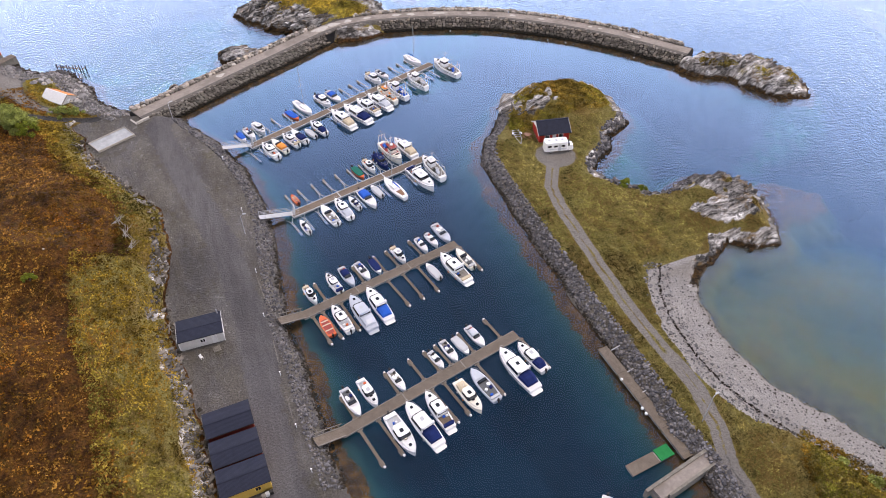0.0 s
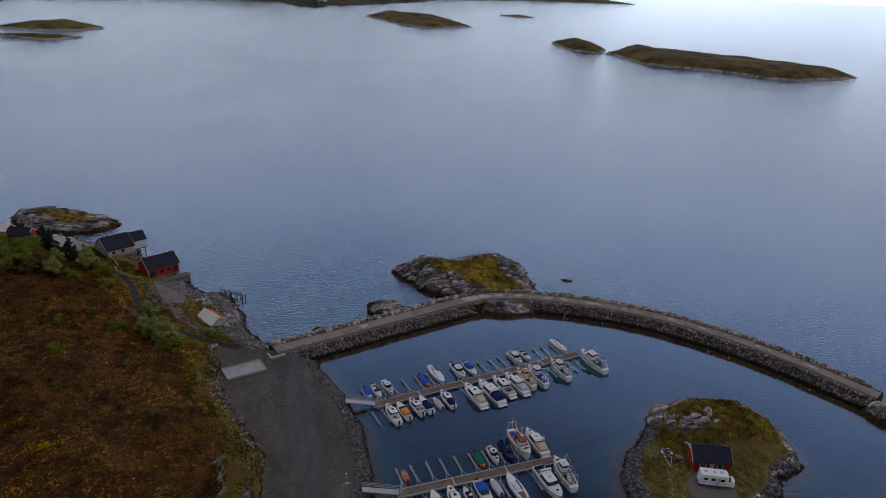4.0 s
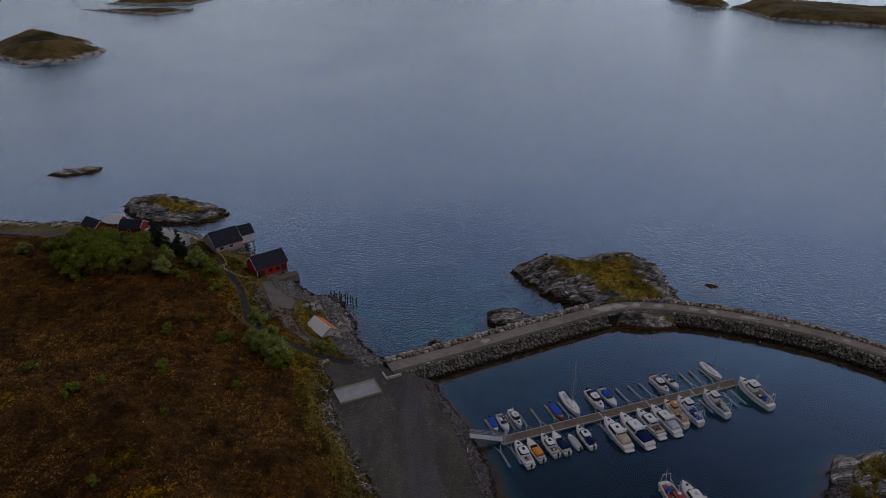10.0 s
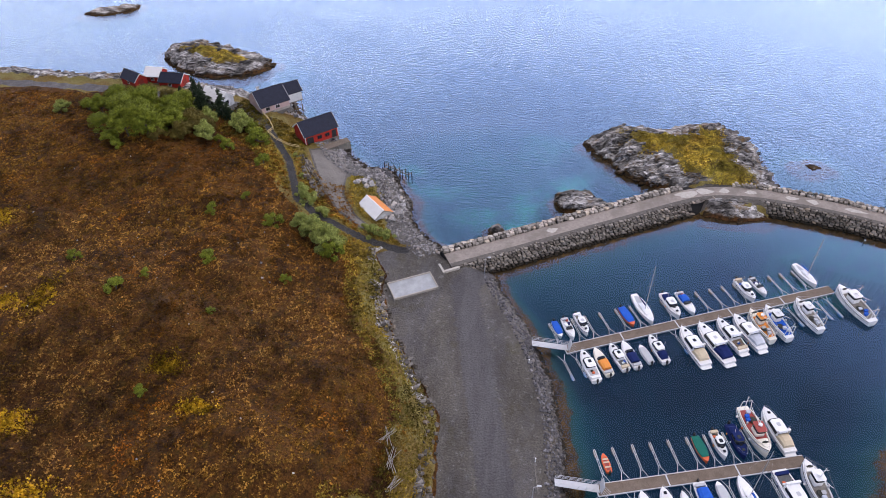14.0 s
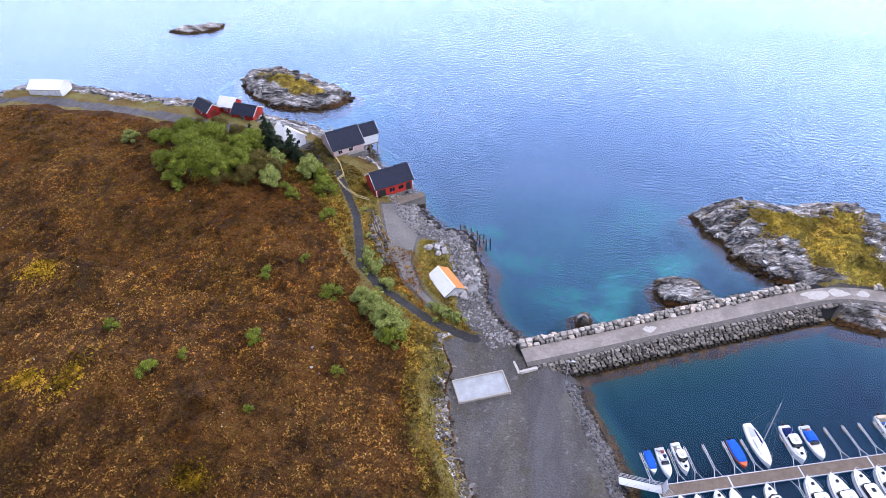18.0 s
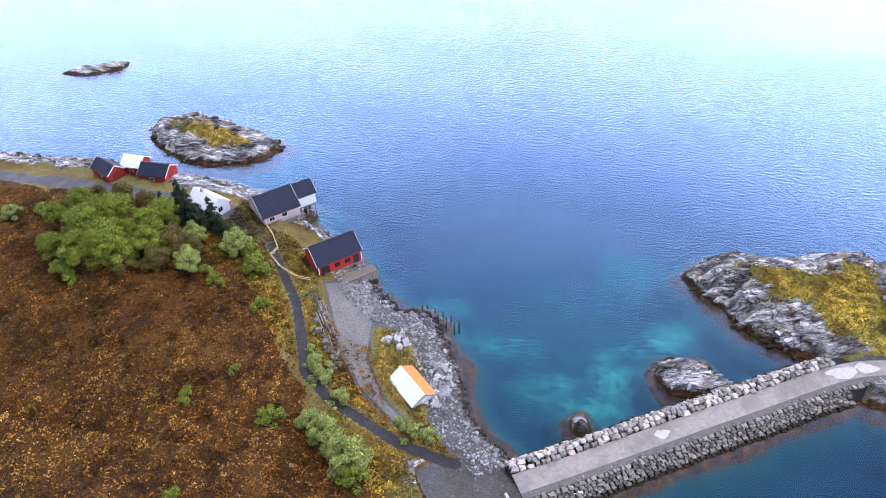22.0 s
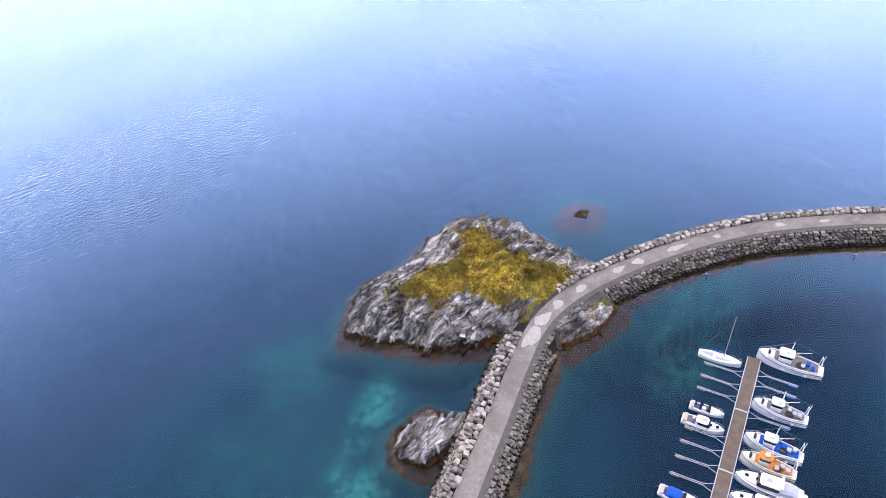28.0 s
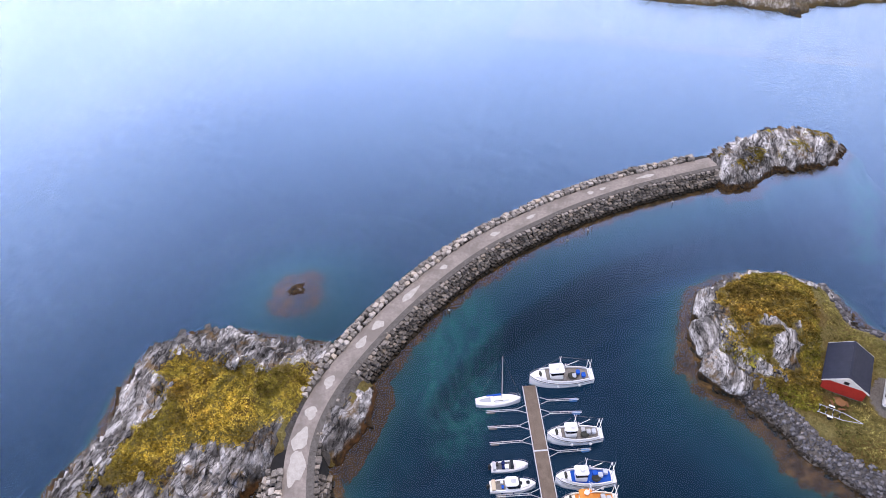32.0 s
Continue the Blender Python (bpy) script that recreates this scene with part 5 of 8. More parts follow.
WORK_DECK = plain("worn_grey_brown_deck", (0.20, 0.185, 0.165), 0.85, spec=0.15, vary=0.4, scale=2.2)
DARK_DECK = plain("dark_grey_cockpit_mat", (0.11, 0.115, 0.12), 0.8, spec=0.2, vary=0.3, scale=3)
ROPE = plain("dark_net_and_rope", (0.05, 0.052, 0.045), 0.95, spec=0.1, vary=0.5, scale=5)


def boat(kind, L, m, paint="white", cover=None):
    """One moored boat, its bow towards +y, afloat at z = 0."""
    body = {"white": WHITE_GRP, "cream": CREAM_GRP, "grey": GREY_GRP, "orange": ORANGE, "navy": NAVY, "wood": WOOD_DARK, "red": RED_DECK}[paint]
    cloth = {"navy": NAVY, "blue": BLUE, "green": GREENC, "orange": ORANGEC, "tan": TAN, "grey": GREY_GRP, "white": DECK_GREY, "red": RED_DECK}.get(cover)
    B = {"dinghy": 0.38, "open": 0.335, "cuddy": 0.33, "cruiser": 0.315, "sail": 0.30, "fish": 0.335}[kind] * L
    group = "boats moored at the floating piers"
    if kind == "dinghy":
        t = thing("dinghy", m, f"small {paint} open dinghy moored at the pier" if not cloth else f"small {paint} dinghy under a {cover} tarpaulin", "boat", group)
        sh, rows = hull(L, B, 0.45, bow=0.3, transom=0.78)
        part("hull", sh, body, t)
        if cloth:
            part("cover", canopy(rows, 0.0, 0.86, 0.28, 0.02)[0], cloth, t, f"{cover} boat cover")
        else:
            floor, rim = sunken(rows, 0.06, 0.82, 0.12)
            part("cockpit_floor", floor, rng.choice((DECK_GREY, DARK_DECK)) if paint != "orange" else RED_DECK, t)
            [part("coaming", r, body, t) for r in rim]
            for q in (0.25, 0.5, 0.72):
                y, w, h = rows[int(q * 12)]
                part("thwart", box_at((0, y, h + 0.13), (w * 1.6, 0.26, 0.05)), TAN if paint == "orange" else WHITE_GRP, t)
        outboard(t, rows[0][0], rows[0][2])
    elif kind == "open":
        t = thing("open_motorboat", m, f"{paint} open motorboat with a windscreen" + (f" and {cover} canopy" if cloth else "") , "boat", group)
        sh, rows = hull(L, B, 0.62)
        part("hull", sh, body, t)
        floor, rim = sunken(rows, 0.05, 0.60, 0.14)
        part("cockpit_floor", floor, rng.choice((DECK_GREY, WORK_DECK, DARK_DECK)), t)
        part("fuel_tank", box_at((-0.3, rows[2][0], rows[2][2] + 0.2), (0.5, 0.35, 0.28), bevel=0.06), rng.choice((RED_DECK, BLACK, BLUE)), t)
        [part("coaming", r, body, t) for r in rim]
        part("foredeck", canopy(rows, 0.6, 1.0, 0.16, 0.1)[0], body, t)
        y, w, h = rows[7]
        part("windscreen", Shape().box((0, y - 0.1, h + 0.38), (w * 1.5, 0.5, 0.42), taper=0.8), GLASS, t)
        part("console", box_at((w * 0.35, rows[5][0], h + 0.25), (0.6, 0.6, 0.5), bevel=0.1), WHITE_GRP, t)
        for sx in (-1, 1):
            part("seat", box_at((sx * w * 0.4, rows[4][0], h + 0.22), (0.5, 0.5, 0.34), bevel=0.1), NAVY if rng.random() < 0.4 else WHITE_GRP, t)
        part("stern_bench", box_at((0, rows[1][0], h + 0.2), (w * 1.5, 0.5, 0.3), bevel=0.08), DECK_GREY, t)
        if cloth:
            part("canopy", canopy(rows, 0.16 if L < 6.5 else 0.1, 0.56, 0.75, 0.12)[0], cloth, t, f"{cover} canvas canopy")
        pulpit(t, rows)
        outboard(t, rows[0][0], rows[0][2])
    elif kind in ("cuddy", "cruiser"):
        big = kind == "cruiser"
        t = thing("cabin_cruiser" if big else "cabin_boat", m, f"{'large ' if big else 'small '}{paint} cabin {'cruiser' if big else 'boat'} with dark windows" + (f" and {cover} canvas" if cloth else ""), "boat", group)
        sh, rows = hull(L, B, 1.0 if big else 0.75, bow=0.4)
        part("hull", sh, body, t)
        y, w, h = rows[6]
        part("rubbing_strake", Shape().loft([[(sx * (ww + 0.03), yy, hh - 0.12), (sx * (ww + 0.03), yy, hh - 0.05), (sx * (ww - 0.03), yy, hh - 0.05)] for sx in (1,) for yy, ww, hh in rows] + [[(-(ww + 0.03), yy, hh - 0.12), (-(ww + 0.03), yy, hh - 0.05), (-(ww - 0.03), yy, hh - 0.05)] for yy, ww, hh in rows[::-1]]), NAVY if rng.random() < 0.5 else ALU, t)
        floor, rim = sunken(rows, 0.03, 0.36, 0.2)
        part("cockpit_floor", floor, rng.choice((DECK_GREY, WORK_DECK, DARK_DECK, DECK_WOOD)), t)
        for _ in range(2):
            part("deck_box", box_at((rng.uniform(-0.5, 0.5) * rows[3][1], rows[3][0] + rng.uniform(-0.4, 0.4), rows[3][2] + 0.2), (0.45, 0.35, 0.28), bevel=0.05), rng.choice((BLACK, BLUE, WHITE_GRP, ORANGE)), t)
        [part("coaming", r, body, t) for r in rim]
        fore, sel = canopy(rows, 0.5, 0.96, 0.32 if big else 0.22, 0.22)
        part("fore_cabin", fore, body, t)
        for q in (8, 10):
            part("deck_hatch", box_at((0, rows[q][0], rows[q][2] + (0.42 if big else 0.31)), (0.5, 0.5, 0.06), bevel=0.08), GLASS, t)
        wl = L * (0.30 if big else 0.26)
        hy = L * 0.0
        hh = 1.15 if big else 0.95
        part("window_band", Shape().box((0, hy + 0.1, h + 0.28 + hh * 0.4), (w * 1.66, wl + 0.35, hh * 0.55), taper=0.88, bevel=0.25), GLASS, t)
        part("wheelhouse", Shape().box((0, hy, h + 0.18), (w * 1.72, wl + 0.45, 0.5), taper=0.97, bevel=0.25), body, t)
        part("cabin_roof", Shape().box((0, hy - 0.15, h + 0.28 + hh * 0.72), (w * 1.5, wl + 0.25, 0.12), taper=0.92, bevel=0.3), body, t)
        part("roof_hatch", box_at((0, hy + 0.1, h + 0.36 + hh * 0.72), (0.6, 0.7, 0.05), bevel=0.08), GLASS if rng.random() < 0.6 else DECK_GREY, t)
        if cloth:
            part("canopy", canopy(rows, 0.04 if big else 0.08, 0.40, 1.0 if big else 0.8, 0.16)[0], cloth, t, f"{cover} cockpit canopy")
        else:
            part("stern_bench", box_at((0, rows[1][0], rows[1][2] + 0.25), (w * 1.5, 0.55, 0.4), bevel=0.1), rng.choice((NAVY, WHITE_GRP, TAN)), t)
        if big:
            part("radar_arch", Shape().box((w * 0.75, hy - wl * 0.55, h + 0.9), (0.1, 0.3, 1.5)).box((-w * 0.75, hy - wl * 0.55, h + 0.9), (0.1, 0.3, 1.5)).box((0, hy - wl * 0.55, h + 1.65), (w * 1.6, 0.35, 0.12)), body, t)
            part("bathing_platform", box_at((0, rows[0][0] - 0.35, 0.35), (B * 0.7, 0.7, 0.1), bevel=0.15), body, t)
        part("aerial", Shape().tube((w * 0.4, hy - wl * 0.4, h + 1.0), (w * 0.45, hy - wl * 0.6, h + 2.8), 0.02, 4), WHITE_GRP, t)
        pulpit(t, rows)
        fenders(t, rows, 2)
        if not big:
            outboard(t, rows[0][0], rows[0][2])
    elif kind == "sail":
        t = thing("sailing_boat", m, f"white sailing boat with a bare mast and {cover or 'blue'} sail cover", "sailboat", group)
        sh, rows = hull(L, B, 0.8, bow=0.25, transom=0.55, flare=0.85)
        part("hull", sh, body, t)
        part("coachroof", canopy(rows, 0.34, 0.78, 0.38, 0.42)[0], body, t)
        floor, rim = sunken(rows, 0.05, 0.34, 0.16, 0.3)
        part("cockpit_floor", floor, DECK_GREY if rng.random() < 0.5 else WOOD_DARK, t)
        [part("coaming", r, body, t) for r in rim]
        y, w, h = rows[7]
        part("mast", Shape().tube((0, y, h), (0, y, h + L * 1.45), 0.075, 6, 0.05), ALU, t)
        part("boom", Shape().tube((0, y, h + 1.1), (0, y - L * 0.36, h + 1.05), 0.06), ALU, t)
        part("sail_cover", Shape().tube((0, y - 0.15, h + 1.25), (0, y - L * 0.34, h + 1.15), 0.17, 7, 0.1), cloth or BLUE, t, "rolled sail under a canvas cover")
        part("spreader", Shape().tube((-0.75, y, h + L * 0.8), (0.75, y, h + L * 0.8), 0.03, 5), ALU, t)
        rig = Shape()
        for end in ((0, rows[-1][0], rows[-1][2]), (0, rows[0][0], rows[0][2]), (w, y, h), (-w, y, h)):
            rig.tube((0, y, h + L * 1.43), end, 0.006, 3)
        part("standing_rigging", rig, ALU, t)
        for sx in (-1, 1):
            part("cabin_window", box_at((sx * (w - 0.52), rows[6][0], h + 0.26), (0.05, L * 0.2, 0.16)), GLASS, t)
        pulpit(t, rows)
    else:
        t = thing("fishing_boat", m, f"{paint} wooden fishing boat with wheelhouse, masts and deck gear" if paint != "white" else "white coastal fishing boat with wheelhouse, masts and deck gear", "fishing boat", group)
        sh, rows = hull(L, B, 1.15, bow=0.75, transom=0.62)
        part("hull", sh, body, t)
        for z in (0.14, 0.5):
            part("rubbing_strake", Shape().loft([[(sx * (ww + 0.05), yy, hh - z), (sx * (ww + 0.05), yy, hh - z + 0.09), (sx * (ww - 0.04), yy, hh - z + 0.09)] for sx in (1,) for yy, ww, hh in rows] + [[(-(ww + 0.05), yy, hh - z), (-(ww + 0.05), yy, hh - z + 0.09), (-(ww - 0.04), yy, hh - z + 0.09)] for yy, ww, hh in rows[::-1]]), DARK_DECK if z < 0.3 else GREY_GRP, t)
        floor, rim = sunken(rows, 0.04, 0.9, 0.38, 0.14)
        part("working_deck", floor, cloth or WORK_DECK, t, "worn working deck")
        [part("bulwark", r, body, t) for r in rim]
        y, w, h = rows[7]
        part("wheelhouse", Shape().box((0, y, h + 0.85), (w * 1.05, L * 0.2, 1.7), taper=0.93, bevel=0.15), body, t)
        part("window_band", Shape().box((0, y, h + 1.25), (w * 1.06, L * 0.203, 0.42), taper=0.97, bevel=0.15), GLASS, t)
        part("wheelhouse_roof", Shape().box((0, y, h + 1.75), (w * 1.15, L * 0.23, 0.1), bevel=0.2), cloth if cover in ("red", "orange") else body, t)
        part("fore_cabin", canopy(rows, 0.68, 0.94, 0.4, 0.3)[0], body, t)
        part("mast", Shape().tube((0, y - 0.3, h + 1.7), (0, y - 0.5, h + 4.6), 0.07, 6, 0.04), WHITE_GRP, t)
        part("mizzen_mast", Shape().tube((0, rows[1][0], h), (0, rows[1][0] - 0.3, h + 3.4), 0.07, 6, 0.04), WHITE_GRP, t)
        part("derrick", Shape().tube((0, y - 0.6, h + 1.9), (0.3, rows[3][0], h + 2.9), 0.05, 5), WHITE_GRP, t)
        part("radar", box_at((0, y - 0.1, h + 2.1), (0.7, 0.7, 0.22), bevel=0.25), WHITE_GRP, t)
        part("crosstree", Shape().tube((-0.7, y - 0.45, h + 3.7), (0.7, y - 0.45, h + 3.7), 0.03, 5), WHITE_GRP, t)
        part("line_hauler", Shape().tube((w * 0.8, rows[5][0], h + 0.4), (w * 0.8, rows[5][0], h + 1.0), 0.14, 8), ALU, t)
        for i in range(3):
            part("fish_tub", box_at((rng.uniform(-0.4, 0.4) * w, rows[2][0] + i * 0.75, h + 0.3), (0.7, 0.6, 0.45), bevel=0.08), rng.choice((BLUE, GREY_GRP, DECK_GREY)), t)
        part("fishing_net", Shape().ball((-w * 0.25, rows[4][0], h + 0.15), w * 0.45, 8, (1, 1.1, 0.45)), ROPE, t, "dark heap of net and rope")
        part("winch", Shape().box((0, rows[10][0], rows[10][2] + 0.3), (0.6, 0.4, 0.4), bevel=0.08).tube((-0.5, rows[10][0], rows[10][2] + 0.35), (0.5, rows[10][0], rows[10][2] + 0.35), 0.16, 8), ROPE, t)
        for sx in (-1, 1):
            part("gantry_leg", Shape().tube((sx * w * 0.7, rows[1][0], h), (sx * w * 0.55, rows[1][0] - 0.1, h + 2.2), 0.05, 5), WHITE_GRP, t)
        part("gantry_bar", Shape().tube((-w * 0.56, rows[1][0] - 0.1, h + 2.2), (w * 0.56, rows[1][0] - 0.1, h + 2.2), 0.05, 5), WHITE_GRP, t)
        rig = Shape().tube((0, y - 0.48, h + 4.4), (0, rows[-1][0], rows[-1][2] + 0.3), 0.015, 4).tube((0, y - 0.48, h + 4.4), (0, rows[1][0] - 0.25, h + 3.2), 0.015, 4)
        part("standing_rigging", rig, ALU, t)
        for i, sx in ((2, 1), (5, 1), (8, 1), (3, -1), (7, -1)):
            yy, ww, hh = rows[i]
            part("buoy_fender", Shape().ball((sx * (ww + 0.18), yy, hh * 0.6), 0.24, 7), ORANGE if i == 5 else WHITE_GRP, t, "round buoy fender")
        pulpit(t, rows)
    return t


def moor(key, side, berths):
    """Berth the boats of one side of a pier: metres along it, length, nearest edge, kind, paint, cover, bow in or out."""
    m, _ = pier_frame(key)
    for s, L, near, kind, paint, cover, bow in berths:
        turn = (180 if side > 0 else 0) + (180 if bow == "out" else 0)
        boat(kind, L, m @ Matrix.Translation((s, side * (near + L / 2), 0)) @ pose(0, 0, 0, 0, 0, turn + rng.uniform(-2.5, 2.5)), paint, cover)


moor("a", 1, [(0.8, 4.2, 3.3, "dinghy", "white", "blue", "in"), (2.9, 5.4, 2.2, "open", "white", "", "in"), (5.8, 5.6, 2.4, "cuddy", "white", "", "in"), (15.5, 5.2, 2.2, "dinghy", "orange", "blue", "in"),
              (19.4, 8.2, 1.6, "sail", "white", "navy", "in"), (25.3, 6.9, 1.6, "cuddy", "white", "navy", "in"), (28.6, 6.4, 1.6, "open", "white", "blue", "in"), (42.3, 6.4, 1.6, "cuddy", "white", "", "in"),
              (45.4, 5.3, 2.2, "open", "white", "", "in"), (56.9, 7.0, 1.7, "sail", "white", "blue", "in")])
moor("a", -1, [(2.8, 7.4, 1.2, "cuddy", "white", "", "in"), (5.6, 6.6, 1.3, "open", "cream", "orange", "in"), (8.9, 6.5, 1.2, "cuddy", "white", "", "in"), (11.4, 6.6, 1.2, "open", "white", "navy", "in"),
               (14.3, 4.5, 2.8, "dinghy", "white", "white", "in"), (17.0, 6.8, 1.3, "cuddy", "white", "navy", "in"), (23.7, 9.6, 1.2, "cruiser", "white", "tan", "in"), (27.9, 10.4, 1.2, "cruiser", "white", "navy", "in"),
               (32.0, 8.8, 1.2, "cruiser", "white", "", "in"), (35.7, 9.2, 1.2, "cruiser", "white", "grey", "in")])
moor("a", -1, [(38.9, 7.8, 1.3, "fish", "cream", "orange", "in"), (42.4, 8.4, 1.2, "fish", "white", "blue", "in"), (49.5, 8.2, 1.2, "fish", "white", "", "in"), (60.4, 10.2, 0.2, "fish", "white", "", "in")])
moor("b", 1, [(3.1, 3.4, 2.9, "dinghy", "orange", "", "out"), (19.5, 4.9, 2.3, "dinghy", "orange", "green", "in"), (22.7, 5.2, 2.4, "cuddy", "white", "", "in"), (26.0, 6.4, 2.0, "cuddy", "navy", "navy", "in"),
              (29.6, 9.4, 1.8, "fish", "cream", "red", "in"), (33.4, 8.8, 1.7, "cruiser", "white", "tan", "out")])
moor("b", -1, [(0.7, 4.5, 2.9, "open", "white", "", "in"), (6.8, 7.2, 1.2, "open", "white", "", "in"), (10.2, 7.4, 1.1, "cuddy", "white", "grey", "in"), (13.2, 4.6, 2.2, "open", "white", "", "in"), (16.4, 7.3, 1.1, "open", "white", "blue", "out"),
               (19.5, 4.6, 1.3, "dinghy", "white", "white", "in"), (23.2, 8.6, 1.1, "sail", "white", "blue", "in"), (30.0, 9.8, 1.1, "cruiser", "white", "", "out"), (34.2, 8.8, 0.4, "fish", "white", "", "in")])
moor("c", 1, [(3.6, 5.0, 1.3, "cuddy", "white", "", "in"), (8.7, 5.8, 1.2, "cuddy", "white", "", "out"), (11.8, 5.8, 1.4, "open", "grey", "navy", "in"), (15.1, 5.4, 1.2, "open", "white", "", "in"),
              (17.9, 4.5, 1.6, "dinghy", "white", "navy", "in"), (23.3, 5.1, 1.2, "cuddy", "white", "", "in"), (28.8, 4.5, 1.4, "open", "white", "", "in"), (31.4, 4.4, 1.6, "open", "white", "", "in"), (34.3, 6.4, 1.2, "open", "grey", "", "in")])
moor("c", -1, [(2.8, 5.4, 1.8, "dinghy", "orange", "", "in"), (5.8, 7.2, 1.2, "cuddy", "white", "", "in"), (9.6, 9.3, 1.1, "cruiser", "grey", "grey", "in"), (13.2, 9.0, 1.1, "cruiser", "white", "blue", "in"),
               (26.8, 4.8, 1.4, "dinghy", "white", "white", "in"), (30.6, 9.3, 1.1, "cruiser", "white", "", "in"), (34.0, 6.2, 1.4, "open", "cream", "", "in")])
moor("d", 1, [(4.2, 6.2, 1.1, "open", "white", "", "in"), (7.4, 6.2, 1.1, "cuddy", "white", "", "in"), (12.8, 4.9, 1.1, "open", "white", "", "in"), (20.7, 4.3, 1.2, "open", "white", "", "in"),
              (23.7, 5.3, 1.1, "open", "white", "", "in"), (26.2, 4.6, 1.4, "dinghy", "white", "white", "in"), (29.5, 5.4, 1.1, "open", "white", "grey", "in")])
moor("d", -1, [(8.0, 8.4, 1.4, "cuddy", "white", "", "out"), (11.7, 9.6, 1.3, "cruiser", "white", "navy", "in"), (15.2, 8.0, 1.4, "cruiser", "white", "", "in"), (21.1, 7.2, 2.3, "cuddy", "cream", "tan", "out"),
               (24.6, 7.6, 1.6, "open", "grey", "", "in"), (31.2, 10.2, 1.1, "cruiser", "white", "navy", "in"), (34.9, 7.3, 1.8, "cuddy", "white", "navy", "in")])
boat("open", 5.6, pose(38.2, 33.2, 0, 0, 0, 140), "white", "")
boat("cuddy", 6.0, pose(34.6, 31.0, 0, 0, 0, 140), "white", "")


# ---- landing stage by the spit ----
stage = thing("landing_stage", Matrix.Identity(4), "grey wooden landing stage along the rubble slope of the spit", "jetty")
a, b = Vector((53.9, 59.6, 0.6)), Vector((55.1, 36.0, 0.6))
d = (b - a).normalized()
q = d.to_track_quat("X", "Z").to_matrix().to_4x4()
for i in range(4):
    c = a + (b - a) * ((i + 0.5) / 4)
    part("deck", Shape().box(c, ((b - a).length / 4 - 0.06, 1.9, 0.16), m=q), DECK_OLD, stage)
    part("float", Shape().box(c - Vector((0, 0, 0.35)), ((b - a).length / 4 - 0.5, 1.6, 0.5), m=q), CONCRETE, stage)
for y in (58.5, 53.4, 48.9, 44.4, 39.9):
    part("strut", Shape().tube((55.0, y, 0.6), (58.0, y + 0.1, 1.4), 0.09), PALE_RAIL, stage)
for y in (52.5, 45.2, 46.3):
    part("mooring_buoy", Shape().ball((53.4, y, 0.55), 0.3, 8), WHITE_GRP, stage)
wing = thing("floating_platform", pose(48.9, 37.9, 0, 0, 0, 5), "floating wooden platform with a green mat at its end", "platform")
part("deck", box_at((-1.1, 0, 0.5), (5.2, 2.0, 0.16)), DECK_OLD, wing)
part("float", box_at((0, 0, 0.2), (7.2, 1.7, 0.45)), CONCRETE, wing)
part("green_mat", box_at((3.1, 0.1, 0.52), (2.6, 2.1, 0.14)), plain("green_turf_mat", (0.01, 0.17, 0.05), 0.95, spec=0.1, vary=0.25), wing, "bright green plastic mat")
quay = thing("stone_quay", pose(51.5, 33.6, 0, 0, 0, 10), "low concrete quay wall with a gravel top", "quay", kind="structure")
OLD_WALL = plain("stained_brown_grey_masonry", (0.17, 0.155, 0.13), 0.95, spec=0.15, vary=0.4, scale=1.4)
part("wall", box_at((0, 0.9, 0.9), (12.5, 0.5, 2.2)), OLD_WALL, quay)
part("wall", box_at((1.2, -1.4, 0.9), (10.0, 0.4, 2.2)), OLD_WALL, quay)
part("fill", box_at((0.6, -0.3, 0.75), (11.5, 1.9, 2.0)), ROAD, quay)
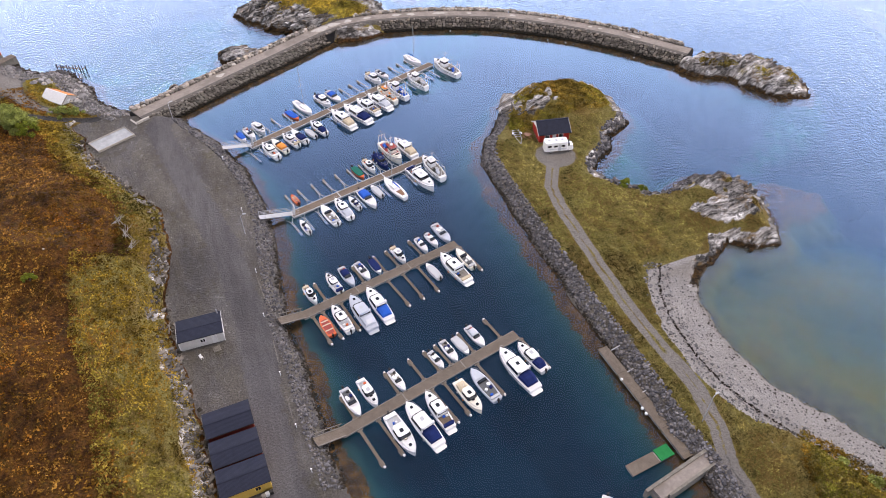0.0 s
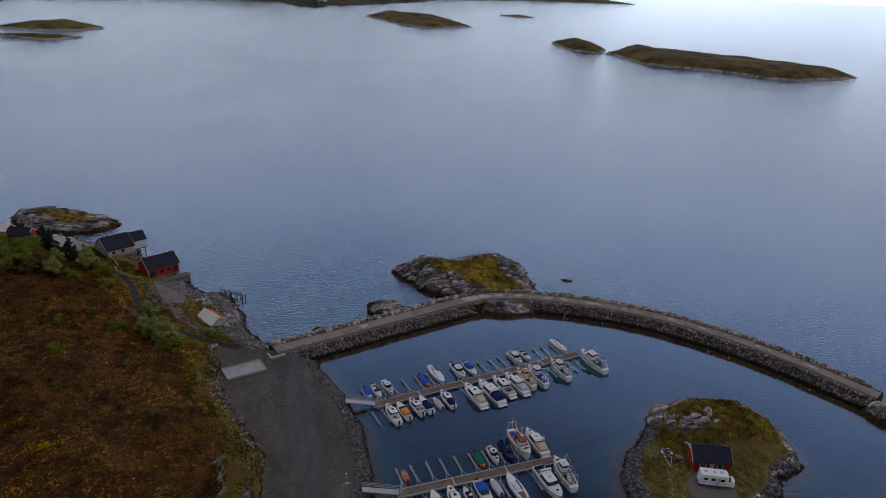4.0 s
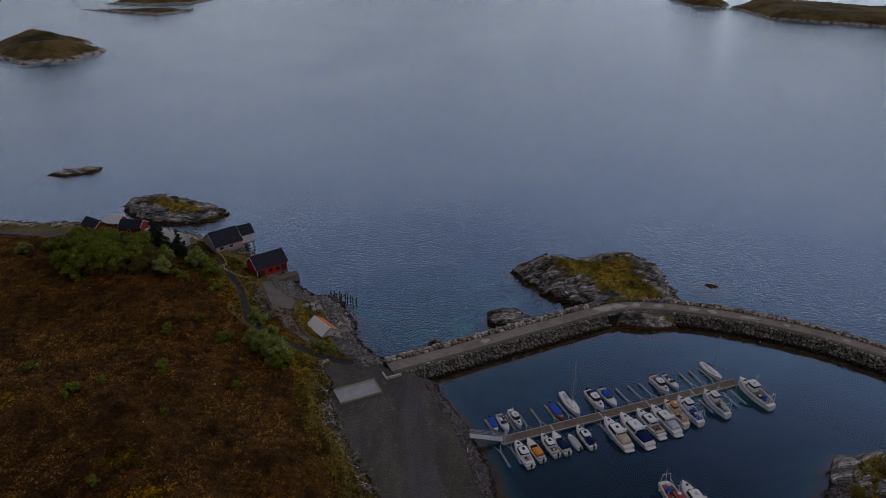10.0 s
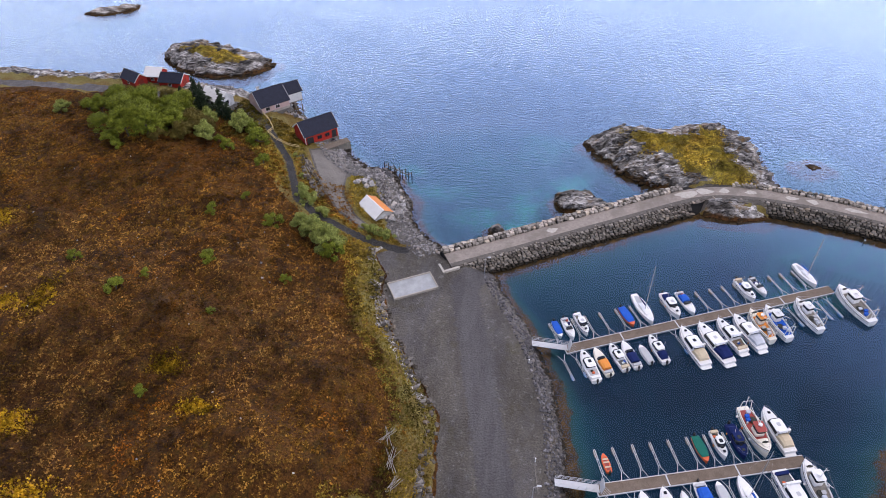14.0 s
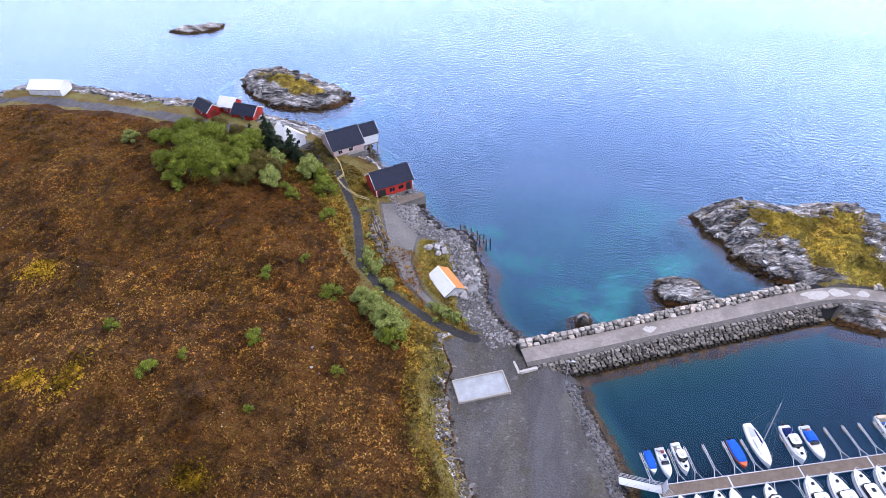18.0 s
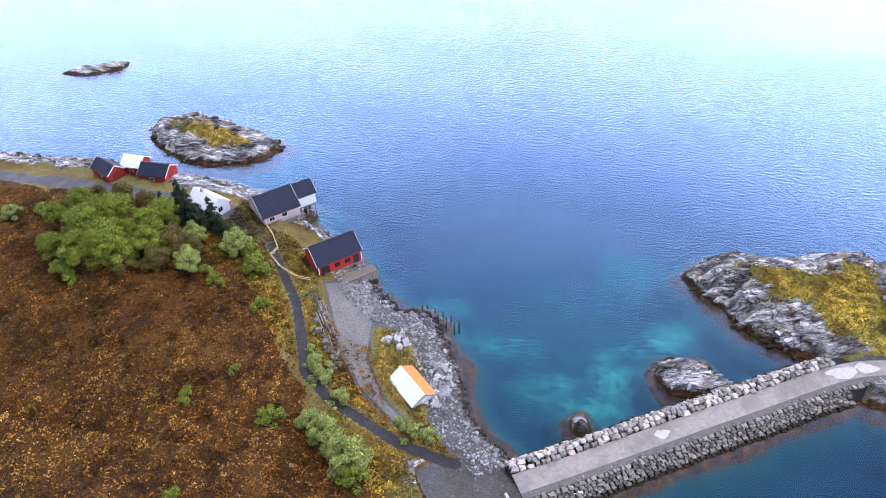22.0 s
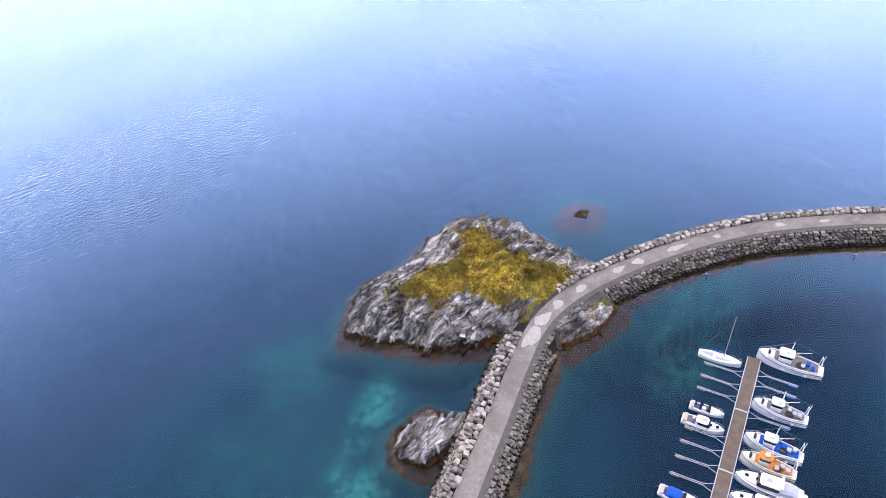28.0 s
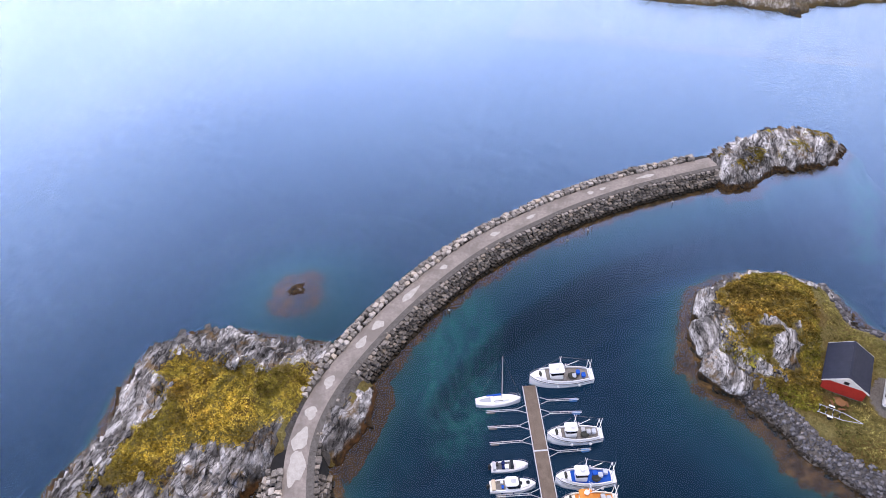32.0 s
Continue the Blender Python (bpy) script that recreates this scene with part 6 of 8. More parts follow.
# ---- buildings ----
def house(name, x, y, z, yaw, length, width, eave, ridge, wall, roof, label, category, over=0.35, roof2=None, gable=None, base=None, trim=None):
    """A gabled house: ridge along its own x. Heights are above its floor z."""
    t = thing(name, pose(x, y, z, 0, 0, yaw), label, category)
    l, w = length / 2, width / 2
    if base:
        part("foundation", box_at((0, 0, -base / 2), (length + 0.1, width + 0.1, base)), OLD_WALL, t)
    th = 0.12
    for s in (-1, 1):
        part("long_wall", box_at((0, s * (w - th / 2), eave / 2), (length, th, eave)), wall, t)
        g = Shape()
        tri = [(-w + th, 0), (w - th, 0), (w - th, eave), (0, ridge - 0.08), (-w + th, eave)]
        g.loft([[(s * (l - th), a, b) for a, b in tri], [(s * l, a, b) for a, b in tri]], closed=True)
        ge = part("gable_wall", g, wall, t)
        if gable:
            q = Shape()
            up = [(-w + 0.05, eave - 0.05), (w - 0.05, eave - 0.05), (0, ridge - 0.12)]
            q.loft([[(s * l, a, b) for a, b in up], [(s * (l + 0.04), a, b) for a, b in up]], closed=True)
            part("gable_boarding", q, gable, ge, "white boarded gable")
    pitch = math.atan2(ridge - eave, w)
    run = math.hypot(ridge - eave, w) + over
    for s in (-1, 1):
        m = Euler((-s * pitch, 0, 0)).to_matrix().to_4x4()
        c = Vector((0, s * math.cos(pitch) * run / 2, ridge + 0.05 - math.sin(pitch) * run / 2))
        r = part("roof_slope", Shape().box(c, (length + 2 * over, run, 0.14), m=m), roof2 if (roof2 and s > 0) else roof, t)
        for e in (-1, 1):
            part("barge_board", Shape().box(c + Vector((e * (l + over + 0.02), 0, -0.04)), (0.06, run, 0.24), m=m), trim or WHITE_WALL, r)
        part("gutter", Shape().tube((-l - over, s * math.cos(pitch) * run, ridge - math.sin(pitch) * run), (l + over, s * math.cos(pitch) * run, ridge - math.sin(pitch) * run), 0.07, 6), trim or BLACK, r)
    part("ridge_cap", box_at((0, 0, ridge + 0.12), (length + 2 * over, 0.3, 0.08)), roof, t)
    return t


def window(t, c, size, axis_y=True, frame_mat=None):
    """A framed window on a wall: c its centre, size across and up; axis_y: the wall runs along x."""
    w, h = size
    f = part("window", box_at(c, (w + 0.2, 0.08, h + 0.2) if axis_y else (0.08, w + 0.2, h + 0.2)), frame_mat or WHITE_WALL, t, "white window frame")
    sx = 1 if (c[1] if axis_y else c[0]) > 0 else -1
    off = Vector((0, sx * 0.03, 0)) if axis_y else Vector((sx * 0.03, 0, 0))
    for i in (-1, 1):
        d = Vector((i * w / 4, 0, 0)) if axis_y else Vector((0, i * w / 4, 0))
        part("pane", box_at(Vector(c) + off + d, (w / 2 - 0.05, 0.06, h) if axis_y else (0.06, w / 2 - 0.05, h)), GLASS, f)


def door(t, c, size, mat, label, axis_y=True):
    w, h = size
    d = part("door", box_at(c, (w, 0.1, h) if axis_y else (0.1, w, h)), mat, t, label)
    sx = 1 if (c[1] if axis_y else c[0]) > 0 else -1
    o = Vector((w * 0.36, sx * 0.07, -0.05)) if axis_y else Vector((sx * 0.07, w * 0.36, -0.05))
    part("handle", box_at(Vector(c) + o, (0.12, 0.06, 0.05)), BLACK, d)


# boathouse on the cove
b = house("boathouse", -57.4, 216.1, 2.5, 39.3, 9.6, 6.8, 2.9, 5.5, RED_WALL, SLATE, "red boarded boathouse with a dark slate roof beside the cove", "boathouse", base=1.2)
# a black panel on the wall stands for the shade inside the opening
for x, w in ((-3.4, 1.9),):
    door(b, (x, -3.43, 1.1), (w, 2.2), BLACK, "open doorway, its inner shade a black panel")
for x in (-0.7, 1.6):
    window(b, (x, -3.43, 1.45), (1.3, 1.0), frame_mat=RED_WALL)
# second opening, its dark inside again drawn as a black panel
door(b, (3.6, -3.43, 1.15), (1.3, 2.1), BLACK, "doorway with its inner shade as a black panel")
part("corner_board", box_at((-4.8, -3.42, 1.45), (0.16, 0.12, 2.9)), WHITE_WALL, b)
part("corner_board", box_at((4.8, -3.42, 1.45), (0.16, 0.12, 2.9)), WHITE_WALL, b)
dk = thing("boathouse_deck", pose(-51.4, 212.6, 0, 0, 0, 39.3), "grey timber deck on stone beside the red boathouse", "deck")
part("planking", box_at((0, -0.3, 2.42), (7.4, 2.4, 0.14)), DECK_OLD, dk)
part("stone_support", box_at((0.4, -0.3, 1.1), (6.8, 2.0, 2.4), taper=0.95), OLD_WALL, dk)
for x in (-2.5, 0, 2.5):
    part("support_post", Shape().tube((x, -1.4, -1.5), (x, -1.4, 2.4), 0.13), WOOD_GREY, dk)

# house on piles further out
h = house("harbour_house", -75.0, 231.6, 2.6, 40.2, 8.6, 9.0, 2.6, 5.6, PINK_WALL, SLATE, "old faded pink waterside house with a dark roof on stone piles", "house", base=1.5)
part("chimney", box_at((-2.6, 0.3, 5.9), (0.6, 0.6, 1.2)), WHITE_WALL, h, "white plastered chimney")
part("chimney_cap", box_at((-2.6, 0.3, 6.55), (0.8, 0.8, 0.12)), CONCRETE, h)
part("plinth_band", box_at((0, -4.53, 0.35), (8.6, 0.06, 0.7)), PALE_CONCRETE, h)
for x in (-2.4, 0.6):
    window(h, (x, -4.5, 1.6), (1.2, 0.9))
e = house("harbour_house_wing", -69.9, 236.6, 2.6, 40.2, 4.6, 5.2, 2.9, 5.0, WHITE_WALL, SLATE, "white boarded wing of the waterside house on piles", "house", base=0.3)
window(e, (2.33, -0.8, 1.6), (1.1, 1.0), axis_y=False)
for x in (-2, 0, 2):
    for y in (-2.3, 2.3):
        part("support_post", Shape().tube((x, y, -3.5), (x, y, 0), 0.16), WOOD_GREY, e)

# tin hut above the stones
u = house("tin_hut", -35.8, 184.0, 1.75, -48.7, 7.2, 4.6, 1.3, 2.75, GREY_WALL, WHITE_ROOF, "low hut with one white and one rusty orange sheet roof slope", "hut", over=0.25, roof2=RUST_ROOF, trim=WOOD_GREY)
door(u, (3.62, 0, 0.75), (0.9, 1.5), WHITE_WALL, "white plank door", axis_y=False)

# the white house among the trees, and the sheds by the lane
w = house("white_house", -89.0, 228.6, ground_at(-89.2, 229.6), -27, 7.4, 5.2, 2.6, 4.7, WHITE_WALL, WHITE_ROOF, "white house with a pale metal roof among trees", "house", base=0.6)
part("chimney", box_at((-1.2, 0, 4.9), (0.6, 0.6, 1.1)), CONCRETE, w)
for x in (-2.4, 0.4, 2.8):
    window(w, (x, -2.62, 1.5), (1.1, 1.1))
window(w, (3.72, 0, 1.6), (1.2, 1.1), axis_y=False)
for nm, x, y, yaw, l, wd, rf, lab in (("boat_shed", -120.4, 241.7, -29, 6.6, 4.4, SLATE, "small red boat shed with a dark roof by the shore"), ("boat_shed", -115.0, 245.4, -5, 4.8, 5.0, WHITE_ROOF, "red boat shed with a white sheet roof"),
                                 ("boat_shed", -108.5, 243.2, -5, 7.0, 5.6, SLATE, "bright red boat shed with dark roof and white barge boards")):
    z = max(ground_at(x, y), 1.0) + 0.1
    sh = house(nm, x, y, z, yaw, l, wd, 2.3, 4.0, RED_WALL, rf, lab, "boat shed", base=0.8)
    door(sh, (l / 2 + 0.02, 0, 1.1), (1.8, 2.1), BROWN_RED, "dark red double door", axis_y=False)
    window(sh, (0, -wd / 2 - 0.02, 1.3), (0.9, 0.8))
z = max(ground_at(-176.5, 245.8), 1.0)
ws = house("white_shelter", -176.5, 245.8, z, 7, 10.4, 6.0, 2.6, 4.2, WHITE_WALL, WHITE_ROOF, "long white boat shelter beside the lane", "shelter")
for x in (-3.5, -1.2, 1.2, 3.5):
    part("wall_batten", box_at((x, -3.04, 1.3), (0.12, 0.06, 2.6)), GREY_WALL, ws)

# sheds on the quay
s1 = house("quay_shed", -11.8, 88.4, 2.05, -2.5, 7.6, 4.9, 2.35, 2.5, GREY_WALL, SLATE, "pale grey shed with a low dark roof on the gravel quay", "shed", over=0.15)
door(s1, (2.2, -2.47, 1.05), (0.9, 2.0), WHITE_WALL, "white shed door")
part("corner_board", box_at((3.8, -2.47, 1.2), (0.14, 0.12, 2.4)), WHITE_WALL, s1)
part("corner_board", box_at((-3.8, -2.47, 1.2), (0.14, 0.12, 2.4)), WHITE_WALL, s1)
part("vent_pipe", Shape().tube((3.4, 2.1, 2.5), (3.4, 2.1, 3.5), 0.1, 8), ALU, s1)
window(s1, (0.2, -2.46, 1.4), (0.8, 0.7))
for i, (y, mat, lab) in enumerate(((67.4, BROWN_RED, "dark-roofed storage shed in a row on the quay"), (61.9, BROWN_RED, "dark-roofed storage shed in the middle of the row"), (56.8, YELLOW_WALL, "yellow boarded shed with a dark roof at the row's end"))):
    q = house("storage_shed", -10.1 + 0.25 * i, y, 2.05, 1.5, 7.0, 4.4, 2.5, 2.9, mat, SLATE, lab, "shed", over=0.18, trim=BLACK)
    door(q, (3.52, 0, 1.1), (1.9, 2.1), WHITE_WALL, "white double door", axis_y=False)
    if i == 2:
        window(q, (1.6, -2.22, 1.5), (0.8, 0.8), frame_mat=YELLOW_WALL)
        for k2, (a, b2) in enumerate(((2.6, -3.0), (3.2, -2.9), (2.0, -3.1))):
            part("stacked_crate", box_at((a, b2, 0.35), (0.55, 0.5, 0.7), bevel=0.05), rng.choice((WOOD_GREY, BLACK, DECK_GREY)), q)
# garden furniture and clutter beside the grey shed
for nm, x, y, zs, mat, lab, cat in (("plastic_chair", -12.6, 83.2, 0.8, WHITE_GRP, "white plastic garden chair on the gravel", "chair"),):
    t = thing(nm, pose(x, y, 2.05, 0, 0, 30), lab, cat)
    part("seat", box_at((0, 0, 0.42), (0.5, 0.5, 0.05), bevel=0.06), mat, t)
    part("backrest", box_at((0, 0.25, 0.7), (0.5, 0.05, 0.5)), mat, t)
    for a in (-0.2, 0.2):
        for c in (-0.2, 0.2):
            part("leg", box_at((a, c, 0.2), (0.05, 0.05, 0.42)), mat, t)
t = thing("pallet", pose(-9.8, 84.2, 2.05, 0, 0, 8), "grey wooden pallet lying beside the shed", "pallet")
for i in range(5):
    part("board", box_at((0, -0.5 + i * 0.25, 0.14), (1.3, 0.16, 0.03)), WOOD_GREY, t)
for i in (-0.55, 0, 0.55):
    part("bearer", box_at((i, 0, 0.06), (0.1, 1.1, 0.12)), WOOD_GREY, t)

# cottage and camper on the spit
c = house("red_cottage", 75.9, 120.0, 2.15, -12, 7.4, 5.8, 2.3, 4.1, RED_WALL, SLATE, "small red cottage with white gable and dark roof on the spit", "cottage", gable=WHITE_WALL, base=0.6)
window(c, (-3.78, 0, 2.75), (0.5, 0.35), axis_y=False, frame_mat=BLACK)
for x in (-1.8, 1.6):
    window(c, (x, -2.92, 1.35), (1.0, 0.9))
door(c, (0, -2.93, 1.05), (0.9, 2.0), WHITE_WALL, "white cottage door")
v = thing("camper_van", pose(74.3, 113.6, ground_at(74.3, 113.6), 0, 0, -14), "white camper van parked beside the red cottage", "camper van")
part("body", Shape().box((-0.6, 0, 1.75), (5.6, 2.3, 2.3), taper=0.97, bevel=0.25), WHITE_GRP, v)
part("cab", Shape().box((2.75, 0, 1.15), (1.7, 2.1, 1.2), taper=0.86, bevel=0.3), WHITE_GRP, v)
part("windscreen", Shape().box((2.35, 0, 1.95), (0.9, 1.9, 0.6), taper=0.75, bevel=0.2), GLASS, v)
for x in (-2.3, -0.8, 1.0):
    for s in (-1, 1):
        part("side_window", box_at((x, s * 1.13, 1.95), (0.9, 0.05, 0.5), bevel=0.02), GLASS, v)
part("door", box_at((0.15, -1.14, 1.55), (0.65, 0.05, 1.75)), DECK_GREY, v)
for x in (-2.2, -0.5, 0.9):
    part("roof_hatch", box_at((x, 0.1, 2.94), (0.6, 0.6, 0.1), bevel=0.1), DECK_GREY, v)
part("stripe", box_at((-0.6, -1.155, 1.2), (5.0, 0.02, 0.14)), GREY_GRP, v)
for x in (-1.9, 2.3):
    for s in (-1, 1):
        wh = part("wheel", Shape().tube((x, s * 0.85, 0.33), (x, s * 1.1, 0.33), 0.33, 14), BLACK, v)
        part("rim", Shape().tube((x, s * 1.0, 0.33), (x, s * 1.12, 0.33), 0.19, 10), ALU, wh)
for s in (-1, 1):
    part("headlight", box_at((3.58, s * 0.75, 0.95), (0.08, 0.3, 0.22), bevel=0.03), ALU, v)
tr = thing("boat_trailer", pose(67.9, 121.8, ground_at(67.9, 121.8), 0, 0, -103), "galvanised boat trailer standing on the grass", "trailer")
for s in (-1, 1):
    part("side_beam", Shape().tube((-2.6, s * 0.75, 0.5), (0.8, s * 0.7, 0.5), 0.06), ALU, tr)
    part("drawbar", Shape().tube((0.8, s * 0.7, 0.5), (3.4, 0, 0.5), 0.06), ALU, tr)
    wh = part("wheel", Shape().tube((-0.9, s * 0.95, 0.3), (-0.9, s * 1.15, 0.3), 0.3, 12), BLACK, tr)
    part("mudguard", box_at((-0.9, s * 1.05, 0.66), (0.8, 0.26, 0.06)), WHITE_GRP, wh)
for x in (-2.4, -1.5, -0.6, 0.3):
    part("cross_beam", box_at((x, 0, 0.5), (0.1, 1.5, 0.08)), ALU, tr)
    part("keel_roller", Shape().tube((x, -0.2, 0.62), (x, 0.2, 0.62), 0.09, 8), BLACK, tr)
tb = thing("picnic_table", pose(70.2, 121.2, ground_at(70.2, 121.2), 0, 0, 10), "round brown wooden picnic table on the grass", "table")
part("tabletop", Shape().tube((0, 0, 0.7), (0, 0, 0.76), 0.75, 8), WOOD_DARK, tb)
for i in range(4):
    a = i * math.pi / 2
    part("bench", Shape().box((1.05 * math.cos(a), 1.05 * math.sin(a), 0.44), (0.3, 1.0, 0.06), m=Matrix.Rotation(a, 4, "Z")), WOOD_DARK, tb)
    part("leg", Shape().tube((0.3 * math.cos(a), 0.3 * math.sin(a), 0.7), (0.9 * math.cos(a), 0.9 * math.sin(a), 0.0), 0.05), WOOD_DARK, tb)

# concrete basin on the quay
sl = thing("concrete_basin", pose(-23.9, 159.1, 2.0, 0, 0, 26), "shallow pale concrete basin with a raised white rim", "basin")
part("floor_slab", box_at((0, 0, 0.22), (9.2, 4.7, 0.3)), plain("damp_basin_floor", (0.30, 0.31, 0.31), 0.7, vary=0.25, scale=0.7), sl)
for s in (-1, 1):
    part("rim", box_at((0, s * 2.45, 0.32), (9.6, 0.22, 0.5)), PALE_CONCRETE, sl)
    part("rim", box_at((s * 4.7, 0, 0.318), (0.22, 4.7, 0.496)), PALE_CONCRETE, sl)
rp = thing("concrete_threshold", pose(-15.6, 166.6, 2.0, 0, 0, 28), "worn concrete kerb where the breakwater road begins", "kerb")
part("kerb", box_at((-1.6, -2.0, 0.75), (3.4, 0.5, 0.7), bevel=0.1), WORN_CONCRETE, rp)
part("kerb", box_at((-3.4, -0.6, 0.42), (0.45, 3.0, 0.7), bevel=0.1), WORN_CONCRETE, rp)

# ruined jetty, logs, fence, poles
jt = thing("ruined_jetty", Matrix.Identity(4), "remains of a dark timber jetty standing in the water", "jetty")
line = [Vector((-37.0, 204.6, 0)), Vector((-30.3, 200.6, 0))]
for i in range(5):
    p = line[0].lerp(line[1], i / 4)
    part("post", Shape().tube((p.x, p.y, -2.5), (p.x + rng.uniform(-0.1, 0.1), p.y, 1.9 + rng.uniform(-0.4, 0.5)), 0.15), BLACK, jt)
    q = p + Vector((0.8, 1.2, 0))
    part("post", Shape().tube((q.x, q.y, -2.5), (q.x, q.y, 1.5 + rng.uniform(-0.4, 0.6)), 0.14), BLACK, jt)
    part("crosspiece", Shape().tube((p.x, p.y, 1.3), (q.x, q.y, 1.2), 0.1), WOOD_GREY, jt)
part("stringer", Shape().tube((-37.2, 204.8, 1.45), (-30.0, 200.4, 1.35), 0.12), WOOD_GREY, jt)
WOOD_DRIFT = plain("old_brown_grey_timber", (0.11, 0.095, 0.078), 0.95, spec=0.1, vary=0.4, scale=2.5)
lg = thing("log_pile", Matrix.Identity(4), "weathered logs and planks lying along the slope", "logs")
for i in range(11):
    o, s0, s1 = rng.uniform(-1.1, 1.1), rng.uniform(0.0, 0.35), rng.uniform(0.6, 1.0)
    a = Vector((-57.8 + 6.6 * s0 + o * 0.85, 203.4 - 12.4 * s0 + o * 0.45, 0))
    b2 = Vector((-57.8 + 6.6 * s1 + o * 0.7, 203.4 - 12.4 * s1 + o * 0.4, 0))
    part("log", Shape().tube((a.x, a.y, ground_at(a.x, a.y) + 0.25), (b2.x, b2.y, ground_at(b2.x, b2.y) + 0.35), rng.uniform(0.10, 0.20), 7, 0.09), rng.choice((WOOD_DRIFT, WOOD_GREY)), lg)
scatter("shore_boulders", CLIFF, [(-58.6, 204), (-55, 197), (-51.4, 190.5), (-49, 185)], -1.3, 1.3, 5, (0.3, 0.9), "dark broken rock beside the yard", "boulders")


def rail_fence(points, label):
    t = thing("rail_fence", Matrix.Identity(4), label, "fence")
    for a, b3 in zip(points, points[1:]):
        a, b3 = Vector((*a, ground_at(*a))), Vector((*b3, ground_at(*b3)))
        n = max(1, round((b3 - a).length / 2))
        for i in range(n + 1):
            p = a.lerp(b3, i / n)
            part("post", box_at((p.x, p.y, p.z + 0.45), (0.12, 0.12, 1.1)), WOOD_YELLOW, t)
        for zr in (0.5, 0.95):
            d = b3 - a
            part("rail", Shape().box((a + b3) / 2 + Vector((0, 0, zr)), (d.length, 0.12, 0.1), m=d.to_track_quat("X", "Z").to_matrix().to_4x4()), WOOD_YELLOW, t)
    return t


rail_fence([(-75.9, 226.4), (-72.4, 221.8), (-69.8, 217.4), (-70.4, 214.4), (-66.9, 210.4), (-62.8, 207.9), (-60.2, 208.0)], "fresh yellow timber rail fence along the footpath")


def pole(x, y, h, label, cat="pole", lamp=True, lean=0.0):
    z = ground_at(x, y)
    t = thing("lamp_post" if lamp else "marker_post", pose(x, y, z), label, cat)
    part("shaft", Shape().tube((0, 0, -0.2), (lean, 0, h), 0.09, 8, 0.06), ALU if lamp else PALE_RAIL, t)
    if lamp:
        part("arm", Shape().tube((lean, 0, h), (lean + 0.7, 0.2, h + 0.1), 0.04, 6), ALU, t)
        part("lamp_head", box_at((lean + 0.85, 0.25, h + 0.1), (0.7, 0.3, 0.16), bevel=0.08), DECK_GREY, t)
    else:
        part("cap", box_at((0, 0, h), (0.25, 0.25, 0.1), bevel=0.05), WHITE_GRP, t)


pole(60.0, 39.9, 7.0, "tall galvanised lamp post on the grass of the spit", "lamp post")
pole(-9.2, 165.0, 4.5, "slim metal lamp post at the start of the breakwater", "lamp post")
pole(0.2, 112.5, 5.0, "slim metal lamp post on the quay's edge", "lamp post")
for x, y in ((0.0, 140.5), (0.9, 120.0), (0.2, 100.5), (-0.6, 88.5), (-0.6, 74.5), (-0.4, 63.5), (0.0, 55.0)):
    pole(x, y, 1.0, "low pale post at the edge of the gravel quay", "post", False)
for x, y, l, a in ((0.2, 96.0, 7.0, 93), (-0.3, 79.5, 5.0, 88), (-0.6, 66.5, 6.0, 91), (1.0, 116.5, 5.0, 96)):
    t = thing("guard_rail", pose(x, y, 2.05, 0, 0, a), "low weathered rail along the quay's edge", "rail")
    part("beam", box_at((0, 0, 0.55), (l, 0.1, 0.14)), WOOD_GREY, t)
    for i in range(int(l / 2) + 1):
        part("post", box_at((-l / 2 + 0.2 + i * (l - 0.4) / int(l / 2), 0, 0.25), (0.12, 0.12, 0.6)), WOOD_GREY, t)
# floating stakes with weights inside the breakwater
for x, y in ((75.5, 183.5), (100.3, 166.5), (104.5, 163.0), (118.2, 147.3)):
    t = thing("mooring_stake", pose(x, y, 0), "thin dark mooring stake standing in the harbour water", "stake")
    part("shaft", Shape().tube((0, 0, -4), (0.1, 0.1, 1.4), 0.08, 6), BLACK, t)
    part("float", Shape().ball((0.12, 0.1, 0.15), 0.2, 8), WHITE_GRP, t)
# ---- trees, bushes and moor plants ----
def leaf_material(name, dark, light):
    k = Mat(name, 0.75, spec=0.2)
    a = k.ramp(k.island(), (0.0, dark), (0.6, tuple((x + y) / 2 for x, y in zip(dark, light))), (1.0, light))
    k.color(k.mix(0.35, a, k.ramp(k.noise(0.7, 4), (0.35, dark), (0.65, light))))
    return k.m


LEAF_GREEN = leaf_material("birch_leaves", (0.034, 0.050, 0.004), (0.25, 0.285, 0.024))
LEAF_PALE = leaf_material("pale_willow_leaves", (0.075, 0.095, 0.018), (0.36, 0.40, 0.10))
LEAF_OLIVE = leaf_material("olive_brown_leaves", (0.040, 0.032, 0.005), (0.16, 0.125, 0.022))
NEEDLES = leaf_material("dark_spruce_needles", (0.006, 0.014, 0.006), (0.030, 0.048, 0.018))
BARK = plain("grey_brown_bark", (0.09, 0.075, 0.06), 0.95, spec=0.1, vary=0.35, scale=4)


def quads(centres, normals, sizes, seed):
    """Small leaf quads at the given places: one mesh."""
    r = np.random.RandomState(seed)
    n = len(centres)
    a = np.cross(normals, r.normal(size=(n, 3)))
    a /= np.linalg.norm(a, axis=1)[:, None] + 1e-9
    b = np.cross(normals, a)
    s = sizes[:, None]
    v = np.stack([centres - a * s, centres - b * s * 0.6, centres + a * s, centres + b * s * 0.6], 1).reshape(-1, 3)
    return v, np.arange(4 * n).reshape(-1, 4)


